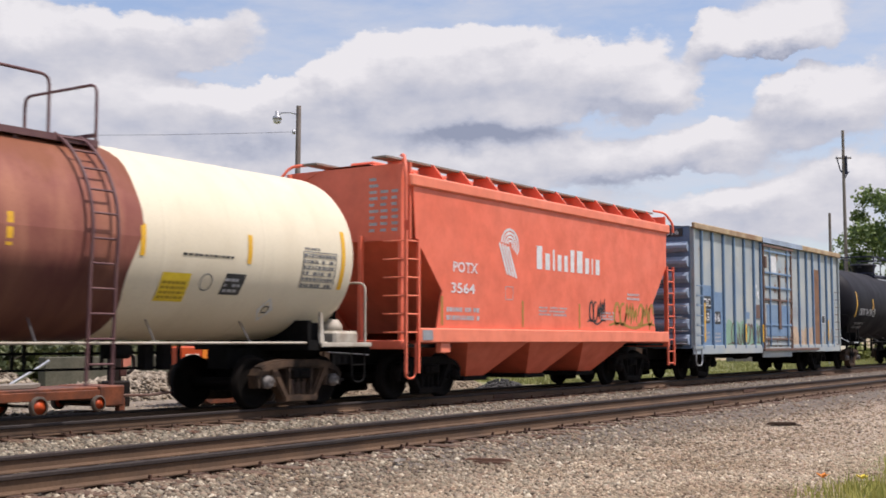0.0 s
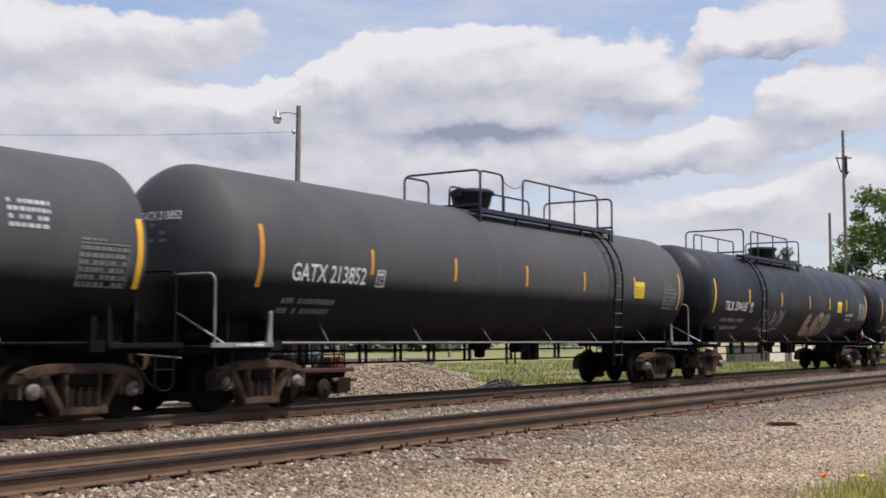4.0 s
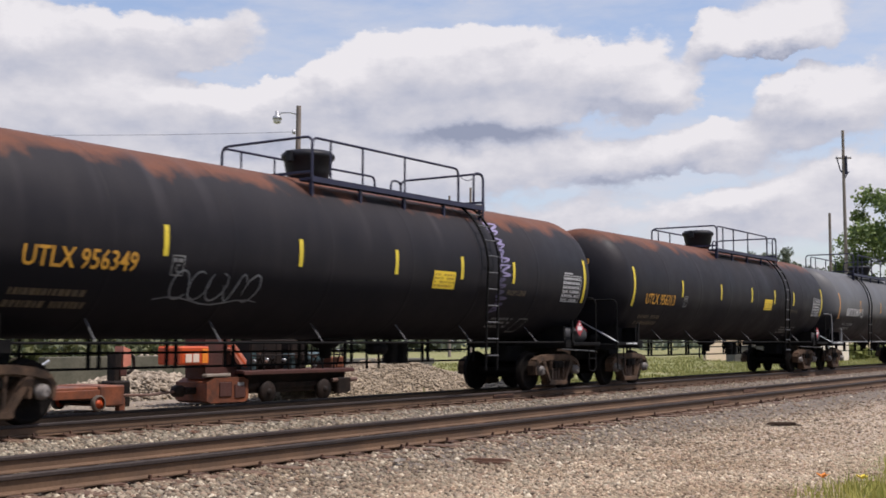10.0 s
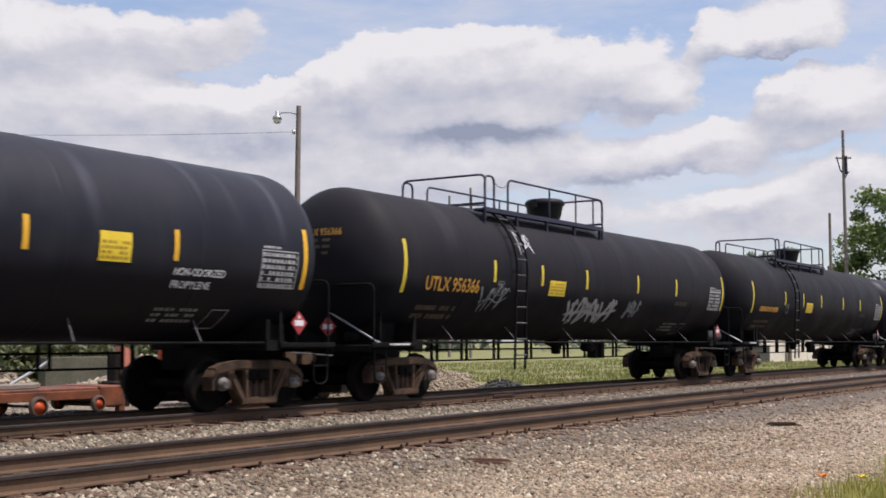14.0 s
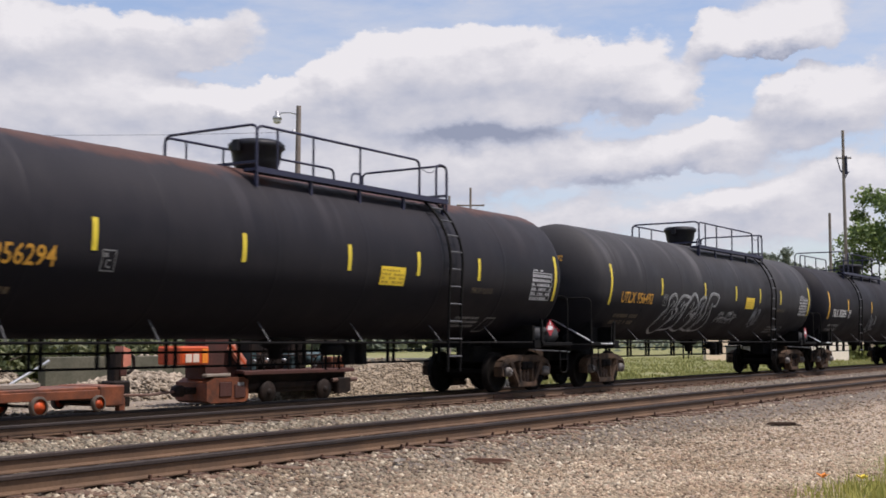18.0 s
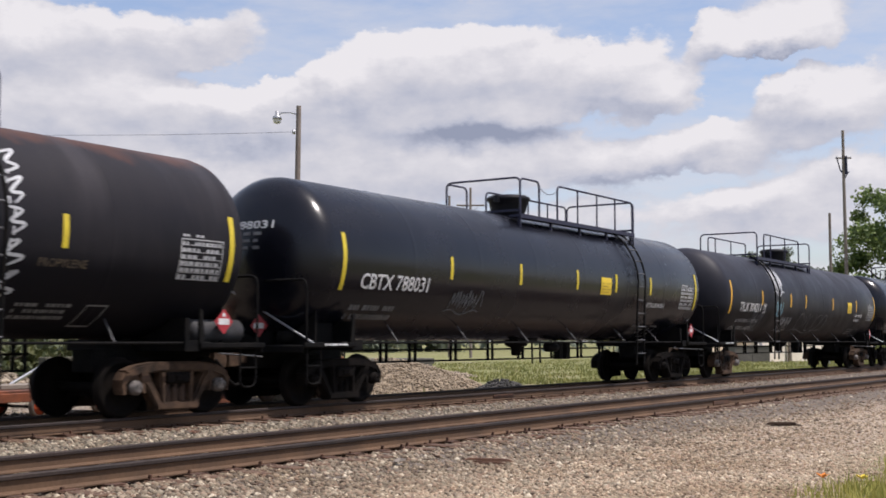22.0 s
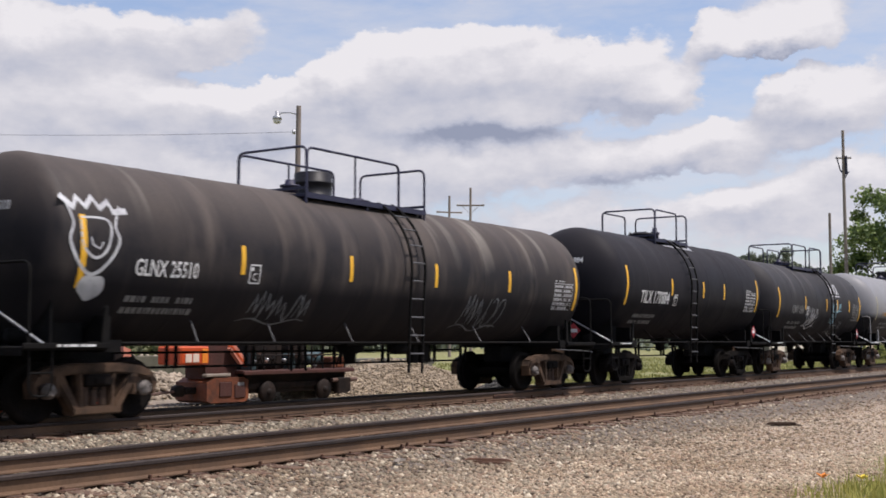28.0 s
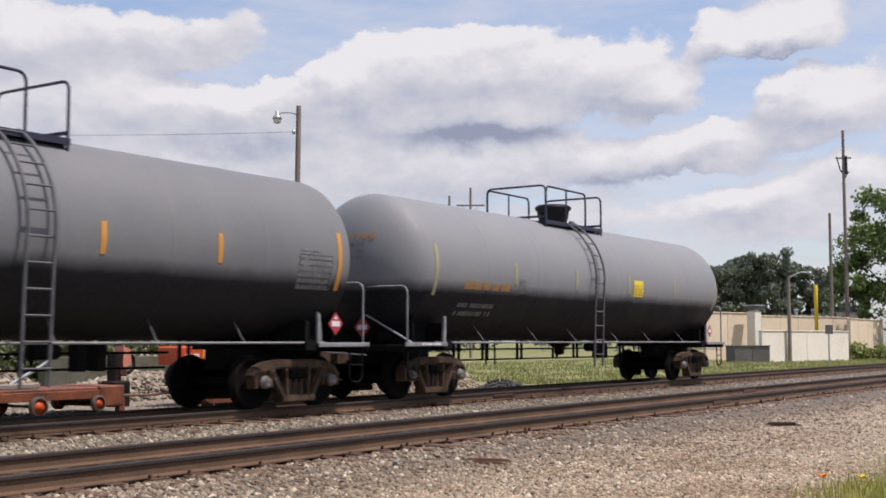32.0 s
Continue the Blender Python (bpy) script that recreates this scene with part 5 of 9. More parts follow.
def mural():
    """Fat leaning letter shapes in sage green over coral and blue clouds."""
    def go(sk, mark, rng):
        cloud, dots, edge, fill, light, hole = Form(), Form(), Form(), Form(), Form(), Form()
        for c in CLOUDS:
            sk.blob(cloud, c[0], c[1], c[2] * 0.85, c[3] * 0.85, rng, 0.15, 0.001)
        for c in SPOTS:
            sk.blob(dots, *c, rng, 0.1, 0.003)
        for k, pts in enumerate(MURAL.values()):
            filled(sk, edge, pts, 0.005 + 0.0008 * k, 0.04)
            filled(sk, fill, pts, 0.015 + 0.0008 * k, 0.012)
            top = [p for p in smooth(pts + pts[:1], 4) if p[1] > sum(q[1] for q in pts) / len(pts) + 0.08]
            sk.stroke(light, [(p[0] + 0.03, p[1] - 0.05) for p in top], 0.07, 0.027)
        for u, z, a, b in ((-2.55, -1.0, 0.10, 0.09), (-2.23, -0.60, 0.08, 0.13)):
            sk.blob(hole, u, z, a, b, rng, 0.2, 0.028)
        mark("graffiti_cloud", cloud, "spray_red", "coral sprayed clouds")
        mark("graffiti_spot", dots, "spray_blue_deep", "deep blue sprayed spots")
        mark("graffiti_edge", edge, "spray_navy", "near-black sprayed outline")
        mark("graffiti_letter", fill, "spray_green", "sage green sprayed letter shapes")
        mark("graffiti_sheen", light, "spray_sheen", "pale sprayed highlights")
        mark("graffiti_hole", hole, "spray_navy", "dark sprayed counters")
    return go


PIECE = {
    "first": [(0.96, -1.24), (0.71, -0.83), (0.88, -0.53), (1.27, -0.48), (1.36, -0.81), (1.31, -0.94), (1.79, -1.0), (2.27, -1.27), (1.65, -1.34)],
    "second": [(2.07, -1.34), (1.78, -0.86), (1.92, -0.59), (2.22, -0.53), (2.6, -0.91), (3.13, -1.33)],
    "third": [(2.66, -1.3), (2.48, -0.85), (2.12, -0.55), (2.39, -0.39), (2.8, -0.42), (2.98, -0.66), (2.77, -0.77), (3.07, -0.97), (3.22, -1.22), (3.04, -1.36)],
    "moss": [(3.39, -1.36), (2.94, -0.91), (2.96, -0.52), (3.71, -0.42), (3.9, -0.89), (3.66, -1.11), (3.64, -1.25)],
}


def piece():
    """A faded salmon and moss green sprayed piece."""
    def go(sk, mark, rng):
        back, a, b, c = Form(), Form(), Form(), Form()
        sk.blob(back, 2.2, -0.9, 1.75, 0.50, rng, -0.2, 0.001)
        for k, (nm, pts) in enumerate(PIECE.items()):
            filled(sk, b if nm == "moss" else a, pts, 0.006 + 0.001 * k)
            line = smooth(pts + pts[:1], 4)
            sk.stroke(c, line, 0.045, 0.012, True)
        sk.blob(c, 2.78, -0.83, 0.12, 0.08, rng, 0.0, 0.013)
        mark("graffiti_back", back, "spray_soot", "dark sprayed backing")
        mark("graffiti_letter", a, "spray_tan", "faded salmon sprayed letters")
        mark("graffiti_patch", b, "spray_moss", "moss green sprayed patch")
        mark("graffiti_line", c, "spray_soot", "dark sprayed lines")
    return go


def bubbles(u, z, w, h, n=5, mat="spray_grey", wide=0.04, label="outlined bubble letters"):
    """Round outlined letters that overlap, each with an inner curl."""
    def go(sk, mark, rng):
        f = Form()
        step = w / (n + 0.3)
        for k in range(n):
            cx, low = u + step * (k + 0.6), rng.uniform(-0.05, 0.12)
            top = rng.uniform(0.88, 1.0)
            q = [(-0.62, low), (-0.60, 0.45), (-0.35, 0.55), (-0.42, 0.80), (-0.05, top), (0.35, 0.85), (0.30, 0.55), (0.52, 0.40), (0.40, low), (-0.1, low - 0.04), (-0.62, low)]
            wd = rng.uniform(0.75, 1.25)
            if k % 3 == 1:
                q = [(-0.55, low), (-0.30, 0.55), (-0.50, 0.62), (-0.30, top), (0.55, top - 0.03), (0.45, 0.70), (0.15, 0.66), (0.45, 0.30), (0.30, low), (-0.55, low)]
            elif k % 3 == 2:
                q = [(-0.50, 0.10 + low), (-0.55, 0.60), (-0.10, top), (0.50, 0.75), (0.20, 0.52), (0.60, 0.35), (0.30, low), (-0.50, 0.10 + low)]
            ln = smooth([(cx + step * wd * (a + rng.uniform(-0.08, 0.08)) + 0.30 * h * (b - 0.5), z + h * (b + rng.uniform(-0.05, 0.05))) for a, b in q], 4)
            sk.stroke(f, ln, wide, 0.003 + 0.001 * k, True)
            sk.stroke(f, [(x * 0.93 + cx * 0.07 + 0.03, y - 0.05) for x, y in ln[2:22]], wide * 0.6, 0.003, True)
            sk.stroke(f, smooth([(cx + 0.30 * h * (b - 0.5) + step * a, z + h * b) for a, b in ((-0.12, 0.62), (0.08, 0.78), (0.12, 0.60), (-0.05, 0.30))], 4), wide * 0.8, 0.003)
        mark("graffiti", f, mat, label)
    return go


def spikes_at(u, z, w, h, mat="spray_white", wide=0.03, label="spidery sprayed tag"):
    """Crossed slashes with hooked ends."""
    def go(sk, mark, rng):
        f = Form()
        n = max(4, int(w / 0.16))
        for k in range(n):
            x = u + w * (k + rng.uniform(0.1, 0.9)) / n
            t = rng.uniform(-0.5, 0.9) * h
            q = [(x - 0.5 * t, z + h * rng.uniform(0, 0.2)), (x, z + h * rng.uniform(0.4, 0.6)), (x + 0.5 * t, z + h * rng.uniform(0.75, 1.0)), (x + 0.5 * t + 0.09, z + h * rng.uniform(0.5, 0.8))]
            sk.stroke(f, smooth(q, 4), wide)
        sk.stroke(f, smooth([(u, z + 0.35 * h), (u + 0.4 * w, z + 0.5 * h), (u + 0.7 * w, z + 0.38 * h), (u + 1.05 * w, z + 0.6 * h)], 5), wide * 0.8)
        mark("graffiti", f, mat, label)
    return go


def column_tag(u, z, w, h, n, mat="spray_white", wide=0.05, label="white sprayed letters down beside the ladder"):
    """Sprayed loops stacked one under another beside a ladder."""
    def go(sk, mark, rng):
        f = Form()
        for k in range(n):
            zz = z + h * (n - 1 - k) / n
            q = [(u + w * rng.uniform(0, 0.3), zz + h / n * rng.uniform(0.7, 0.95)), (u + w * rng.uniform(0.6, 1.0), zz + h / n * rng.uniform(0.6, 0.95)), (u + w * rng.uniform(0.1, 0.4), zz + h / n * rng.uniform(0.35, 0.5)),
                 (u + w * rng.uniform(0.7, 1.0), zz + h / n * rng.uniform(0.15, 0.4)), (u + w * rng.uniform(0.2, 0.5), zz + h / n * 0.05)]
            sk.stroke(f, smooth(q, 5), wide)
            sk.stroke(f, [(u + w * rng.uniform(0.1, 0.4), zz), (u + w * rng.uniform(0.1, 0.5), zz + h / n * 0.9)], wide * 0.8, 0.001)
        mark("graffiti", f, mat, label)
    return go


def word_at(u, z, w, h, body, mat):
    """A sprayed word, underlined."""
    def go(sk, mark, rng):
        f = sk.text(body, u, z, h, w)
        sk.stroke(f, [(u - 0.05 + w * 1.05 * i / 6, z - 0.07 - 0.02 * (i % 2)) for i in range(7)], 0.05)
        mark("graffiti", f, mat, "white sprayed word, underlined")
    return go


def cream_marks():
    """Placards, a round mark and print on the cream car's side."""
    def go(sk, mark, rng):
        mark("black_placard", sk.patch(4.72, 5.18, -0.80, -0.46, 0.06), "ink", "black printed placard")
        tagged(mark("placard_print", bars(Skin(sk.r, 0.013), 4.78, -0.76, 0.36, 0.26, 3, rng, 0.9), "white_dim"), kind="stuff")
        f = Form()
        sk.stroke(f, [(4.36 + 0.13 * math.cos(a / 3), -0.62 + 0.13 * math.sin(a / 3)) for a in range(20)], 0.022, 0.0, True)
        mark("round_mark", f, "faint", "thin round stencilled ring")
        tagged(mark("side_print", bars(sk, 3.75, -0.22, 1.15, 0.07, 1, rng, 0.98), "ink"), kind="stuff")
        c, k = (6.02, -1.02), 0.20
        f = Form().add([sk(c[0] + a * k, c[1] + b * k, 0.002) for a, b in ((0, -1), (1, 0), (0, 1), (-1, 0))], [(0, 1, 2, 3)])
        mark("white_diamond", f, "white", "white diamond placard")
        mark("diamond_edge", outline(sk, 5.95, 6.09, -1.08, -0.96, 0.02), "ink")
    return go


def block_at(u, z, w, h, rows):
    """A block of small stencilled print."""
    def go(sk, mark, rng):
        tagged(mark("data_block", bars(sk, u, z, w, h, rows, rng, 0.95), "white_dim"), kind="stuff")
    return go


def crest_at(u, z):
    """A white sprayed jar shape with a zigzag crown and a pale foot."""
    def go(sk, mark, rng):
        f = Form()
        sk.stroke(f, smooth([(u, z + 0.95), (u + 0.10, z + 0.62), (u + 0.03, z + 0.35), (u + 0.22, z + 0.02), (u + 0.46, z - 0.12), (u + 0.72, z + 0.05), (u + 0.92, z + 0.38), (u + 0.86, z + 0.62), (u + 1.0, z + 0.92)], 5), 0.055)
        sk.stroke(f, smooth([(u + 0.24, z + 0.66), (u + 0.26, z + 0.3), (u + 0.5, z + 0.12), (u + 0.72, z + 0.3), (u + 0.74, z + 0.68), (u + 0.24, z + 0.70)], 5), 0.045)
        zig = [(u - 0.06, z + 1.0), (u + 0.14, z + 0.84), (u + 0.24, z + 1.0), (u + 0.36, z + 0.86), (u + 0.52, z + 1.02), (u + 0.62, z + 0.86), (u + 0.80, z + 0.98), (u + 0.86, z + 0.82), (u + 1.12, z + 0.86)]
        sk.stroke(f, zig, 0.10, 0.001, True)
        sk.stroke(f, [(u + 0.40, z + 0.42), (u + 0.44, z + 0.3), (u + 0.56, z + 0.26), (u + 0.62, z + 0.36)], 0.03)
        sk.blob(f, u + 0.5, z - 0.30, 0.22, 0.20, rng, 0.0, 0.001)
        mark("graffiti", f, "spray_white", "white sprayed crowned outline")
    return go


M["spray_soot"] = worn("sooty_spray_paint", (0.016, 0.018, 0.016), (0.03, 0.032, 0.026), 0.7, scale=2, bump=0.05)


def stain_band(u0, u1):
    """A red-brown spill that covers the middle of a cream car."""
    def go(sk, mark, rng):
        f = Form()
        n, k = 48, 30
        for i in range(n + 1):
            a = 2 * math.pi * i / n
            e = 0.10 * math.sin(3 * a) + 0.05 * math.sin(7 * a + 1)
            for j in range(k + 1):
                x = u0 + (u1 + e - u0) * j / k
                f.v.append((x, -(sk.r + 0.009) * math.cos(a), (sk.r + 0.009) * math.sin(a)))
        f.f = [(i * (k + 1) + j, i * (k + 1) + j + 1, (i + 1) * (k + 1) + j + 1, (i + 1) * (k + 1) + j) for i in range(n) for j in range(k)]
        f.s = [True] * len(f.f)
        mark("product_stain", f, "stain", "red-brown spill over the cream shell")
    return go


def dull_patch(u0, u1, z0, z1, slant):
    def go(sk, mark, rng):
        mark("repaint_patch", sk.patch(u0, u1, z0, z1, slant, -0.003), "dull", "dull repainted patch")
    return go


T_STRIPES = [-8.95, -5.88, -3.0, 0.0, 2.9, 5.85, 8.97]
U_STRIPES = [-8.66, -5.30, -2.15, 0.70, 3.05, 5.20, 8.70]
UA_STRIPES = [-8.62, -5.22, -3.07, -0.77, 2.29, 4.94, 8.67]
C_STRIPES = [-8.45, -4.87, -2.0, 0.80, 3.0, 5.2, 8.5]
NON = ["NON-ODORIZED", "PROPYLENE"]
TA = dict(wide=1.05, deck=(-5.0, 1.22), hoops=[(-4.23, -0.21, (-3.5, -1.85))], ladder=-4.75, dome=(0.05, 0.52, 0.56, "bucket"), stripes=T_STRIPES,
          text_at=(-8.05, -6.0, -0.53), panel=5.15, cargo=(6.0, -0.50, NON), cargo_ink="white")
TB = dict(TA, deck=(-1.26, 5.56), hoops=[(-1.24, -0.24, 1), (0.68, 4.66, 3)], ladder=4.6, panel=6.0)
UB = dict(deck=(-1.42, 4.56), hoops=[(-1.40, 3.52, (-0.86, 0.12, 1.52)), (4.14, 4.54, 1)], ladder=4.1, wide=1.14, deck_z=-0.14, rail_h=0.75, dome=(-0.17, 0.50, 0.66, "bucket"), stripes=U_STRIPES,
          text_at=(-7.85, -5.82, -0.55), panel=2.4, cargo=(5.0, -0.55, ["PROPYLENE"]), cargo_ink="amber_faint", ink="amber", panel_w=0.40, panel_z=-0.14, reservoir=True, tape="lemon_tape", zc=2.76, r=1.55)
UA = dict(UB, deck=(-5.02, 0.96), hoops=[(-5.0, -4.60, 1), (-3.98, 0.94, (-1.98, -0.58, 0.40))], dome=(-0.15, 0.50, 0.66, "bucket"), ladder=-4.27, stripes=UA_STRIPES, panel=-2.3)
CB = dict(TB, deck=(-1.20, 5.20), hoops=[(-1.18, -0.25, 1), (0.68, 5.10, 4)], ladder=4.3, stripes=C_STRIPES, text_at=(-7.9, -5.65, -0.58), panel=2.4, cargo=(5.1, -0.62, ["PETROLEUM GAS"]), cargo_ink="white", zc=2.74, tape="lemon_tape", rusty_trucks=False, plate=False)
GA = dict(TA, text_at=(-7.98, -5.93, -0.48), panel=4.83, tape="orange_tape", sill="grey_frame", cargo=None, data_ink="faint", text_h=0.32, zc=2.71)
GB = dict(TB, text_at=(-8.15, -6.05, -0.48), panel=6.2, tape="orange_tape", sill="grey_frame", cargo=None, data_ink="faint", text_h=0.32, zc=2.71)
M["spray_blue_deep"] = worn("deep_blue_spray_paint", (0.035, 0.11, 0.19), (0.03, 0.08, 0.15), 0.6, scale=2, bump=0.05)
M["spray_sheen"] = worn("pale_mint_spray_paint", (0.36, 0.44, 0.41), (0.28, 0.36, 0.33), 0.6, scale=2, bump=0.05)
M["spray_mist"] = worn("soft_white_spray_paint", (0.36, 0.365, 0.37), (0.16, 0.165, 0.17), 0.65, scale=3, bump=0.05)
M["faded_tape"] = worn("bleached_tape", (0.34, 0.31, 0.17), (0.28, 0.26, 0.18), 0.6, scale=6, bump=0.1)
M["orange_tape"] = worn("dull_orange_tape", (0.60, 0.27, 0.03), (0.48, 0.22, 0.04), 0.5, scale=6, bump=0.1)
M["lemon_tape"] = worn("lemon_reflective_tape", (0.66, 0.52, 0.03), (0.56, 0.42, 0.03), 0.45, scale=6, bump=0.1)
M["tan_ink"] = worn("tan_stencil_paint", (0.42, 0.22, 0.06), (0.34, 0.18, 0.06), 0.6, scale=5, bump=0.1)
DARK = "black painted tank shell"

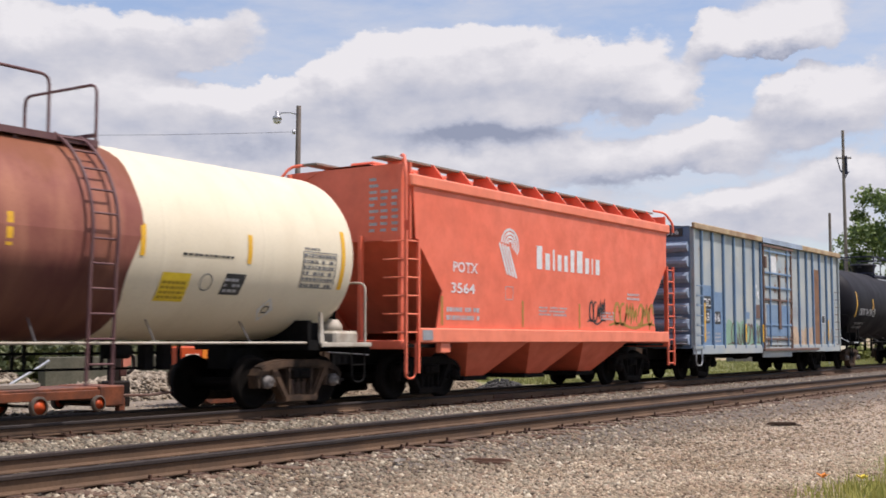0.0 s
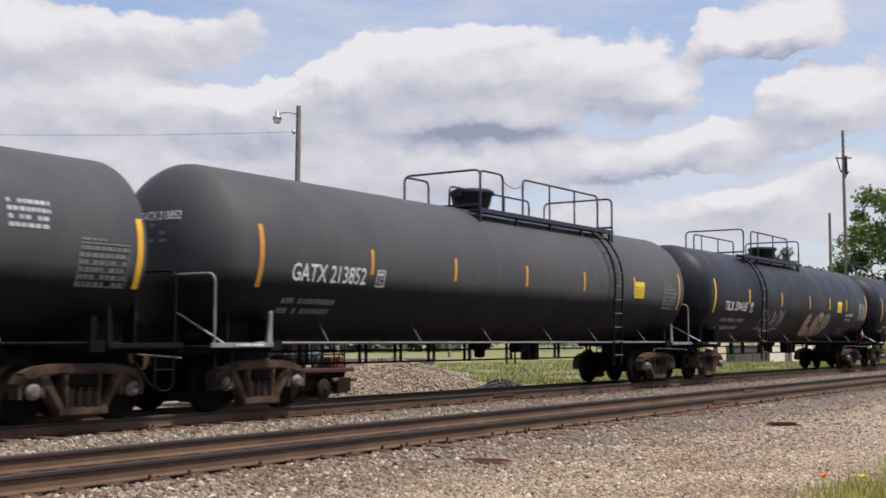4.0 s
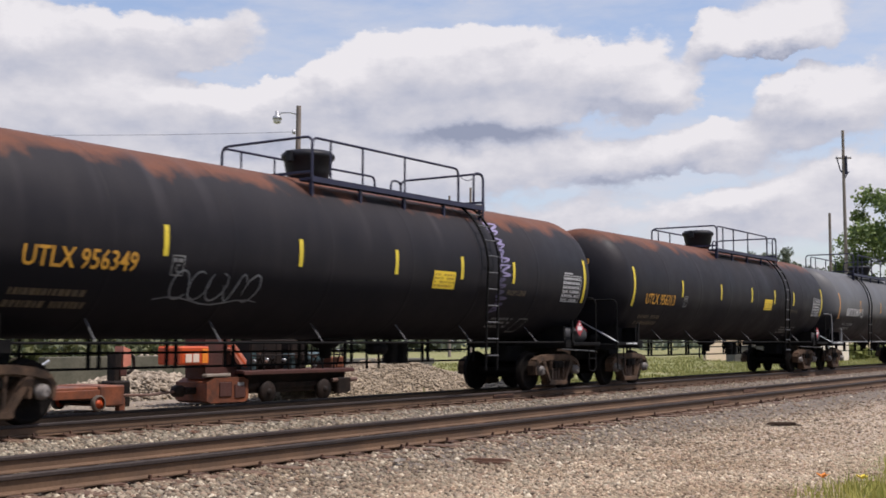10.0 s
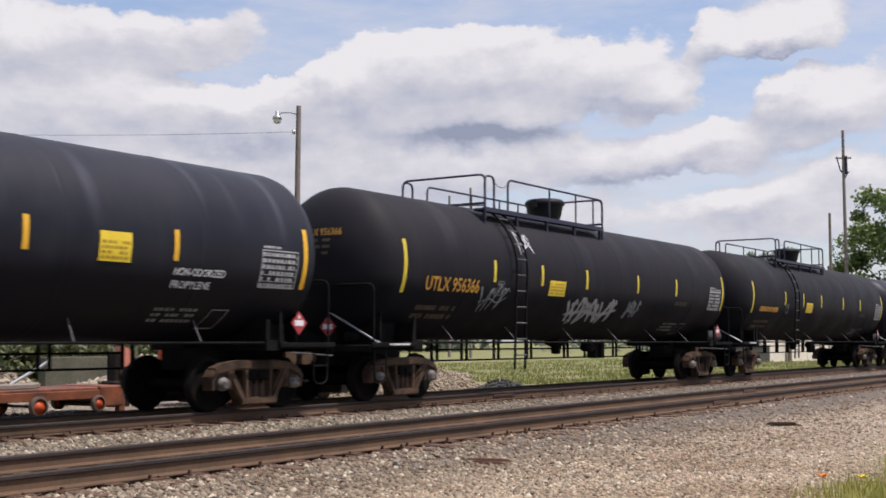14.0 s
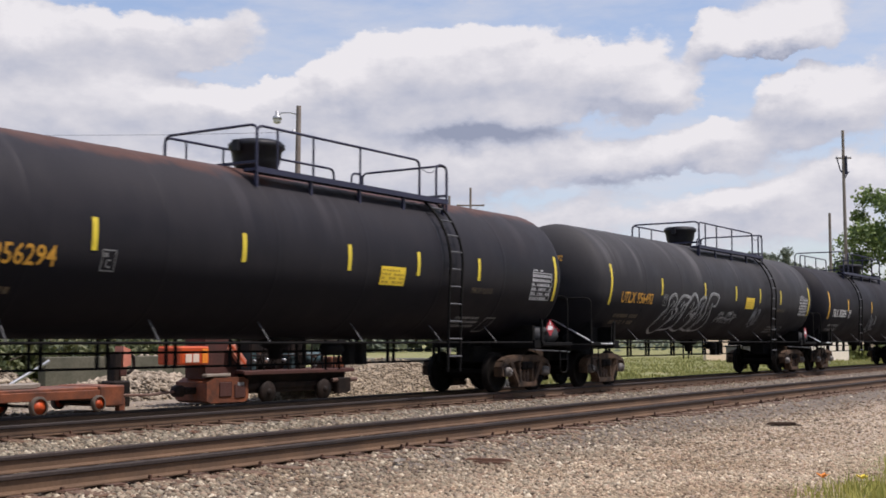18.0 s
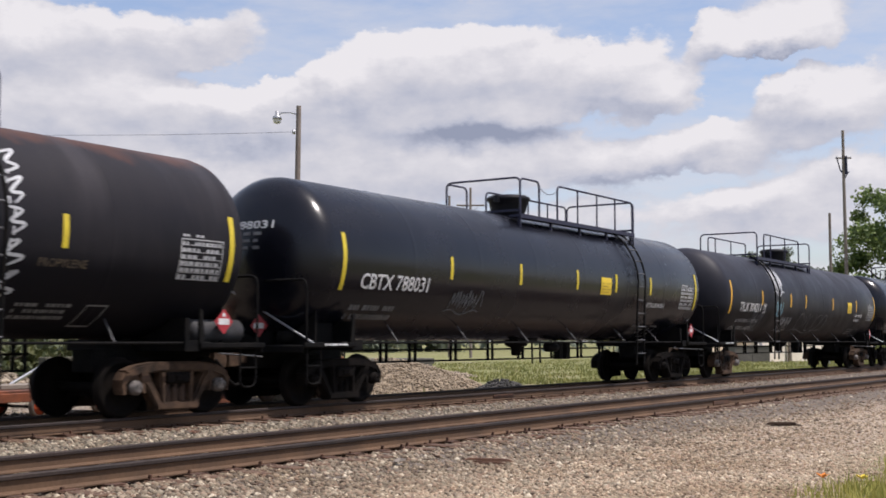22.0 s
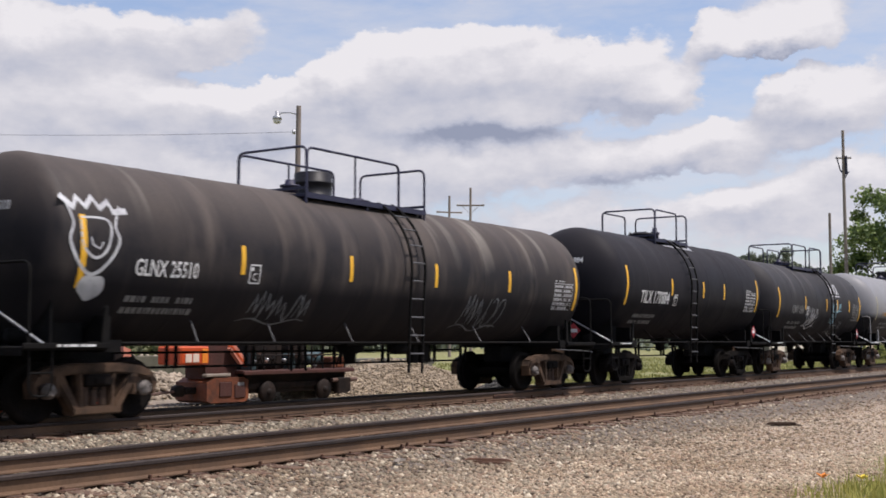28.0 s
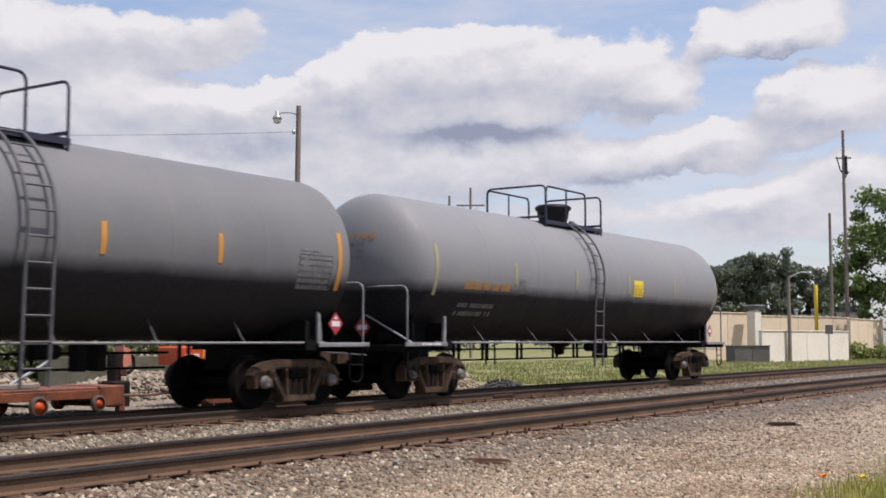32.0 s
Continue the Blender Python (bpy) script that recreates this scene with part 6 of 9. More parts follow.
CARS = [  # leading and trailing stripe along the train, style, and what sets the car apart
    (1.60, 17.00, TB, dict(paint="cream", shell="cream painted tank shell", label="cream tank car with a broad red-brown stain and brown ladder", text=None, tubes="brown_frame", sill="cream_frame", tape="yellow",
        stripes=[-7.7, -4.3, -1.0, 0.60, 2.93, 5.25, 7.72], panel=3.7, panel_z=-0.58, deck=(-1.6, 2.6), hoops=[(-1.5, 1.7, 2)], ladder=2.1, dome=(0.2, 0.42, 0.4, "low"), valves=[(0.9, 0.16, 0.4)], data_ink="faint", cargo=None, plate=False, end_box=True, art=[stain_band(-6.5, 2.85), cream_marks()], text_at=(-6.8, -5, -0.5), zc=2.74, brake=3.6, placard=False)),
    (52.27, 66.82, TB, dict(paint="dull", shell="dull brown-black tank shell", label="brown-black tank car with a short top walkway", text="CBTX 741290", head="CBTX 741290", stripes=[-7.27, -4.59, -1.81, 1.5, 4.5, 7.3], text_at=(-6.75, -4.65, -0.55), panel=None, deck=(-1.55, 1.92), hoops=[(-1.5, 0.95, 2)], ladder=0.45, dome=(-0.1, 0.60, 0.56, "bucket"), saddle=(-0.9, 2.2), cargo=None, zc=2.85, number_ink="white_dim", data_ink="faint", outlet=-1.5)),
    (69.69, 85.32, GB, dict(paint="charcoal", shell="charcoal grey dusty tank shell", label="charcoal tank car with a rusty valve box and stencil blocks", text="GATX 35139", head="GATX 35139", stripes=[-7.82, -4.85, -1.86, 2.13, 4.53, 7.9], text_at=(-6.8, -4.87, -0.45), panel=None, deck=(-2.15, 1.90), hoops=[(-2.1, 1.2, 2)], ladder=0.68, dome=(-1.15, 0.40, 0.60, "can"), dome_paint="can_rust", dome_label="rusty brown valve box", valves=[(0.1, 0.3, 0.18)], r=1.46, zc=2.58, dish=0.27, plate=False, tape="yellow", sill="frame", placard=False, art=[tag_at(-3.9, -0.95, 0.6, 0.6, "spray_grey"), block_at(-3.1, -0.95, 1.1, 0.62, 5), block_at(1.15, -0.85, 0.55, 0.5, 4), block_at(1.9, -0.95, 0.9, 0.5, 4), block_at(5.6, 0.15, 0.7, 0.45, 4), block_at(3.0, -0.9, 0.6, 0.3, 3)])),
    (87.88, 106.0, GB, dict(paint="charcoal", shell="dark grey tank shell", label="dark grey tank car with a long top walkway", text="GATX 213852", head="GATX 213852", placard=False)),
    (108.74, 126.86, TA, dict(panel=4.93, stripes=[-8.97, -5.85, -2.47, 0.88, 3.53, 5.95, 9.06], paint="black", shell=DARK, label="black tank car with a faded salmon sprayed piece", text="TILX 304165", weights=["LD LMT 154800 LB  70200 KG", "LT WT 108200 LB  49100 KG"], head="TILX 304165", art=[tag_at(-4.3, -1.15, 2.3, 0.75, "spray_mist", 0.065, 6), piece()])),
    (129.76, 147.73, TA, dict(paint="black", shell=DARK, label="black tank car with a large sage green and coral mural", text="TILX 304229", head="TILX 304229", stripes=[-8.96, -5.87, -2.3, 1.29, 3.47, 5.99, 9.05], panel=5.13, art=[mural(), spikes_at(4.75, -1.2, 0.7, 0.65, "spray_grey")])),
    (150.56, 168.48, TB, dict(stripes=[-8.93, -5.88, -3.19, -0.93, 2.63, 5.67, 9.05], paint="black", shell=DARK, label="black tank car with faint sprayed scrawls", text="TILX 304156", head="TILX 304156", art=[spikes_at(-3.9, -1.05, 1.2, 0.5, "spray_grey"), spikes_at(-1.6, -0.95, 2.0, 0.55, "spray_grey"), spikes_at(2.2, -1.1, 0.9, 0.8, "spray_mist")])),
    (171.48, 188.80, UB, dict(panel=2.25, stripes=[-8.62, -5.05, -1.9, 0.85, 3.06, 5.23, 8.7], paint="slight", shell="black tank shell with a rust spot on top", label="black tank car with two white sprayed tags", text="UTLX 956408", head="UTLX 956408", art=[spikes_at(-5.2, -1.2, 2.1, 1.05, "spray_mist", 0.06), spikes_at(-2.8, -1.2, 1.9, 1.1, "spray_white", 0.055), bubbles(1.0, -1.15, 2.5, 0.75, 4)])),
    (191.74, 209.13, UB, dict(paint="rusty", shell="black tank shell with rust along its top", label="black tank car with a rusty top and violet streak", text="UTLX 956349", head="UTLX 956349", art=[tag_at(-5.1, -0.95, 2.0, 0.5, "spray_grey"), column_tag(4.45, -0.15, 0.62, 1.25, 4, "spray_violet", 0.05, "violet sprayed letters in rows beside the ladder"), column_tag(4.45, -0.95, 0.62, 0.8, 3, "violet_thin", 0.05, "thin violet sprayed letters")])),
    (212.09, 229.46, UB, dict(paint="rusty", shell="black tank shell with orange rust along its top", label="black tank car with an orange rusty top", text="UTLX 956313", head="UTLX 956313")),
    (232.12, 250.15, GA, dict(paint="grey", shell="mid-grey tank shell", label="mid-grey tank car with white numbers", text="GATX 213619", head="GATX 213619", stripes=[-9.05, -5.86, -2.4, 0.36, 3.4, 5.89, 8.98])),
    (252.93, 270.92, TA, dict(panel=4.8, stripes=[-8.97, -5.91, -2.46, 0.39, 3.24, 6.0, 9.05], paint="black", shell=DARK, label="black tank car with a small pale blue tag", text="TILX 304254", head="TILX 304254", art=[tag_at(-4.4, -1.0, 0.7, 0.6, "spray_blue", 0.06, 4)])),
    (273.99, 291.25, UA, dict(paint="dull", shell="dull black tank shell", label="dull black tank car with white and grey tags", text="UTLX 956366", head="UTLX 956366", art=[spikes_at(-4.05, 0.40, 0.6, 0.55, "spray_white", 0.05), spikes_at(-5.7, -0.95, 1.1, 0.6, "spray_mist"), spikes_at(-1.5, -1.15, 2.6, 0.65, "spray_mist", 0.10), spikes_at(1.8, -1.0, 0.8, 0.5, "spray_grey", 0.09)])),
    (294.25, 311.41, UA, dict(number_bars=True, paint="dull", shell="dull black tank shell", label="dull black tank car with amber numbers", text=None, head=None, number_ink="amber")),
    (314.28, 332.18, TB, dict(stripes=[-8.93, -5.89, -3.24, -0.38, 2.55, 5.6, 9.0], paint="black", shell=DARK, label="black tank car with spidery white tags", text="TILX 304252", head="TILX 304252", art=[tag_at(-3.5, -1.05, 0.9, 0.8, "spray_grey"), tag_at(-2.3, -1.1, 1.9, 1.0, "spray_white", 0.035, 6), tag_at(0.1, -0.95, 2.0, 0.5, "spray_grey"), tag_at(3.2, -1.1, 0.6, 0.6, "spray_olive", 0.04, 3)])),
    (335.24, 352.50, UB, dict(panel=2.08, stripes=[-8.63, -5.19, -2.1, 0.7, 2.92, 5.2, 8.65], paint="slight", shell="black tank shell with rust patches on top", label="black tank car with rust patches on top", text="UTLX 956294", head="UTLX 956294")),
    (355.48, 372.80, UB, dict(panel=2.1, stripes=[-8.53, -5.25, -1.97, 0.74, 3.07, 5.26, 8.6], paint="dull_grey", shell="dull grey-black tank shell", label="dull black tank car with a large white outline tag", text="UTLX 956492", head="UTLX 956492", art=[bubbles(-4.9, -1.3, 4.0, 1.15, 5, "spray_mist", 0.045, "large white outlined bubble letters"), spikes_at(-0.6, -1.05, 1.7, 0.45, "spray_mist"), tag_at(2.6, -1.05, 0.7, 0.6, "spray_grey", 0.05)])),
    (375.49, 393.42, TA, dict(text_at=(-8.37, -6.42, -0.53), paint="dull", shell="dull black tank shell", label="dull black tank car with one grey tag", text="TILX 305256", head="TILX 305256", stripes=[-8.95, -6.21, -2.4, 1.0, 3.37, 5.57, 8.97], panel=5.98, art=[tag_at(-2.5, -1.05, 1.2, 0.7, "spray_grey", 0.05)])),
    (396.27, 413.49, UB, dict(panel=2.35, stripes=[-8.61, -5.14, -1.84, 0.89, 3.2, 5.4, 8.7], paint="slight", shell="dull black tank shell with rust spots", label="dull black tank car with white tags by its ladder", text="UTLX 956399", head="UTLX 956399", art=[spikes_at(-8.85, -0.40, 0.80, 0.95, "spray_white", 0.055), tag_at(-3.6, -1.0, 3.0, 0.7, "spray_grey", 0.06, 7), tag_at(0.0, -0.9, 2.2, 0.5, "spray_white", 0.03, 6), column_tag(4.40, -1.0, 0.42, 2.1, 5)])),
    (416.47, 433.50, CB, dict(paint="gloss", shell="glossy black tank shell", label="glossy black tank car with black trucks", text="CBTX 788031", head="788031", art=[tag_at(-4.7, -0.95, 1.2, 0.5, "spray_grey")])),
    (436.54, 454.43, TA, dict(panel=5.06, stripes=[-8.94, -5.92, -2.8, -1.0, 2.61, 6.11, 9.1], paint="black", shell=DARK, label="black tank car with a bright white scrawl", text="TILX 304211", weights=["LD LMT 155500 LB  70550 KG", "LT WT 107500 LB  48750 KG"], head="TILX 304211", art=[tag_at(-4.6, 0.15, 1.0, 0.9, "spray_white", 0.09, 6), tag_at(-4.4, -0.6, 0.7, 0.5, "spray_blue", 0.06, 3), tag_at(-6.6, -1.2, 1.0, 0.7, "spray_grey"), tag_at(-3.5, -1.15, 1.1, 0.5, "spray_white", 0.035), tag_at(-1.6, -1.15, 3.6, 0.7, "spray_grey")])),
    (457.45, 474.42, CB, dict(paint="gloss", shell="glossy black tank shell", label="glossy black tank car with square railings", text="CBTX 788029", head="788029")),
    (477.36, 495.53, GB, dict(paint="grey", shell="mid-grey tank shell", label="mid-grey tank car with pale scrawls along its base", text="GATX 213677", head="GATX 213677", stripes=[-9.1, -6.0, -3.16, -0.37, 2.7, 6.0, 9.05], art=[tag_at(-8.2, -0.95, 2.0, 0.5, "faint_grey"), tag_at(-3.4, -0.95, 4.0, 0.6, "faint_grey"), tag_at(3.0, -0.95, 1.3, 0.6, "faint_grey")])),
    (498.45, 515.35, UA, dict(panel=-1.8, stripes=[-8.4, -4.9, -2.9, -0.63, 2.12, 4.9, 8.45], number_bars=True, paint="dull", shell="dull black tank shell", label="dull black tank car with repainted patches", text=None, head=None, art=[dull_patch(2.4, 3.4, 0.5, 1.2, 0.0), dull_patch(5.0, 5.8, 0.5, 1.3, -0.2)])),
    (518.38, 533.58, GB, dict(paint="dusty", shell="dust-streaked black tank shell", label="dusty black tank car with white tags", text="GLNX 25510", head="GLNX 25510", stripes=[-7.58, -4.29, -1.4, 1.42, 4.38, 7.62], text_at=(-6.6, -5.3, -0.40), text_h=0.26, panel=None, deck=(-2.05, 1.86), hoops=[(-2.0, 0.9, 2)], ladder=0.58, dome=(-0.8, 0.38, 0.52, "can"), valves=[(-1.6, 0.15, 0.3), (0.5, 0.2, 0.15)], r=1.46, zc=2.56, dish=0.36, tape="yellow", sill="frame", data_ink="white_dim", placard=False, art=[crest_at(-7.85, -0.30), tag_at(-3.9, -1.05, 1.5, 0.5, "spray_grey"), tag_at(2.7, -1.1, 1.6, 0.7, "spray_grey")])),
    (536.48, 546.80, TA, dict(paint="dull", shell="dull black tank shell", label="short dull black tank car with a white top patch", text="TILX 170884", head="TILX 170884", stripes=[-5.17, -2.14, 0.28, 2.04, 5.15], text_at=(-4.25, -2.3, -0.55), text_h=0.36, panel=None, deck=(-1.85, 0.62), hoops=[(-1.8, -0.2, 1)], ladder=-0.78, dome=(-0.9, 0.35, 0.3, "low"), valves=[(-0.1, 0.12, 0.45)], saddle=(-1.3, 0.9), cargo=None, rusty_trucks=False, struts=4, zc=2.78, r=1.53)),
    (549.28, 560.02, GB, dict(paint="dull_grey", shell="dusty grey-black tank shell", label="short dusty black tank car with pale blue tags", text="ADMX 16696", head="ADMX 16696", stripes=[-5.36, -2.3, 0.48, 1.98, 3.75, 5.4], text_at=(-3.9, -2.5, -0.45), number_ink="faint", panel=None, deck=(-1.85, 2.0), hoops=[(-1.8, -0.1, 1), (0.4, 1.9, 1)], ladder=0.9, dome=(-0.5, 0.3, 0.3, "low"), valves=[(-1.1, 0.12, 0.3)], r=1.50, zc=2.66, sill="frame", tape="yellow", art=[tag_at(1.2, -0.30, 1.3, 0.35, "spray_blue", 0.05, 4), word_at(1.15, 0.42, 1.25, 0.42, "SHOCK", "spray_white"), tag_at(1.3, -0.75, 0.6, 0.4, "spray_blue", 0.05, 3), tag_at(-2.0, -0.95, 1.3, 0.75, "spray_white", 0.05), tag_at(1.6, -1.15, 1.5, 0.5, "spray_grey")])),
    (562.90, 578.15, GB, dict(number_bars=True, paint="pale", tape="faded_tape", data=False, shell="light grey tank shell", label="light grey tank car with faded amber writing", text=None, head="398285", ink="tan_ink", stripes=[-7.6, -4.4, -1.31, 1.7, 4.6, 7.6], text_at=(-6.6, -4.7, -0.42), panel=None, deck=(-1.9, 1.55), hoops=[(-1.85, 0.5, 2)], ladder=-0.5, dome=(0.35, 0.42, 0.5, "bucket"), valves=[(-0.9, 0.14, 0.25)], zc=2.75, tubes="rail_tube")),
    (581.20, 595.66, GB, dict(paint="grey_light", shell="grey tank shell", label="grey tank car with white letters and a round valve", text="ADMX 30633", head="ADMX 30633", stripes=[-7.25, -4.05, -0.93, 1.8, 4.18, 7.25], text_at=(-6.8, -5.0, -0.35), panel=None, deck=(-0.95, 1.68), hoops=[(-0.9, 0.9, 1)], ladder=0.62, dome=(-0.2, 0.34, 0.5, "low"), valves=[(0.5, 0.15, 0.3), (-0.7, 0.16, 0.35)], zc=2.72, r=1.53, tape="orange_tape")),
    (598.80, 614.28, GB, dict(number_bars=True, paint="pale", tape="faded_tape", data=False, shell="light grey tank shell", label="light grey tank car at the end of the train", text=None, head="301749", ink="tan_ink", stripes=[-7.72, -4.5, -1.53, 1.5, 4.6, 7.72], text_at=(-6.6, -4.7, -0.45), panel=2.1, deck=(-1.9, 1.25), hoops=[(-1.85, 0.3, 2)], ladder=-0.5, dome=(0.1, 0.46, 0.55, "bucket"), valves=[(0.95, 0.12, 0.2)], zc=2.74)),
]
M["rust_ink"] = worn("rust_brown_spray_paint", (0.15, 0.10, 0.08), (0.10, 0.07, 0.06), 0.7, scale=3, bump=0.05)
M["faint_grey"] = worn("thin_pale_spray_paint", (0.24, 0.24, 0.235), (0.17, 0.17, 0.17), 0.65, scale=3, bump=0.05)
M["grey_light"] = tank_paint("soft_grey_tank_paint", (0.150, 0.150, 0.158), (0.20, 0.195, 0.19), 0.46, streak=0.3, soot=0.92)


# ---- hopper and boxcar ----
def hopper_car():
    """A covered hopper with sloped ends and three bays."""
    rng = random.Random(5)
    car = thing("hopper_car", "coral red covered hopper car with white marks", "hopper car", "cars of the freight train")
    red, pale, dark = M["coral"], M["coral_light"], M["frame"]
    hx = 6.45
    side = [(-6.30, 4.40), (-6.20, 3.25), (-5.25, 2.20), (-5.45, 1.42), (5.45, 1.42), (5.25, 2.20), (6.20, 3.25), (6.30, 4.40)]
    for y in (-1.58, 1.58):
        part("side_sheet", Form().prism(side if y < 0 else side, y - 0.02, y + 0.02), red, car, "flat coral side sheet")
    part("roof", Form().add([(-6.35, -1.60, 4.42), (6.35, -1.60, 4.42), (6.35, -0.55, 4.78), (-6.35, -0.55, 4.78), (-6.35, 0.55, 4.78), (6.35, 0.55, 4.78), (6.35, 1.60, 4.42), (-6.35, 1.60, 4.42)],
                            [(0, 1, 2, 3), (3, 2, 5, 4), (4, 5, 6, 7)]), red, car)
    for y in (-1.66, 1.54):
        part("top_chord", Form().box(-6.42, 6.42, y, y + 0.12, 4.26, 4.50, 0.03), pale, car, "lighter coral top chord")
    for y in (-1.70, 1.56):
        part("side_sill", Form().box(-6.15, 6.15, y, y + 0.14, 1.15, 1.44, 0.02), pale, car, "bright coral side sill")
    part("sill_patch", Form().box(-6.10, -5.75, -1.712, -1.702, 1.20, 1.40), M["galv"], car, "pale grey patch")
    for m in (-1, 1):
        t = pose(0, 0, 0, 0, 0, 0 if m < 0 else 180)
        part("end_sheet", Form().box(-6.34, -6.28, -1.56, 1.56, 3.2, 4.74), red, car, at=t)
        part("slope_sheet", Form().add([(-6.28, -1.55, 3.25), (-6.28, 1.55, 3.25), (-4.2, 1.55, 1.35), (-4.2, -1.55, 1.35)], [(0, 1, 2, 3)]), red, car, at=t)
        for y in (-1.50, 1.42, -0.5, 0.42):
            part("end_post", (lambda y=y: Form().box(-6.55, -6.45, y, y + 0.09, 1.1, 4.7 if abs(y) > 1 and not (m > 0 and y > 1) else 3.3, 0.01)), red, car, at=t, key=(y, m))
        part("end_beam", Form().box(-6.60, -6.42, -1.55, 1.55, 1.02, 1.20, 0.02), red, car, at=t)
        part("end_floor", Form().box(-6.5, -4.6, -1.4, 1.4, 1.05, 1.12), dark, car, at=t)
        for y in (-1.66, 1.66):
            part("grab_rail", (lambda y=y: rail_run([(-6.62, y, 3.55 if m < 0 else 4.30), (-6.62, y, 4.55), (-6.45, y * 0.9, 4.88), (-6.2, y * 0.75, 4.92)], 0.035)), red, car, at=t, key=("g", y, m))
        for k in range(6):
            part("rung", lambda: Form().tube([(0, -1.62, 0), (0, -1.1, 0)], 0.018, 6).tube([(0, -1.66, 0), (0.42, -1.66, 0)], 0.018, 6), M["coral_light"], car, at=t @ Matrix.Translation((-6.60, 0, 1.35 + 0.36 * k)), key="rr")
        part("ladder_stile", Form().box(-6.64, -6.59, -1.69, -1.64, 0.55, 3.35), red, car, at=t)
        part("ladder_post", Form().box(-6.22, -6.16, -1.69, -1.64, 0.55, 3.2), red, car, at=t)
        part("step", rail_run([(-6.55, -1.6, 1.15), (-6.55, -1.6, 0.45), (-6.2, -1.6, 0.45), (-6.2, -1.6, 1.15)], 0.022), red, car, at=t)
        coupler(car, m * 7.05, m)
        part("draft_sill", Form().box(-7.1, -4.6, -0.24, 0.24, 0.70, 1.08, 0.02), dark, car, at=t)
        truck(car, m * 4.95, False)
        part("jacking_pad", Form().box(-5.35, -5.0, -1.64, -1.50, 0.94, 1.15, 0.015), pale, car, at=t)
    ld = part("side_ladder", Form().box(6.12, 6.17, -1.69, -1.64, 0.50, 3.30), red, car, "red corner ladder on the trailing end")
    part("ladder_stile", Form().box(6.56, 6.61, -1.69, -1.64, 0.50, 3.30), red, ld)
    for k in range(9):
        part("rung", lambda: Form().tube([(6.15, -1.665, 0), (6.58, -1.665, 0)], 0.02, 6), red, ld, at=(0, 0, 0.56 + 0.33 * k), key="trail_rung")
    for x in (-2.7, 0.0, 2.7):
        part("hopper_bay", (lambda: Form().add([(-1.35, -1.45, 1.2), (1.35, -1.45, 1.2), (1.35, 1.45, 1.2), (-1.35, 1.45, 1.2), (-0.35, -0.75, 0.38), (0.35, -0.75, 0.38), (0.35, 0.75, 0.38), (-0.35, 0.75, 0.38)],
                                               [(0, 4, 5, 1), (1, 5, 6, 2), (2, 6, 7, 3), (3, 7, 4, 0), (4, 7, 6, 5)])), red, car, at=(x, 0, 0), key="bay")
        part("outlet_gate", lambda: Form().box(-0.5, 0.5, -0.8, 0.8, 0.30, 0.40, 0.01), dark, car, at=(x, 0, 0), key="gate")
    for i in range(12):
        x = -6.0 + 12.0 * i / 11
        part("walk_bracket", lambda: Form().add([(0.0, -1.46, 0.0), (0.0, -0.75, 0.02), (0.0, -0.75, 0.40), (0.0, -1.12, 0.40), (0.05, -1.46, 0.0), (0.05, -0.75, 0.02), (0.05, -0.75, 0.40), (0.05, -1.12, 0.40)], [(0, 1, 2, 3), (7, 6, 5, 4), (0, 3, 7, 4), (2, 3, 7, 6)]), red, car, at=(x, 0, 4.50), key="wb")
    for y in (-1.10, 0.72):
        part("roof_walk", (lambda y=y: Form().box(-6.5, 6.5, y, y + 0.38, 4.86, 4.90)), M["wood"], car, "grey expanded-metal roof walk", key=("walk", y))
    part("hatch_cover", Form().box(-5.9, 5.9, -0.32, 0.32, 4.78, 4.92, 0.03), red, car)
    sk = Skin(0, 0.006, flat=-1.60)
    for body, u, z, h, w in (("POTX", -4.85, 2.62, 0.22, 0.95), ("3564", -4.93, 2.18, 0.22, 0.92)):
        part("car_number", sk.text(body, u, z, h, w), M["white"], car, "white stencilled number")
    f = Form()
    for k in range(4):   # emblem of four nested bands: a bowl on raking legs
        r = 0.10 + 0.085 * k
        sk.stroke(f, [(-2.52 + 1.05 * r * math.cos(a), 3.33 + r * math.sin(a)) for a in [3.0 - 0.36 * i for i in range(11)]], 0.055, 0.0, True)
        sk.stroke(f, [(-2.98 + 0.125 * k + 0.07 * j, 3.36 - 0.14 * j - 0.02 * k) for j in range(6)], 0.07, 0.001, True)
    tagged(part("emblem", f, M["white"], car, "white banded emblem"), kind="stuff")
    f = Form()
    x = -1.30
    for w, h in ((0.24, 0.42), (0.22, 0.30), (0.14, 0.38), (0.20, 0.30), (0.19, 0.30), (0.20, 0.42), (0.26, 0.42), (0.21, 0.30), (0.13, 0.30), (0.22, 0.30)):  # a company name as plain bars
        p = sk.patch(x, x + 1.7 * w - 0.15, 2.86, 2.86 + 1.3 * h)
        f.add(p.v, p.f)
        x += 1.7 * w
    tagged(part("company_name", f, M["white"], car, "white company name bars"), kind="stuff")
    tagged(part("weight_stencil", bars(sk, -5.1, 1.62, 1.5, 0.34, 2, rng), M["white_dim"], car), kind="stuff")
    tagged(part("data_stencil", bars(sk, -1.2, 1.78, 1.5, 0.24, 3, rng), M["white_dim"], car), kind="stuff")
    tagged(part("data_stencil", bars(sk, 2.0, 1.72, 0.9, 0.24, 3, rng), M["white_dim"], car), kind="stuff")
    tagged(part("data_stencil", bars(sk, 3.6, 2.28, 0.9, 0.22, 2, rng), M["white_dim"], car), kind="stuff")
    part("plate_mark", outline(sk, -2.75, -2.40, 2.10, 2.40, 0.015), M["white_dim"], car)
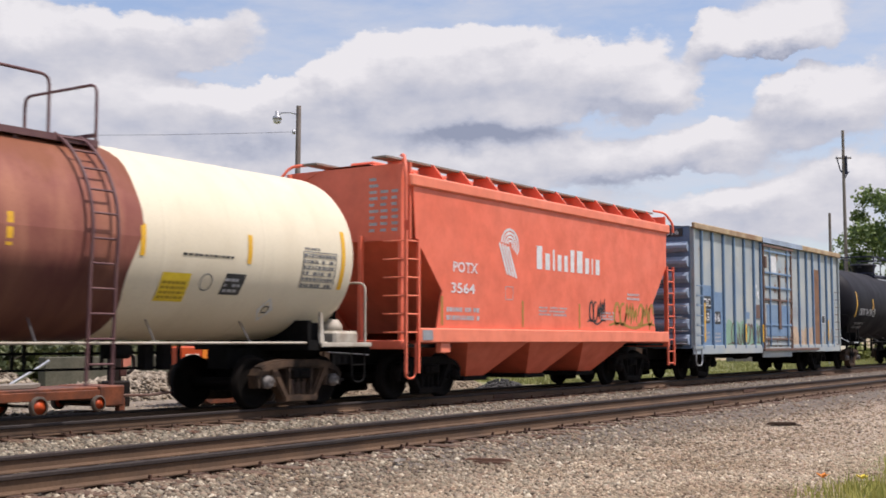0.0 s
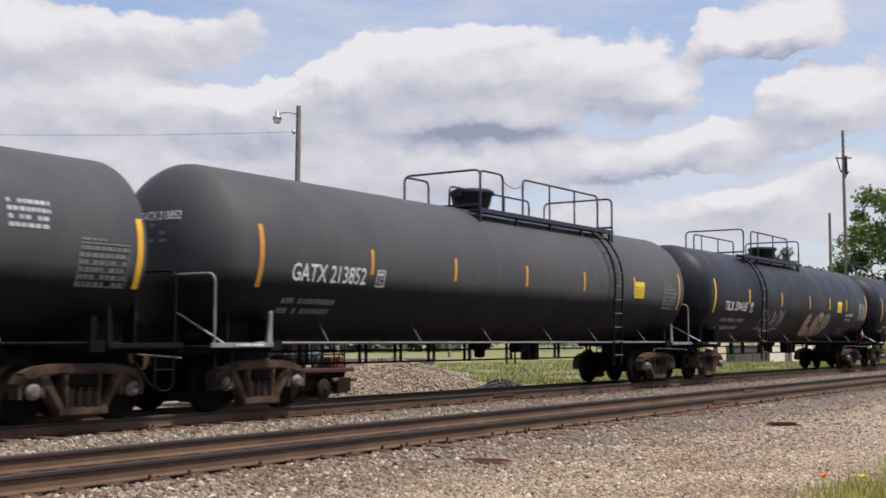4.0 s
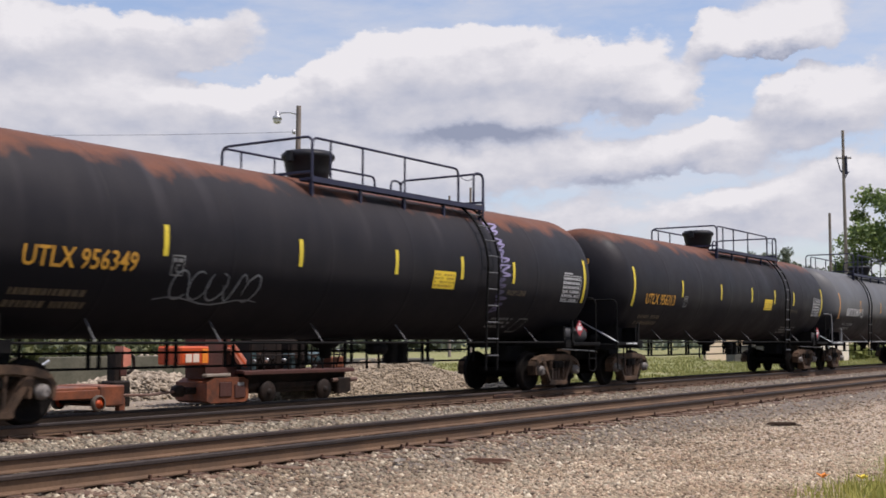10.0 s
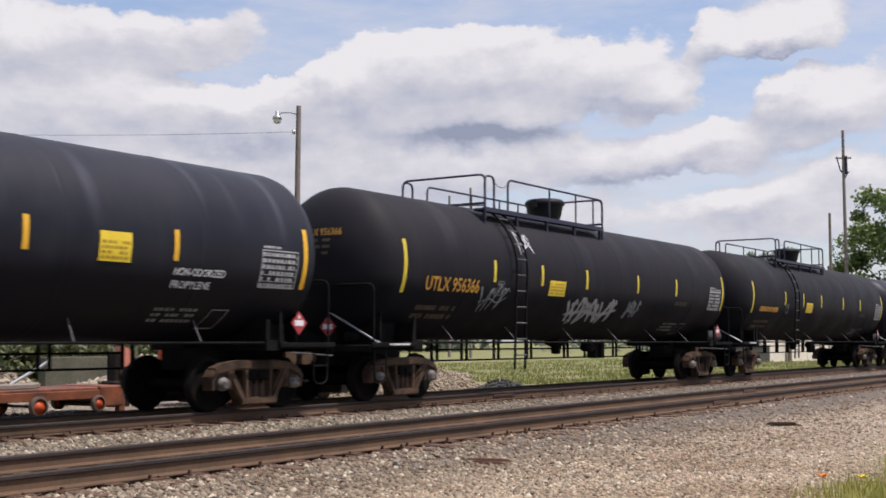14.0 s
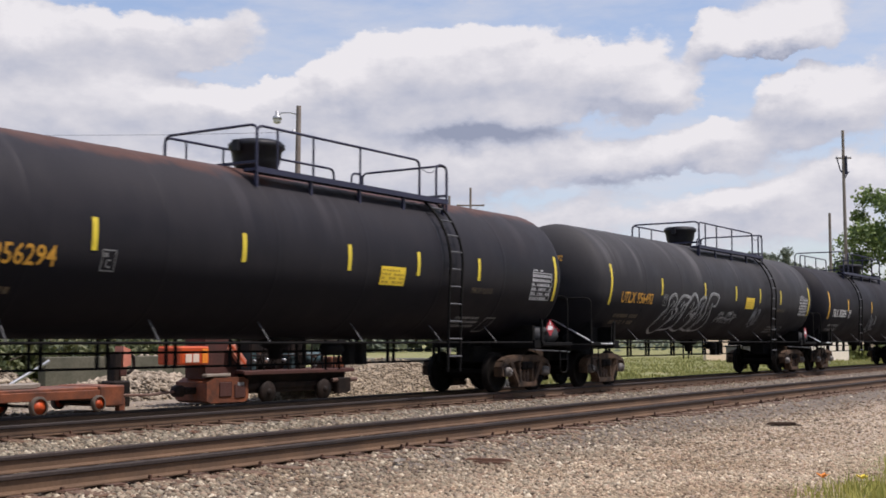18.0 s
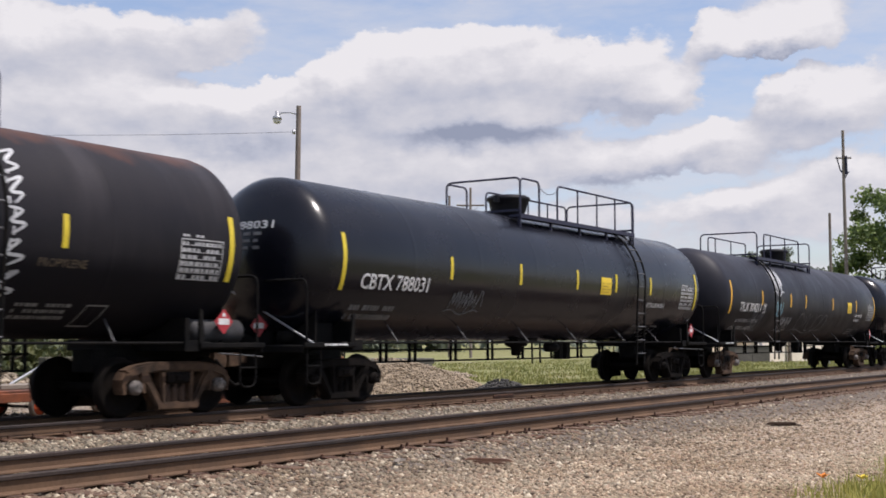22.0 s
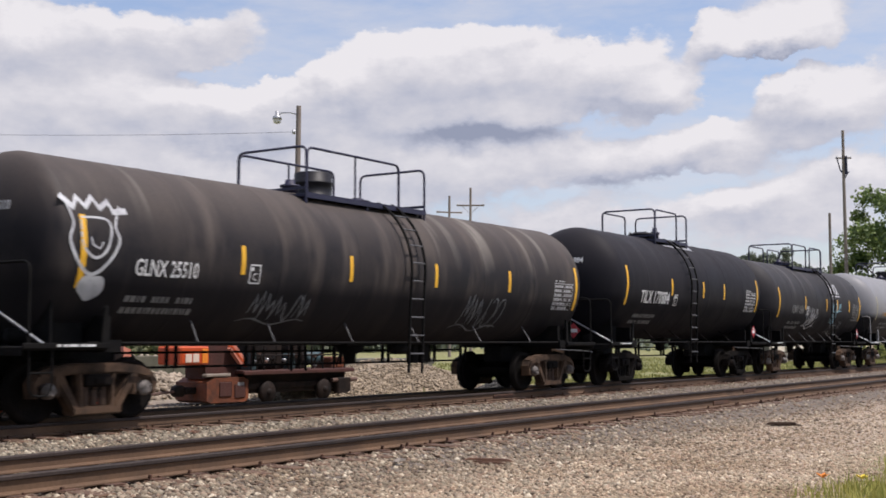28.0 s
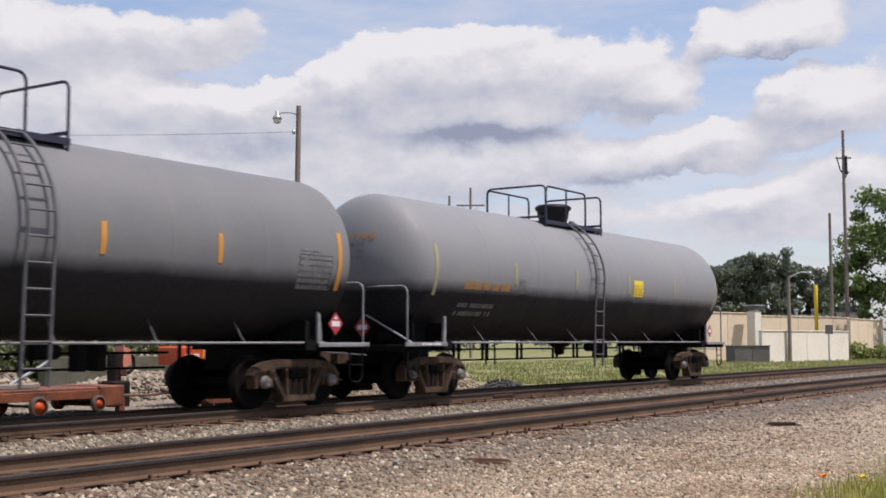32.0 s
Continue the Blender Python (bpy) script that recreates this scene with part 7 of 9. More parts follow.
    tagged(part("graffiti", scribble(sk, 1.35, 1.65, 0.9, 0.55, rng, 0.07, 4), M["ink"], car, "black sprayed tag"), kind="stuff")
    tagged(part("graffiti", scribble(sk, 2.75, 1.58, 2.5, 0.62, rng, 0.10, 7), M["spray_olive"], car, "olive yellow sprayed tag"), kind="stuff")
    for u in (-5.3, -2.0, 0.8, 5.0):
        part("faded_stripe", sk.patch(u, u + 0.07, 1.5, 2.1), M["spray_olive"], car)
    ek = Form()
    for k in range(9):
        for j in range(3):
            if k > 1 or j < 1:
                y0 = -0.55 - 0.28 * j
                ek.box(-6.352, -6.344, y0 - rng.uniform(0.12, 0.24), y0, 4.42 - 0.13 * k, 4.48 - 0.13 * k)
    tagged(part("end_stencil", ek, M["white_dim"], car), kind="stuff")
    return car


def box_car():
    """A fifty-foot boxcar with ribbed sides, a plug door and ribbed ends."""
    rng = random.Random(8)
    car = thing("box_car", "weathered pale blue boxcar with rusty plug door", "boxcar", "cars of the freight train")
    bs, bl, bd = M["blue_side"], M["blue"], M["blue_dark"]
    H = 7.82
    for y in (-1.50, 1.46):
        part("side_wall", (lambda y=y: Form().box(-H, H, y, y + 0.04, 0.98, 4.60)), bs, car, "pale blue weathered steel side", key=("side", y))
    part("floor_frame", Form().box(-H, H, -1.45, 1.45, 0.95, 1.10).box(-H + 1, H - 1, -0.3, 0.3, 0.60, 0.95), M["frame"], car)
    part("roof", Form().add([(-H - 0.05, -1.60, 4.62), (H + 0.05, -1.60, 4.62), (H + 0.05, 0, 4.80), (-H - 0.05, 0, 4.80), (-H - 0.05, 1.60, 4.62), (H + 0.05, 1.60, 4.62)], [(0, 1, 2, 3), (3, 2, 5, 4)]), M["galv"], car)
    for y in (-1.64, 1.54):
        part("roof_edge", (lambda y=y: Form().box(-H - 0.05, H + 0.05, y, y + 0.10, 4.58, 4.76, 0.02)), M["tan_rust"], car, "rusty tan roof edge", key=("edge", y))
    ribs = [-7.1, -6.2, -5.25, -4.3, -3.35, -2.4, -1.7, 1.6, 2.55, 3.5, 4.3, 5.2, 6.1, 6.9]
    for x in ribs:
        part("side_post", lambda: Form().box(-0.035, 0.035, -1.585, -1.50, 0.95, 4.58, 0.012), bl, car, "blue side post", at=(x, 0, 0), key="post")
    for x in (-H + 0.02, H - 0.10):
        part("corner_post", lambda: Form().box(0, 0.08, -1.59, -1.50, 0.90, 4.60, 0.01), bs, car, at=(x, 0, 0), key="corner")
    part("side_sill", Form().box(-H, -1.6, -1.56, -1.50, 0.78, 1.05, 0.01).box(1.5, H, -1.56, -1.50, 0.78, 1.05, 0.01).box(-1.6, 1.5, -1.56, -1.50, 0.62, 0.98, 0.01), bs, car)
    # lower body panels painted mid blue
    for x0, x1, z0, z1 in ((-6.15, -5.30, 1.0, 2.72), (-7.05, -6.25, 1.0, 2.9)):
        part("repaint_panel", Form().box(x0, x1, -1.508, -1.5, z0, z1), bl, car, "mid-blue repainted panel")
    # plug door
    door = part("plug_door", Form().box(-1.52, 1.38, -1.585, -1.50, 1.02, 4.48, 0.02), bs, car, "stained plug door with locking bars")
    part("door_lower_panel", Form().box(-1.3, 1.2, -1.60, -1.585, 1.35, 2.45, 0.01), bl, door)
    part("door_patch", Form().box(-0.75, -0.2, -1.60, -1.585, 3.45, 4.15, 0.01), M["white"], door, "white repaint patch")
    for x in (-1.0, 0.9):
        part("locking_bar", lambda: Form().tube([(0, -1.63, 1.0), (0, -1.63, 4.5)], 0.03, 6), bl, door, at=(x, 0, 0), key="lock")
    for z in (1.25, 1.75, 2.62, 3.05, 3.55, 4.3):
        part("door_rail", lambda: Form().box(-1.5, 1.36, -1.63, -1.585, -0.035, 0.035, 0.01), M["steel_rust"] if z in (1.25, 2.62) else bl, door, at=(0, 0, z), key="drail%d" % (z in (1.25, 2.62)))
    part("door_gear", Form().box(-0.12, 0.12, -1.66, -1.6, 1.6, 2.6, 0.02).box(-0.05, 0.05, -1.66, -1.6, 2.6, 3.5, 0.01), M["steel_rust"], door, "rusty door gear")
    part("door_stop", Form().box(-1.6, -1.42, -1.68, -1.58, 3.7, 4.1, 0.02), M["steel_rust"], door, "rusty door stop")
    for x in (-1.62, 1.42):
        part("door_post", lambda: Form().box(0, 0.1, -1.62, -1.50, 0.9, 4.55, 0.01), M["steel_rust"], car, at=(x, 0, 0), key="dpost")
    part("door_track", Form().box(-1.7, 4.6, -1.66, -1.58, 0.84, 0.93, 0.01).box(-1.7, 1.6, -1.66, -1.58, 4.44, 4.52, 0.01), M["steel_rust"], car)
    part("roof_edge_cover", Form().box(-1.75, 2.7, -1.66, -1.642, 4.57, 4.75, 0.005), M["blue_rib"], car, "blue cover strip over the door track")
    part("rusty_grille", Form().box(-2.33, -1.80, -1.53, -1.50, 1.95, 2.42, 0.01), M["steel_rust"], car, "dark rusty vent panel")
    part("repaint_panel", Form().box(-3.22, -2.80, -1.508, -1.50, 1.92, 2.15), bl, car, "small mid-blue repainted panel")
    part("pale_patch", Form().box(-2.25, -1.85, -1.508, -1.50, 1.30, 1.48), M["white_dim"], car, "pale worn patch")
    dk = Skin(0, 0.0, flat=-1.5)
    for mt, n in (("brown", 26), ("rust_ink", 24), ("tan_rust", 9)):
        f = Form()
        for k in range(n):   # rust breaking out along the door rails, posts and track
            if k % 3:
                u, z = rng.choice((-1.45, -1.0, 0.0, 0.9, 1.3)) + rng.uniform(-0.12, 0.12), rng.uniform(1.05, 4.3)
            else:
                u, z = rng.uniform(-1.45, 1.3), rng.choice((1.25, 1.75, 2.62, 3.05, 3.55)) + rng.uniform(-0.12, 0.05)
            w = rng.uniform(0.015, 0.05)
            dk.blob(f, u, z, w, rng.uniform(0.06, 0.24), rng, rng.uniform(-0.1, 0.1), 0.089 + 0.0003 * k)
            dk.blob(f, u + rng.uniform(-0.08, 0.08), z + rng.uniform(-0.02, 0.10), w * 2.2, rng.uniform(0.02, 0.06), rng, 0.3, 0.0892 + 0.0003 * k)
        tagged(part("rust_patch", f, M[mt], door, "rust breaking through the door paint"), kind="stuff")
    f = Form()
    for u, z, r in ((-2.12, 3.05, 0.07), (-1.98, 2.80, 0.09), (-1.90, 2.68, 0.06), (-1.66, 2.95, 0.07)):
        dk.blob(f, u, z, r * 1.2, r, rng, 0.4, 0.012)
    tagged(part("paint_flake", f, M["white"], car, "white flaked paint spots"), kind="stuff")
    tagged(part("graffiti", scribble(Skin(0, 0.012, flat=-1.5), 1.75, 2.05, 1.3, 0.42, rng, 0.04, 6), M["white_dim"], car, "thin white sprayed tag"), kind="stuff")
    part("brown_panel", Form().box(4.36, 5.12, -1.53, -1.50, 1.05, 3.95, 0.01), M["brown"], car, "rust-brown bare panel")
    for x0, x1, z0, z1, m in ((1.7, 4.2, 1.05, 1.65, "tan_rust"), (-1.6, -1.3, 1.2, 3.8, "tan_rust"), (1.2, 1.7, 1.1, 3.6, "brown"), (-0.5, 0.5, 1.0, 2.2, "brown"), (5.4, 6.9, 1.1, 1.6, "tan_rust")):
        f = Form()
        sk = Skin(0, 0.010, flat=-1.5)
        for k in range(12 if x1 - x0 > 1.2 else 26):
            x, top = x0 + (x1 - x0) * rng.random(), z0 + (z1 - z0) * rng.uniform(0.2, 1.3)
            sk.stroke(f, [(x + rng.uniform(-0.015, 0.015), z0 - 0.05 + (top - z0) * j / 6) for j in range(7)], rng.uniform(0.02, 0.07), 0.0005 * k)
        tagged(part("rust_stain" if m == "tan_rust" else "graffiti", f, M[m], car), kind="stuff")
    sk = Skin(0, 0.006, flat=-1.5)
    for x0, x1, top, mt in ((-5.2, -1.75, 1.75, "mint"), (1.65, 4.2, 1.62, "peach")):
        f = Form()
        for k in range(9):
            u = x0 + (x1 - x0) * (k + 0.5) / 9
            filled(sk, f, [(u - 0.28, 0.99), (u + 0.28, 0.99), (u + 0.30, top + rng.uniform(-0.25, 0.1)), (u - 0.25, top + rng.uniform(-0.25, 0.12))], 0.0004 * k)
        tagged(part("graffiti_fill", f, M[mt], car, "faded sprayed colour along the bottom"), kind="stuff")
    sk = Skin(0, 0.016, flat=-1.5)
    tagged(part("graffiti", scribble(sk, -4.6, 1.05, 2.8, 0.75, rng, 0.06, 8), M["rust_ink"], car, "rust-brown sprayed tag"), kind="stuff")
    for body, u, z, h, w in (("CIC", -6.98, 2.24, 0.26, 0.60), ("63", -6.92, 1.80, 0.26, 0.42), ("16", -5.98, 1.78, 0.26, 0.40)):
        part("number_panel", Form().box(u - 0.08, u + w + 0.08, -1.512, -1.503, z - 0.07, z + h + 0.07), M["ink"], car, "black number panel")
        part("car_number", sk.text(body, u, z, h, w), M["white"], car, "white number")
    part("data_panel", sk.patch(5.45, 5.85, 1.85, 2.2), M["ink"], car)
    tagged(part("data_stencil", outline(Skin(0, 0.02, flat=-1.5), 5.45, 5.85, 1.85, 2.2, 0.03), M["white"], car), kind="stuff")
    tagged(part("data_stencil", bars(sk, -6.9, 1.25, 0.5, 0.3, 2, rng), M["white_dim"], car), kind="stuff")
    tagged(part("data_stencil", bars(sk, -6.0, 1.15, 0.6, 0.35, 3, rng), M["white_dim"], car), kind="stuff")
    for u, z0, z1 in ((-7.08, 1.15, 2.35), (-3.45, 1.15, 1.75), (-1.75, 1.15, 1.75), (6.05, 1.2, 2.0)):
        part("reflective_stripe", Form().box(u, u + 0.10, -1.60, -1.59, z0, z1), M["yellow"], car)
    for m in (-1, 1):
        t = pose(0, 0, 0, 0, 0, 0 if m < 0 else 180)
        part("end_wall", Form().box(-H - 0.02, -H, -1.46, 1.46, 0.95, 4.66), bd, car, at=t)
        for k in range(7):
            z = 1.15 + 0.47 * k
            part("end_rib", lambda: Form().prism([(-H - 0.10, -0.06), (-H - 0.17, 0.02), (-H - 0.17, 0.10), (-H - 0.10, 0.19), (-H - 0.02, 0.23), (-H - 0.02, -0.10)], -1.42, 1.42), M["blue_rib"], car, "blue pressed end rib", at=t @ Matrix.Translation((0, 0, z)), key="rib")
        if m < 0:
            for k in range(7):
                part("side_rung", lambda: Form().tube([(0, -1.62, 0), (0.48, -1.62, 0)], 0.017, 6), bl, car, at=(-H + 0.10, 0, 1.05 + 0.30 * k), key="srung")
        if m > 0:
            for k in range(8):
                part("side_rung", lambda: Form().tube([(0, -1.56, 0), (0.42, -1.56, 0)], 0.014, 6), M["steel_rust"], car, at=(H - 0.62, 0, 1.05 + 0.30 * k), key="srung_end")
        for k in range(5):
            part("end_rung", lambda: Form().tube([(-H - 0.24, -1.40, 0), (-H - 0.24, -0.9, 0)], 0.017, 6).tube([(-H - 0.24, -1.40, 0), (-H - 0.1, -1.40, 0)], 0.012, 5), M["galv"], car, at=t @ Matrix.Translation((0, 0, 1.1 + 0.38 * k)), key="erung")
        part("cross_rail", rail_run([(-H - 0.30, -1.3, 1.9), (-H - 0.32, 0, 1.9), (-H - 0.30, 1.3, 1.9)], 0.018), M["galv"], car, at=t)
        part("end_floor", Form().box(-H - 0.45, -H, -1.2, 1.2, 1.02, 1.06), M["frame"], car, at=t)
        part("step", rail_run([(-H + 0.08, -1.58, 0.95), (-H + 0.08, -1.58, 0.45), (-H + 0.55, -1.58, 0.45), (-H + 0.55, -1.58, 0.95)], 0.02), M["galv"], car, at=t)
        coupler(car, m * (H + 0.45), m)
        part("draft_sill", Form().box(-H - 0.5, -H + 2.5, -0.24, 0.24, 0.62, 0.96, 0.02), M["frame"], car, at=t)
        truck(car, m * (H - 1.75), False)
    part("number_board", Form().box(-H - 0.05, -H - 0.03, -1.25, 0.15, 4.36, 4.60), M["ink"], car, "black number board on the end")
    pts, fcs = letters("CIC  6316", 0.16, 1.15)
    part("end_number", Form().add([(-H - 0.056, 0.02 - x, 4.40 + y) for x, y in pts], fcs), M["white"], car)
    part("brake_gear", Form().tube([(-5.5, 0.5, 0.75), (5.0, 0.5, 0.75)], 0.03, 6).lathe([(-0.4, 0), (-0.4, 0.2), (0.5, 0.2), (0.5, 0)], 14, (-1.0, -0.5, 0.75), "x").box(0.8, 2.2, -0.9, -0.4, 0.55, 0.9, 0.03), M["frame"], car)
    return car


# ---- the train ----
def travelled(t):
    """How far the train has gone, in metres; it slows very slightly."""
    return 18.3165 * t - 0.0072263 * t * t


TRAIN = []
for i, (lead, trail, style, extra) in enumerate(CARS):
    spec = dict(style, **extra)
    if "deck" in extra:   # shorter walkways are narrower
        spec["wide"] = 0.86
    spec["half"], spec["seed"] = (trail - lead) / 2, 100 + i
    TRAIN.append((tank_car(spec), (lead + trail) / 2))
TRAIN.append((hopper_car(), 25.45))
TRAIN.append((box_car(), 41.65))


# ---- ground ----
GROUND_PROFILE = [(-2500, -0.16), (-40, -0.16), (3, -0.16), (6.2, -0.13), (7.9, -0.09), (8.40, -0.020), (8.86, -0.004), (9.02, -0.040), (11.3, -0.040), (12.2, -0.060), (13.5, -0.030), (14.06, -0.006), (14.22, -0.040), (16.7, -0.040),
                  (17.6, -0.14), (19, -0.17), (30, -0.17), (60, -0.17), (120, -0.2), (400, -0.3), (3000, -1.0)]


def ground_height(y):
    for (a, za), (b, zb) in zip(GROUND_PROFILE, GROUND_PROFILE[1:]):
        if a <= y <= b:
            return za + (zb - za) * (y - a) / (b - a)
    return -0.2


def build_ground():
    xs = [-2500, -200, -40] + [-20 + 2 * i for i in range(60)] + [110, 160, 300, 800, 3000]
    ys = sorted(set([y for y, _ in GROUND_PROFILE] + [3 + 0.5 * i for i in range(60)]))
    v, f = [], []
    for x in xs:
        for y in ys:
            z = ground_height(y)
            if abs(x) < 120 and 17.5 < y < 40:
                z += 0.05 * (noise.noise(Vector((x * 0.35, y * 0.6, 0))))
            v.append((x, y, z))
    n = len(ys)
    for i in range(len(xs) - 1):
        for j in range(n - 1):
            f.append((i * n + j, (i + 1) * n + j, (i + 1) * n + j + 1, i * n + j + 1))
    fm = Form().add(v, f, True)
    whole("ground", fm, M["ground"], "grey gravel, pale dirt and grass beside the tracks", "ground", kind="structure")


build_ground()


def scatter(name, label, places, sizes, mat, seed, flat=0.6, category="gravel"):
    """Loose stones as one object: each a rough eight-sided lump."""
    r = np.random.default_rng(seed)
    n = len(places)
    base = np.array([(1, 0, 0), (-1, 0, 0), (0, 1, 0), (0, -1, 0), (0, 0, 1), (0, 0, -1)], float)
    v = base[None] * (0.65 + 0.6 * r.random((n, 6, 1))) + 0.22 * (r.random((n, 6, 3)) - 0.5)
    v[:, :, 2] *= flat
    a = r.random(n) * 6.283
    c, s = np.cos(a)[:, None], np.sin(a)[:, None]
    tilt = (r.random((n, 1)) - 0.5) * 1.2
    x, y, z = v[:, :, 0], v[:, :, 1], v[:, :, 2]
    z2 = z + x * tilt * flat
    out = np.stack([c * x - s * y, s * x + c * y, z2], 2) * sizes[:, None, None] + places[:, None, :]
    tri = np.array([(0, 2, 4), (2, 1, 4), (1, 3, 4), (3, 0, 4), (2, 0, 5), (1, 2, 5), (3, 1, 5), (0, 3, 5)])
    faces = (tri[None] + 6 * np.arange(n)[:, None, None]).reshape(-1)
    me = bpy.data.meshes.new(name)
    me.vertices.add(n * 6)
    me.vertices.foreach_set("co", out.astype(np.float32).reshape(-1))
    me.loops.add(len(faces))
    me.loops.foreach_set("vertex_index", faces.astype(np.int32))
    k = len(faces) // 3
    me.polygons.add(k)
    me.polygons.foreach_set("loop_start", (3 * np.arange(k)).astype(np.int32))
    me.materials.append(mat)
    me.update()
    me.validate()
    return whole(name, me, mat, label, category, kind="stuff")


def strewn(n, x0, x1, y0, y1, seed, lift=0.0, thin=1.6):
    """Random places on the ground, thinning out along the track."""
    r = np.random.default_rng(seed)
    x = x0 + (x1 - x0) * r.random(n) ** thin
    y = y0 + (y1 - y0) * r.random(n)
    z = np.array([ground_height(v) for v in y]) + lift
    return np.stack([x, y, z], 1), r


def fanned(n, near, far, y0, y1, seed, lift=0.0):
    """Places in the wedge of ground before the camera, thinning out with distance."""
    r = np.random.default_rng(seed)
    m = n * 3
    q = 1.0 / (1.0 / near + (1.0 / far - 1.0 / near) * r.random(m))
    a = np.radians(11.5 + 46.0 * r.random(m))
    x, y = q * np.cos(a), q * np.sin(a)
    ok = (y > y0 + 0.15 * r.normal(size=m)) & (y < y1 + 0.15 * r.normal(size=m))
    x, y = x[ok][:n], y[ok][:n]
    z = np.array([ground_height(v) for v in y]) + lift
    return np.stack([x, y, z], 1), r


P, R_ = fanned(26000, 10.5, 90, 6.9, 8.78, 1)
scatter("near_gravel", "coarse mixed gravel beside the near track", P, 0.018 + 0.040 * R_.random(len(P)) ** 1.6, M["stone"], 11)
P, R_ = fanned(2600, 10.5, 60, 8.78, 9.02, 8)
scatter("near_gravel", "thin gravel over the tie ends of the near track", P, 0.014 + 0.026 * R_.random(len(P)) ** 1.6, M["stone"], 18)
P, R_ = fanned(66000, 10.5, 85, 2.2, 7.3, 2)
scatter("fine_gravel", "trodden fine tan gravel in front of the tracks", P, 0.009 + 0.030 * R_.random(len(P)) ** 2.2, M["gravel_stone"], 12)
P, R_ = fanned(5200, 10.5, 34, 5.2, 7.6, 9)
scatter("loose_stones", "larger loose stones strewn over the fine gravel", P, 0.022 + 0.038 * R_.random(len(P)) ** 2.0, M["stone"], 19)
P, R_ = fanned(24000, 12.5, 90, 10.62, 13.9, 3)
scatter("track_ballast", "grey ballast stones between the two tracks", P, 0.026 + 0.036 * R_.random(len(P)), M["grey_ballast"], 13)
P, R_ = fanned(900, 13, 70, 13.9, 14.30, 10)
scatter("track_ballast", "thin ballast over the tie ends of the train's track", P, 0.022 + 0.026 * R_.random(len(P)), M["stone"], 20)
P, R_ = strewn(9000, 13.0, 36.0, 18.0, 26.0, 61, 0.0, 1.0)
scatter("yard_gravel", "scattered tan stones round the parked machines", P, 0.02 + 0.06 * R_.random(len(P)) ** 2.5, M["grey_ballast"], 62)
P, R_ = fanned(1500, 11, 50, 8.25, 8.95, 6, 0.012)
scatter("wood_chips", "brown splinters of tie wood along the near rail", P, 0.02 + 0.05 * R_.random(len(P)) ** 2, M["tie"], 16, 0.22, "wood litter")
P, R_ = fanned(900, 14, 60, 13.3, 14.2, 7, 0.012)
scatter("wood_chips", "brown splinters of tie wood beside the train's track", P, 0.02 + 0.05 * R_.random(len(P)) ** 2, M["tie"], 17, 0.22, "wood litter")
P, R_ = fanned(6000, 11, 60, 9.1, 10.6, 4)
scatter("crib_ballast", "ballast stones between the near rails", P, 0.02 + 0.028 * R_.random(len(P)), M["stone"], 14)
P, R_ = fanned(9000, 15, 80, 14.4, 17.4, 5)
scatter("far_ballast", "ballast stones round the train's track", P, 0.02 + 0.03 * R_.random(len(P)), M["stone"], 15)


# ---- tracks ----
def rail_profile(y, m):
    """Cross-section points of a rail; m = -1 faces the camera."""
    return [(-0.075, 0.0), (-0.075, 0.012), (-0.012, 0.032), (-0.009, 0.125), (-0.036, 0.137), (-0.037, 0.165), (-0.028, 0.176)], [(0.028, 0.176), (0.037, 0.165), (0.036, 0.137), (0.009, 0.125), (0.012, 0.032), (0.075, 0.012), (0.075, 0.0)]


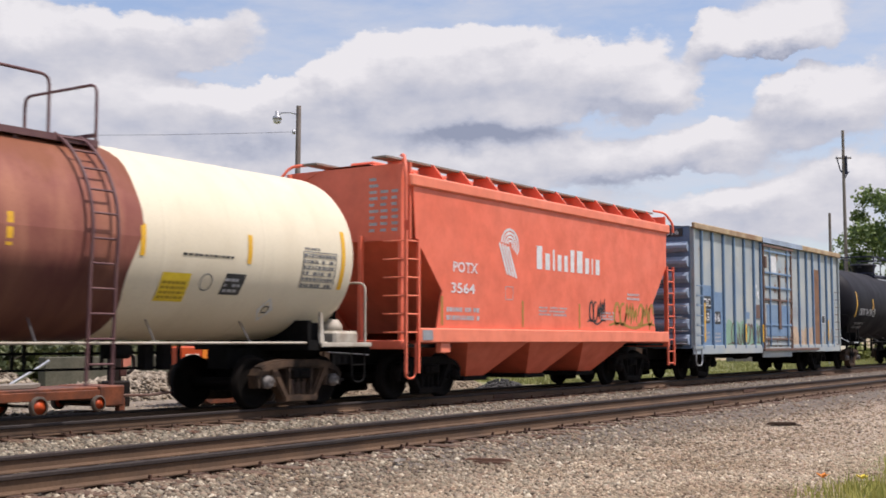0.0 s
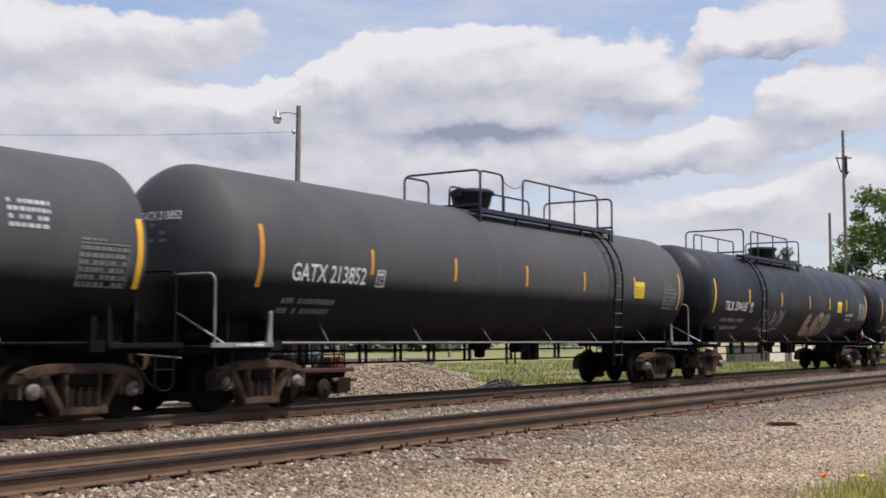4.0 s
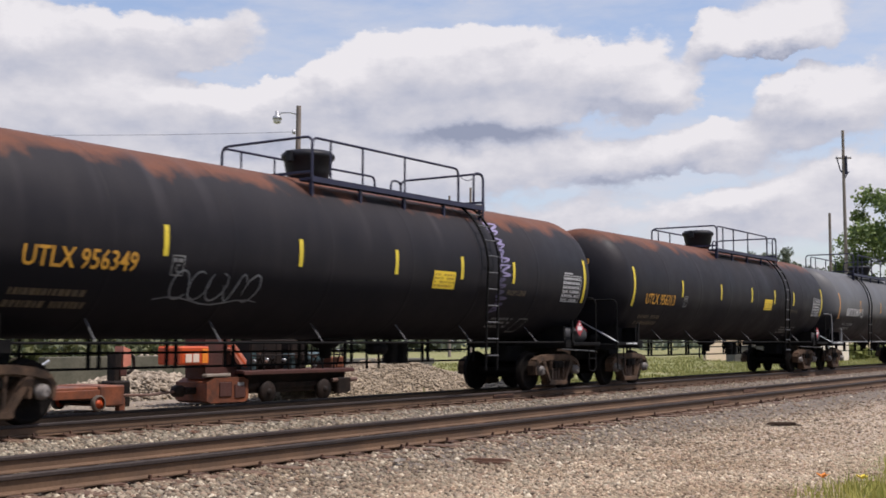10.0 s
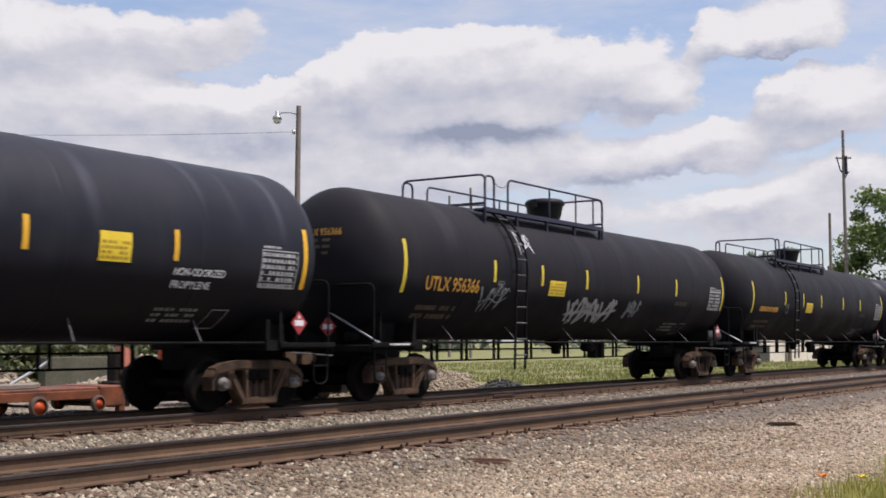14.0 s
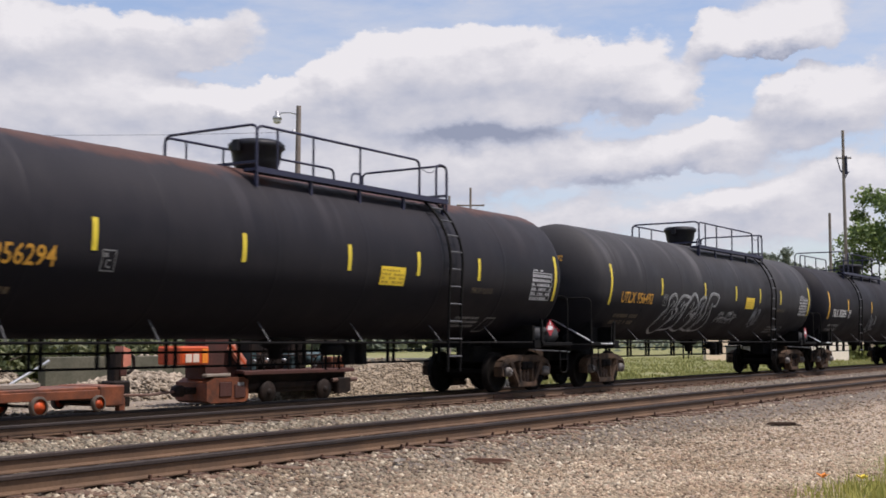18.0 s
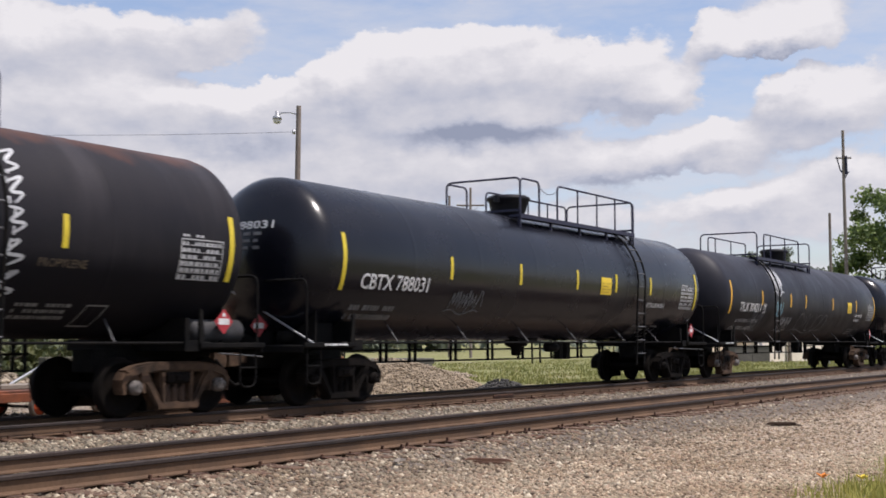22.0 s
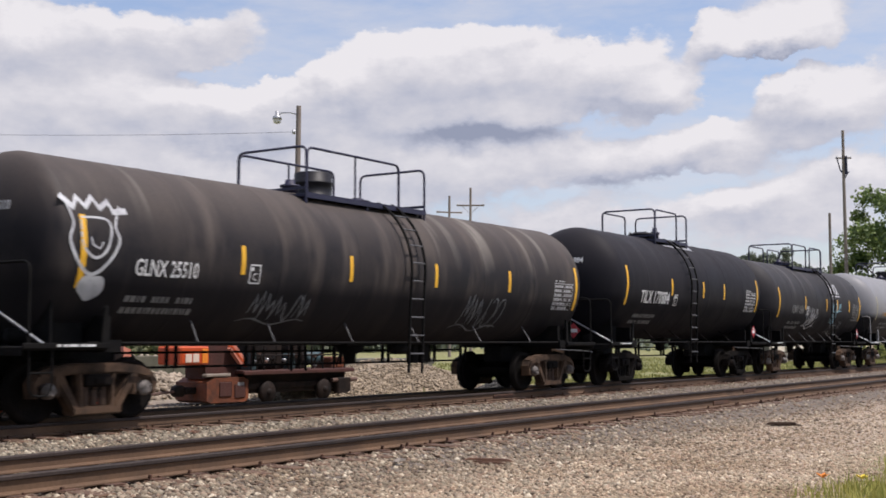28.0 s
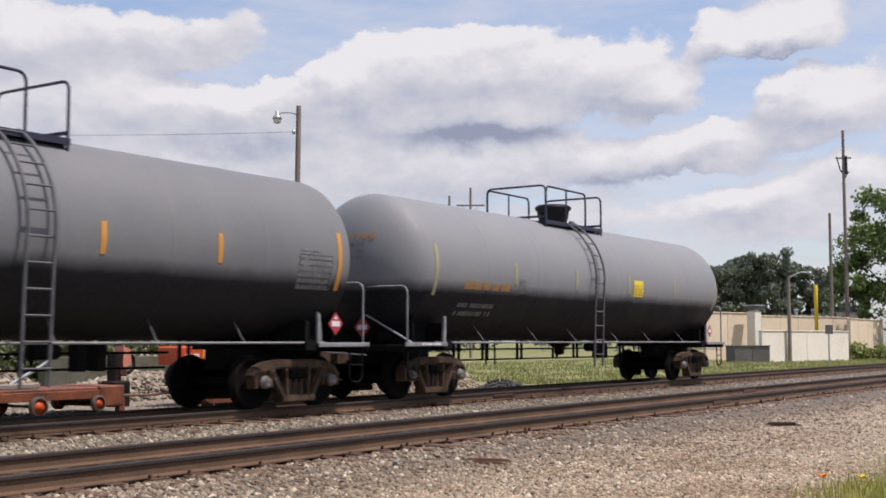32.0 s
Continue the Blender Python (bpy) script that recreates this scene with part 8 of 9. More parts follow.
def track(name, yc, label):
    tr = thing(name, label, "railway track", kind="structure")
    xs = [-60, 0, 20, 40, 80, 160, 400, 1500]
    for s in (-1, 1):
        y = yc + s * 0.7525
        front, back = rail_profile(y, s)
        pieces = (("rail_foot", front[:4], "rail_foot"), ("rail_web", front[3:], "rail_gauge"), ("rail_back_foot", back[-4:], "rail_foot"), ("rail_back_web", back[:-3], "rail_gauge"), ("rail_head", [front[-1], back[0]], "rail_top"))
        for nm, sec, mt in pieces:
            f = Form()
            n = len(sec)
            v = [(x, y + a, Z_RAIL - 0.176 + b) for x in xs for a, b in sec]
            f.add(v, [(i * n + j, (i + 1) * n + j, (i + 1) * n + j + 1, i * n + j + 1) for i in range(len(xs) - 1) for j in range(n - 1)])
            part(nm, f, M[mt], tr, "polished running surface" if nm == "rail_head" else "")
    pl, sp = Form(), Form()
    x = 3.0
    k = 0
    while x < 75:
        for s in (-1, 1):
            y = yc + s * 0.7525
            if s > 0 and name == "near_track":
                continue
            pl.box(x - 0.10, x + 0.10, y - 0.20, y + 0.20, -0.004, 0.016)
            for a, b in ((-0.06, -0.10), (0.06, -0.10), (-0.06, 0.10), (0.06, 0.10)):
                if RT.random() < 0.55:
                    h = RT.uniform(0.03, 0.07)
                    sp.box(x + a - 0.012, x + a + 0.012, y + b - 0.016, y + b + 0.016, 0.01, h)
        if k < 140:
            part("tie", lambda: Form().box(-0.11, 0.11, -1.32, 1.32, -0.16, 0.004, 0.012), M["tie"], tr, at=Matrix.Translation((x, yc + RT.uniform(-0.10, 0.10), RT.uniform(-0.008, 0.012))) @ pose(0, 0, 0, 0, 0, RT.uniform(-1.2, 1.2)), key="tie")
        x += 0.53
        k += 1
    tagged(part("tie_plates", pl, M["plate"], tr), kind="stuff")
    tagged(part("spikes", sp, M["plate"], tr), kind="stuff")
    # joint bars
    for x in (27.0,):
        for s in (-1, 1):
            y = yc + s * 0.7525
            part("joint_bar", lambda: Form().box(-0.45, 0.45, -0.036, -0.014, 0.035, 0.12, 0.008), M["plate"], tr, at=(x + s * 3, y, Z_RAIL - 0.176), key="joint")


RT = random.Random(3)
track("near_track", Y_NEAR, "empty near track with brown rails on timber ties")
track("train_track", Y_TRAIN, "track under the train with brown rails and timber ties")


# ---- litter on the gravel ----
def splinter(length, seed, mat, at, turn, label):
    r = random.Random(seed)
    f = Form()
    for k in range(3):
        y0, z0 = r.uniform(-0.05, 0.02), 0.015 + 0.02 * k
        a, b = -length / 2 + r.uniform(0, 0.12), length / 2 - r.uniform(0, 0.15)
        f.prism([(a, z0), (a + 0.06, z0 + r.uniform(0.015, 0.03)), (b - 0.08, z0 + r.uniform(0.01, 0.03)), (b, z0)], y0, y0 + r.uniform(0.03, 0.07))
    whole("wood_scrap", f, mat, label, "wood scrap", at=Matrix.Translation(at) @ pose(0, 0, 0, 0, 0, turn))


M["scrap"] = worn("dark_creosoted_wood", (0.045, 0.028, 0.020), (0.10, 0.062, 0.042), 0.9, scale=5, fine=50)
splinter(0.62, 1, M["wood_red"], (12.2, 7.5, -0.10), -52, "splintered red-brown piece of timber on the gravel")
splinter(0.72, 2, M["scrap"], (20.6, 6.66, -0.118), -56, "dark scrap of timber lying on the gravel")
splinter(0.30, 3, M["wood_red"], (14.9, 8.35, -0.03), -20, "small brown wood chip on the gravel")
splinter(0.26, 4, M["wood"], (11.2, 8.1, -0.06), 10, "small grey wood chip on the gravel")
splinter(0.5, 5, M["wood_red"], (15.6, 12.0, -0.08), -30, "broken brown stick between the tracks")
splinter(0.4, 6, M["wood_red"], (13.0, 13.2, -0.05), 20, "broken brown stick between the tracks")


# ---- grass ----
def blades(name, label, places, heights, mat, seed, width=0.012):
    r = np.random.default_rng(seed)
    n = len(places)
    a = r.random(n) * 6.283
    side = np.stack([np.cos(a), np.sin(a), np.zeros(n)], 1) * width
    lean = np.stack([r.normal(0, 0.22, n), r.normal(0, 0.22, n), np.ones(n)], 1) * heights[:, None]
    bend = lean * np.array([0.45, 0.45, 0.6])
    v = np.stack([places - side, places + side, places + bend + side * 0.7, places + bend - side * 0.7, places + lean], 1)
    me = bpy.data.meshes.new(name)
    me.vertices.add(n * 5)
    me.vertices.foreach_set("co", v.astype(np.float32).reshape(-1))
    o = 5 * np.arange(n)[:, None]
    loops = (o + np.array([0, 1, 2, 3, 3, 2, 4])[None]).reshape(-1)
    me.loops.add(len(loops))
    me.loops.foreach_set("vertex_index", loops.astype(np.int32))
    me.polygons.add(2 * n)
    me.polygons.foreach_set("loop_start", (7 * np.repeat(np.arange(n), 2) + np.tile([0, 4], n)).astype(np.int32))
    me.materials.append(mat)
    me.update()
    me.validate()
    return whole(name, me, mat, label, "grass", kind="stuff")


RG = np.random.default_rng(21)
gx = 9.8 + 9.5 * RG.random(26000)
gy = 1.6 + 2.5 * RG.random(26000)
keep = gy < 3.06 + 0.2 * np.sin(gx * 1.7) + 0.65 * RG.random(26000) ** 2 - np.clip(12.2 - gx, 0, 3) * 0.14
P = np.stack([gx[keep], gy[keep], np.full(keep.sum(), -0.17)], 1)
blades("near_grass", "tall yellow-green grass at the edge of the gravel", P, 0.05 + 0.15 * RG.random(len(P)) ** 1.6, M["blade"], 22, 0.006)
gx = 24 + 90 * RG.random(52000) ** 1.4
gy = 18.5 + 26 * RG.random(52000) ** 1.5
keep = gy + 0.30 * gx > 30.5 + 2.0 * np.sin(gx * 0.6) + 1.5 * RG.random(52000)
keep &= np.sin(gx * 0.83 + 1.3 * np.sin(gy * 0.7)) + np.sin(gy * 1.31 + 0.9 * np.sin(gx * 0.41)) > -0.9 + 0.9 * RG.random(52000) - 0.5
P = np.stack([gx[keep], gy[keep], np.full(keep.sum(), -0.18)], 1)
blades("far_grass", "rough green grass behind the train's track", P, 0.06 + 0.16 * RG.random(len(P)) ** 2, M["blade_far"], 23, 0.03)


def flower(at, mat, label, h):
    fl = thing("flower", label, "flower", "flowers in the grass", at=at)
    part("stem", Form().tube([(0, 0, -0.05), (0.01, 0, h * 0.5), (0.0, 0.01, h)], 0.004, 5), M["blade"], fl)
    f = Form()
    for k in range(5):
        a = 1.257 * k
        c, s = math.cos(a), math.sin(a)
        f.add([(0, 0, h), (0.045 * c - 0.03 * s, 0.045 * s + 0.03 * c, h + 0.03), (0.075 * c, 0.075 * s, h + 0.05), (0.045 * c + 0.03 * s, 0.045 * s - 0.03 * c, h + 0.03)], [(0, 1, 2, 3)])
    part("petals", f, mat, fl)


flower((12.41, 3.62, -0.16), M["petal"], "orange poppy in the grass", 0.13)
flower((12.5, 3.25, -0.16), M["petal_yellow"], "small yellow flower in the grass", 0.13)


# ---- behind the track ----
def mound(name, label, cx, cy, rx, ry, h, mat, n, seed, sizes):
    """A heap of stones over a rough core."""
    r = np.random.default_rng(seed)
    core = Form()
    m = 20
    v, f = [(cx, cy, -0.2 + h * 0.92)], []
    for k in range(1, 6):
        for i in range(m):
            a = 2 * math.pi * i / m
            q = k / 5
            z = -0.22 + h * 0.92 * max(0.0, (1 - q ** 1.5)) * (1 + 0.15 * math.sin(3 * a + k))
            v.append((cx + rx * q * math.cos(a), cy + ry * q * math.sin(a), z))
    f = [(0, 1 + i, 1 + (i + 1) % m) for i in range(m)]
    for k in range(4):
        o, p = 1 + k * m, 1 + (k + 1) * m
        f += [(o + i, p + i, p + (i + 1) % m, o + (i + 1) % m) for i in range(m)]
    heap = thing(name, label, "heap")
    part("heap_core", core.add(v, f, True), mat, heap)
    q, a = np.sqrt(r.random(n)), r.random(n) * 6.283
    z = -0.18 + h * 0.95 * np.maximum(0, 1 - q ** 1.5) * (1 + 0.15 * np.sin(3 * a + 5 * q))
    P = np.stack([cx + rx * q * np.cos(a), cy + ry * q * np.sin(a), z], 1)
    st = scatter("stone_cover", "", P, sizes[0] + (sizes[1] - sizes[0]) * r.random(n) ** 2, mat, seed)
    del st["category"]
    st.parent = heap
    return heap


BUSHES = []
M["rubble_stone"] = leafy("tan_heap_stones", (0.185, 0.145, 0.102), (0.37, 0.298, 0.212), 0.9, 0.0)
M["pale_stone"] = leafy("pale_rubble_stones", (0.145, 0.115, 0.083), (0.375, 0.308, 0.232), 0.9, 0.0)
M["dark_stone"] = leafy("dark_heap_stones", (0.03, 0.03, 0.03), (0.08, 0.075, 0.07), 0.9, 0.0)
mound("gravel_heap", "tan and grey gravel heap behind the track", 30.3, 22.4, 4.4, 2.6, 0.95, M["rubble_stone"], 8500, 31, (0.018, 0.075))
mound("gravel_heap", "low tan gravel heap behind the track", 26.5, 21.8, 2.8, 2.0, 0.75, M["rubble_stone"], 4200, 32, (0.018, 0.075))
for k, (x, y, h) in enumerate(((19.5, 37.0, 1.7), (23.0, 38.5, 2.0), (26.5, 37.5, 1.6), (30.0, 39.0, 2.0), (34.0, 40.5, 1.8), (38.0, 42.0, 1.7), (16.0, 35.5, 1.6), (43.0, 44.5, 1.6), (28.3, 38.2, 1.5), (21.0, 38.0, 1.6))):
    BUSHES.append((x, y, h))
mound("asphalt_heap", "small dark heap beside the track", 32.6, 19.6, 1.3, 0.7, 0.32, M["dark_stone"], 700, 33, (0.03, 0.08))
mound("rubble_heap", "pale stone rubble heap behind the machines", 25.4, 28.2, 3.6, 1.7, 0.55, M["pale_stone"], 2600, 34, (0.03, 0.20))
mound("rubble_heap", "cream boulders and rubble behind the machines", 22.3, 24.4, 1.5, 0.9, 0.55, M["pale_stone"], 700, 38, (0.05, 0.13))
mound("rubble_heap", "pale stone rubble heap behind the machines", 20.5, 33.0, 5.0, 2.0, 1.15, M["pale_stone"], 2200, 35, (0.05, 0.2))
mound("rubble_heap", "pale stone rubble heap behind the machines", 34.0, 38.0, 6.0, 2.2, 0.9, M["pale_stone"], 1800, 36, (0.05, 0.2))
mound("rubble_heap", "low scattered rubble in the grass", 41.0, 27.5, 2.4, 0.9, 0.30, M["pale_stone"], 400, 37, (0.04, 0.15))


def wall_run(name, a, b, h, thick, mat, label, cap=0.0):
    d = Vector((b[0] - a[0], b[1] - a[1], 0))
    L = d.length
    w = thing(name, label, "wall", at=Matrix.Translation((a[0], a[1], -0.25)) @ pose(0, 0, 0, 0, 0, math.degrees(math.atan2(d.y, d.x))))
    n = max(2, int(L / 2.4))
    for i in range(n):
        part("wall_panel", (lambda: Form().box(0.012, L / n - 0.012, -thick / 2, thick / 2, 0, h, 0.02)), mat, w, at=(L * i / n, 0, 0), key=(name, L, h))
    if cap:
        part("wall_cap", Form().box(-0.05, L + 0.05, -thick / 2 - 0.06, thick / 2 + 0.06, h, h + cap, 0.02), mat, w)
    return w


def cart_wheel(parent, x, y, r, w, at_z):
    wh = part("wheel", lambda: Form().lathe([(-w / 2, r * 0.76), (-w / 2, r * 0.95), (-w / 2 + 0.015, r), (w / 2 - 0.015, r), (w / 2, r * 0.95), (w / 2, r * 0.76)], 24, (0, 0, 0), "y"), M["rubber"], parent, at=(x, y, at_z), key=("tyre", r, w))
    f = lambda: Form().lathe([(-w / 2 + 0.02, 0.0), (-w / 2 + 0.01, r * 0.2), (-w / 2 + 0.03, r * 0.25), (-w / 2 + 0.03, r * 0.77), (w / 2 - 0.03, r * 0.77), (w / 2 - 0.03, 0.0)], 16, (0, 0, 0), "y")
    part("hub", f, M["orange_bright"], wh, "orange spoked hub", key=("hub", r, w))


def rail_cart():
    """A low flat push cart with four small wheels."""
    c = thing("track_cart", "faded orange flat track cart with timbers on it", "cart", at=Matrix.Translation((15.95, 20.75, -0.16)) @ pose(0, 0, 0, 0, 0, 2))
    part("deck", Form().box(-2.6, 1.75, -0.55, 0.75, 0.40, 0.56, 0.02), M["orange"], c)
    part("end_block", Form().box(1.05, 1.75, -0.62, 0.75, 0.14, 0.58, 0.03), M["orange"], c)
    part("side_beam", Form().box(-2.6, 1.2, -0.60, -0.50, 0.32, 0.50, 0.01), M["orange"], c)
    part("foot", Form().box(1.62, 1.78, -0.6, -0.45, 0.0, 0.3, 0.01), M["orange"], c)
    part("tow_bar", Form().tube([(1.7, 0, 0.42), (2.3, 0.05, 0.38)], 0.045, 6), M["steel_rust"], c)
    for x in (-0.55, 1.0):
        for y in (-0.62, 0.62):
            cart_wheel(c, x, y, 0.21 if x < 0 else 0.17, 0.12, 0.21 if x < 0 else 0.22)
    for x, z in ((-0.55, 0.21), (1.0, 0.22)):
        part("axle", Form().tube([(x, -0.6, z), (x, 0.6, z)], 0.03, 6), M["grease"], c)
    for k in range(3):
        whole("timber", Form().box(-0.9, 0.9, -0.08, 0.08, 0.0, 0.09, 0.01), M["wood"], "weathered timber lying on the orange cart", "timber", "timbers on the cart", at=(14.7 + 0.25 * k, 20.5 + 0.26 * k, 0.405))


def track_machine():
    """A low maintenance machine: orange front body, red mast and lamp box, long rusty deck on a black frame."""
    c = thing("track_machine", "orange and rust-red track machine with a long flat deck", "machine", at=(21.1, 20.9, -0.17))
    o = M["orange"]
    part("front_body", Form().prism([(-0.70, 0.12), (-0.55, 0.06), (0.62, 0.06), (0.72, 0.14), (0.72, 0.58), (0.55, 0.66), (-0.45, 0.66), (-0.70, 0.55)], -0.50, 0.55), o, c, "faded orange-brown front body")
    part("body_hatch", Form().box(-0.30, 0.12, -0.53, -0.50, 0.20, 0.56, 0.02), M["mast_red"], c)
    part("body_panel", Form().box(0.22, 0.60, -0.53, -0.50, 0.16, 0.50, 0.02), M["mast_red"], c)
    part("name_plate", Form().box(0.30, 0.52, -0.54, -0.53, 0.46, 0.54), M["galv"], c, "pale worn plate")
    part("tow_eye", Form().box(-1.05, -0.68, -0.16, 0.16, 0.28, 0.44, 0.03).lathe([(-0.12, 0.0), (-0.12, 0.14), (0.12, 0.14), (0.12, 0.0)], 12, (-1.15, 0, 0.36), "y"), M["grease"], c)
    part("mast", Form().prism([(-0.60, 0.64), (0.52, 0.64), (0.38, 1.10), (0.20, 1.75), (-0.62, 1.75)], -0.34, 0.34), M["mast_red"], c, "dark rust-red mast")
    part("step_plate", Form().box(-0.75, 0.10, -0.52, -0.36, 0.68, 0.76, 0.02), M["wood"], c)
    box = part("lamp_box", Form().box(-1.55, -0.62, -0.50, 0.30, 0.98, 1.42, 0.04), M["orange_bright"], c, "bright orange lamp box")
    for x in (-1.42, -1.18):
        part("lamp_lens", lambda: Form().box(0, 0.20, -0.52, -0.505, 1.04, 1.24, 0.006), M["lens"], box, "pale lamp lens", at=(x, 0, 0), key="lens")
    part("amber_panel", Form().box(-0.88, -0.70, -0.52, -0.505, 1.02, 1.36, 0.006), M["petal"], box, "amber side panel")
    part("boom_arm", Form().prism([(0.05, 1.36), (0.22, 1.46), (0.62, 1.08), (0.60, 0.94), (0.42, 0.98)], -0.52, -0.40), M["salmon"], c, "pale salmon arm")
    for k in range(4):
        part("arm_band", lambda: Form().box(-0.02, 0.02, -0.53, -0.39, -0.14, 0.14), M["orange_bright"], c, at=Matrix.Translation((0.20 + 0.11 * k, 0, 1.32 - 0.10 * k)) @ pose(0, 0, 0, 0, -45, 0), key="band")
    part("deck", Form().box(0.40, 4.75, -0.62, 0.75, 0.74, 0.82, 0.01), M["mast_red"], c, "rust-red flat deck")
    part("deck_edge", Form().box(0.40, 4.75, -0.66, -0.62, 0.71, 0.80, 0.01), M["mast_red"], c, "rust-red deck edge")
    part("main_frame", Form().box(0.70, 4.60, -0.45, 0.60, 0.24, 0.74, 0.02).box(0.7, 4.0, -0.50, -0.45, 0.36, 0.50, 0.01), M["grease"], c, "black greasy frame")
    part("buffer", Form().box(4.10, 4.65, -0.62, 0.62, 0.10, 0.56, 0.03), M["grease"], c)
    part("buffer_rod", Form().tube([(3.9, -0.55, 0.50), (4.95, -0.55, 0.50)], 0.06, 8), M["steel_rust"], c)
    for x in (1.35, 3.55):
        part("axle", Form().tube([(x, -0.6, 0.27), (x, 0.6, 0.27)], 0.05, 6), M["grease"], c, at=(0, 0, 0))
        for y in (-0.55, 0.55):
            w = part("wheel", lambda: Form().lathe([(-0.07, 0.0), (-0.07, 0.24), (-0.03, 0.27), (0.07, 0.27), (0.07, 0.0)], 20, (0, 0, 0), "y"), M["grease"], c, at=(x, y, 0.27), key="mwheel")
            part("hub", lambda: Form().lathe([(-0.11, 0.0), (-0.11, 0.07), (-0.07, 0.09)], 10, (0, 0, 0), "y"), M["grease"], w, key="mhub")
    # engine, tanks, pipes and posts on the deck
    r = random.Random(12)
    part("engine", Form().box(1.0, 2.2, -0.30, 0.45, 0.82, 1.55, 0.05).box(1.2, 2.0, -0.2, 0.3, 1.55, 1.75, 0.04), M["grease"], c, "dark engine block")
    part("radiator", Form().box(2.5, 3.1, -0.35, 0.5, 0.82, 1.60, 0.03), M["grease"], c)
    part("fluid_tank", Form().lathe([(-0.35, 0.0), (-0.33, 0.15), (-0.28, 0.18), (0.28, 0.18), (0.33, 0.15), (0.35, 0.0)], 16, (3.6, -0.1, 1.08), "x"), M["teal"], c, "dull teal fluid tank")
    part("valve_bank", Form().box(0.75, 0.95, -0.55, -0.2, 0.82, 1.3, 0.02).box(2.25, 2.42, -0.55, -0.25, 0.82, 1.22, 0.02), M["teal"], c)
    part("toolbox", Form().box(3.95, 4.5, -0.5, 0.1, 0.82, 1.12, 0.03), M["orange"], c)
    for k in range(9):
        x = 0.7 + 0.46 * k
        part("guard_post", lambda: Form().tube([(0, -0.60, 0.82), (0, -0.60, 1.55)], 0.022, 6), M["grease"], c, at=(x, 0, 0), key="gp")
    for z in (1.18, 1.55):
        part("guard_rail", (lambda z=z: Form().tube([(0.7, -0.60, z), (4.4, -0.60, z)], 0.022, 6)), M["grease"], c)
    for k in range(10):
        x, z = r.uniform(0.8, 4.2), r.uniform(0.9, 1.3)
        part("hydraulic_hose", Form().tube([(x, -0.5, 0.85), (x + 0.1, -0.56, z), (x + r.uniform(0.2, 0.5), -0.5, z + 0.1), (x + r.uniform(0.3, 0.6), -0.4, 0.9)], 0.022, 6), M["grease"], c)
        part("fitting", lambda: Form().lathe([(-0.05, 0.0), (-0.05, 0.04), (0.05, 0.04), (0.05, 0.0)], 8, (0, 0, 0), "y"), M["galv"] if k % 2 else M["steel_rust"], c, at=(x, -0.56, z), key="fit%d" % (k % 2))
    part("tow_chain", Form().tube([(-1.2, 0.0, 0.36), (-2.0, 0.05, 0.30), (-2.9, 0.0, 0.33)], 0.035, 6), M["steel_rust"], c, "rusty tow chain")


def work_head():
    """A small orange work head on a dark stand behind the cart."""
    c = thing("spike_driver", "small salmon and black work head on a dark stand", "machine", at=(19.0, 21.9, -0.17))
    part("stand", Form().box(-0.32, 0.18, -0.25, 0.25, 0.0, 0.62, 0.04).box(-0.22, -0.02, -0.15, 0.15, 0.6, 1.25, 0.02), M["grease"], c)
    part("head", Form().prism([(0.02, 0.92), (0.26, 0.98), (0.24, 1.34), (0.02, 1.42)], -0.15, 0.15), M["salmon"], c)
    part("bracket", Form().box(-0.10, 0.10, -0.2, 0.2, 0.72, 0.94, 0.02), M["mast_red"], c)
    part("hose", Form().tube([(0.26, 0, 1.30), (0.46, 0, 1.15), (0.48, 0, 0.90), (0.30, 0, 0.78)], 0.04, 8), M["grease"], c)


M["wall_olive"] = worn("mossy_grey_concrete", (0.075, 0.072, 0.050), (0.13, 0.118, 0.085), 0.95, scale=0.8, fine=12)
M["mast_red"] = worn("dark_rust_red_paint", (0.075, 0.022, 0.016), (0.045, 0.018, 0.014), 0.75, scale=2.5, fine=24)
M["salmon"] = worn("bleached_salmon_paint", (0.62, 0.24, 0.17), (0.50, 0.17, 0.11), 0.6, scale=4, fine=24)
M["teal"] = worn("oily_teal_paint", (0.045, 0.085, 0.095), (0.025, 0.035, 0.04), 0.5, scale=4, fine=24)
M["lens"] = worn("pale_lamp_lens", (0.80, 0.66, 0.56), (0.70, 0.56, 0.46), 0.3, scale=4, bump=0.05)
rail_cart()
track_machine()
work_head()
stack = thing("timber_stack", "dark stack of old timbers beyond the grass", "timber stack", at=Matrix.Translation((43.5, 32.5, -0.18)) @ pose(0, 0, 0, 0, 0, -30))
for k in range(12):
    part("timber", lambda: Form().box(-2.4, 2.4, -0.13, 0.13, 0.0, 0.25, 0.02), M["wall_dark"], stack, at=(RT.uniform(-0.2, 0.2), -0.5 + 0.29 * (k % 4), 0.26 * (k // 4)), key="stack")
wall_run("block_wall", (24.0, 31.2), (31.5, 30.6), 1.12, 0.4, M["wall_olive"], "low weathered olive-grey concrete wall")
whole("bent_pipe", Form().tube([(0, 0, 0.1), (1.2, -0.3, 0.8), (1.5, -0.4, 1.0)], 0.05, 8), M["galv"], "pale bent pipe sticking out of the rubble", "pipe", at=(19.6, 27.5, -0.17))


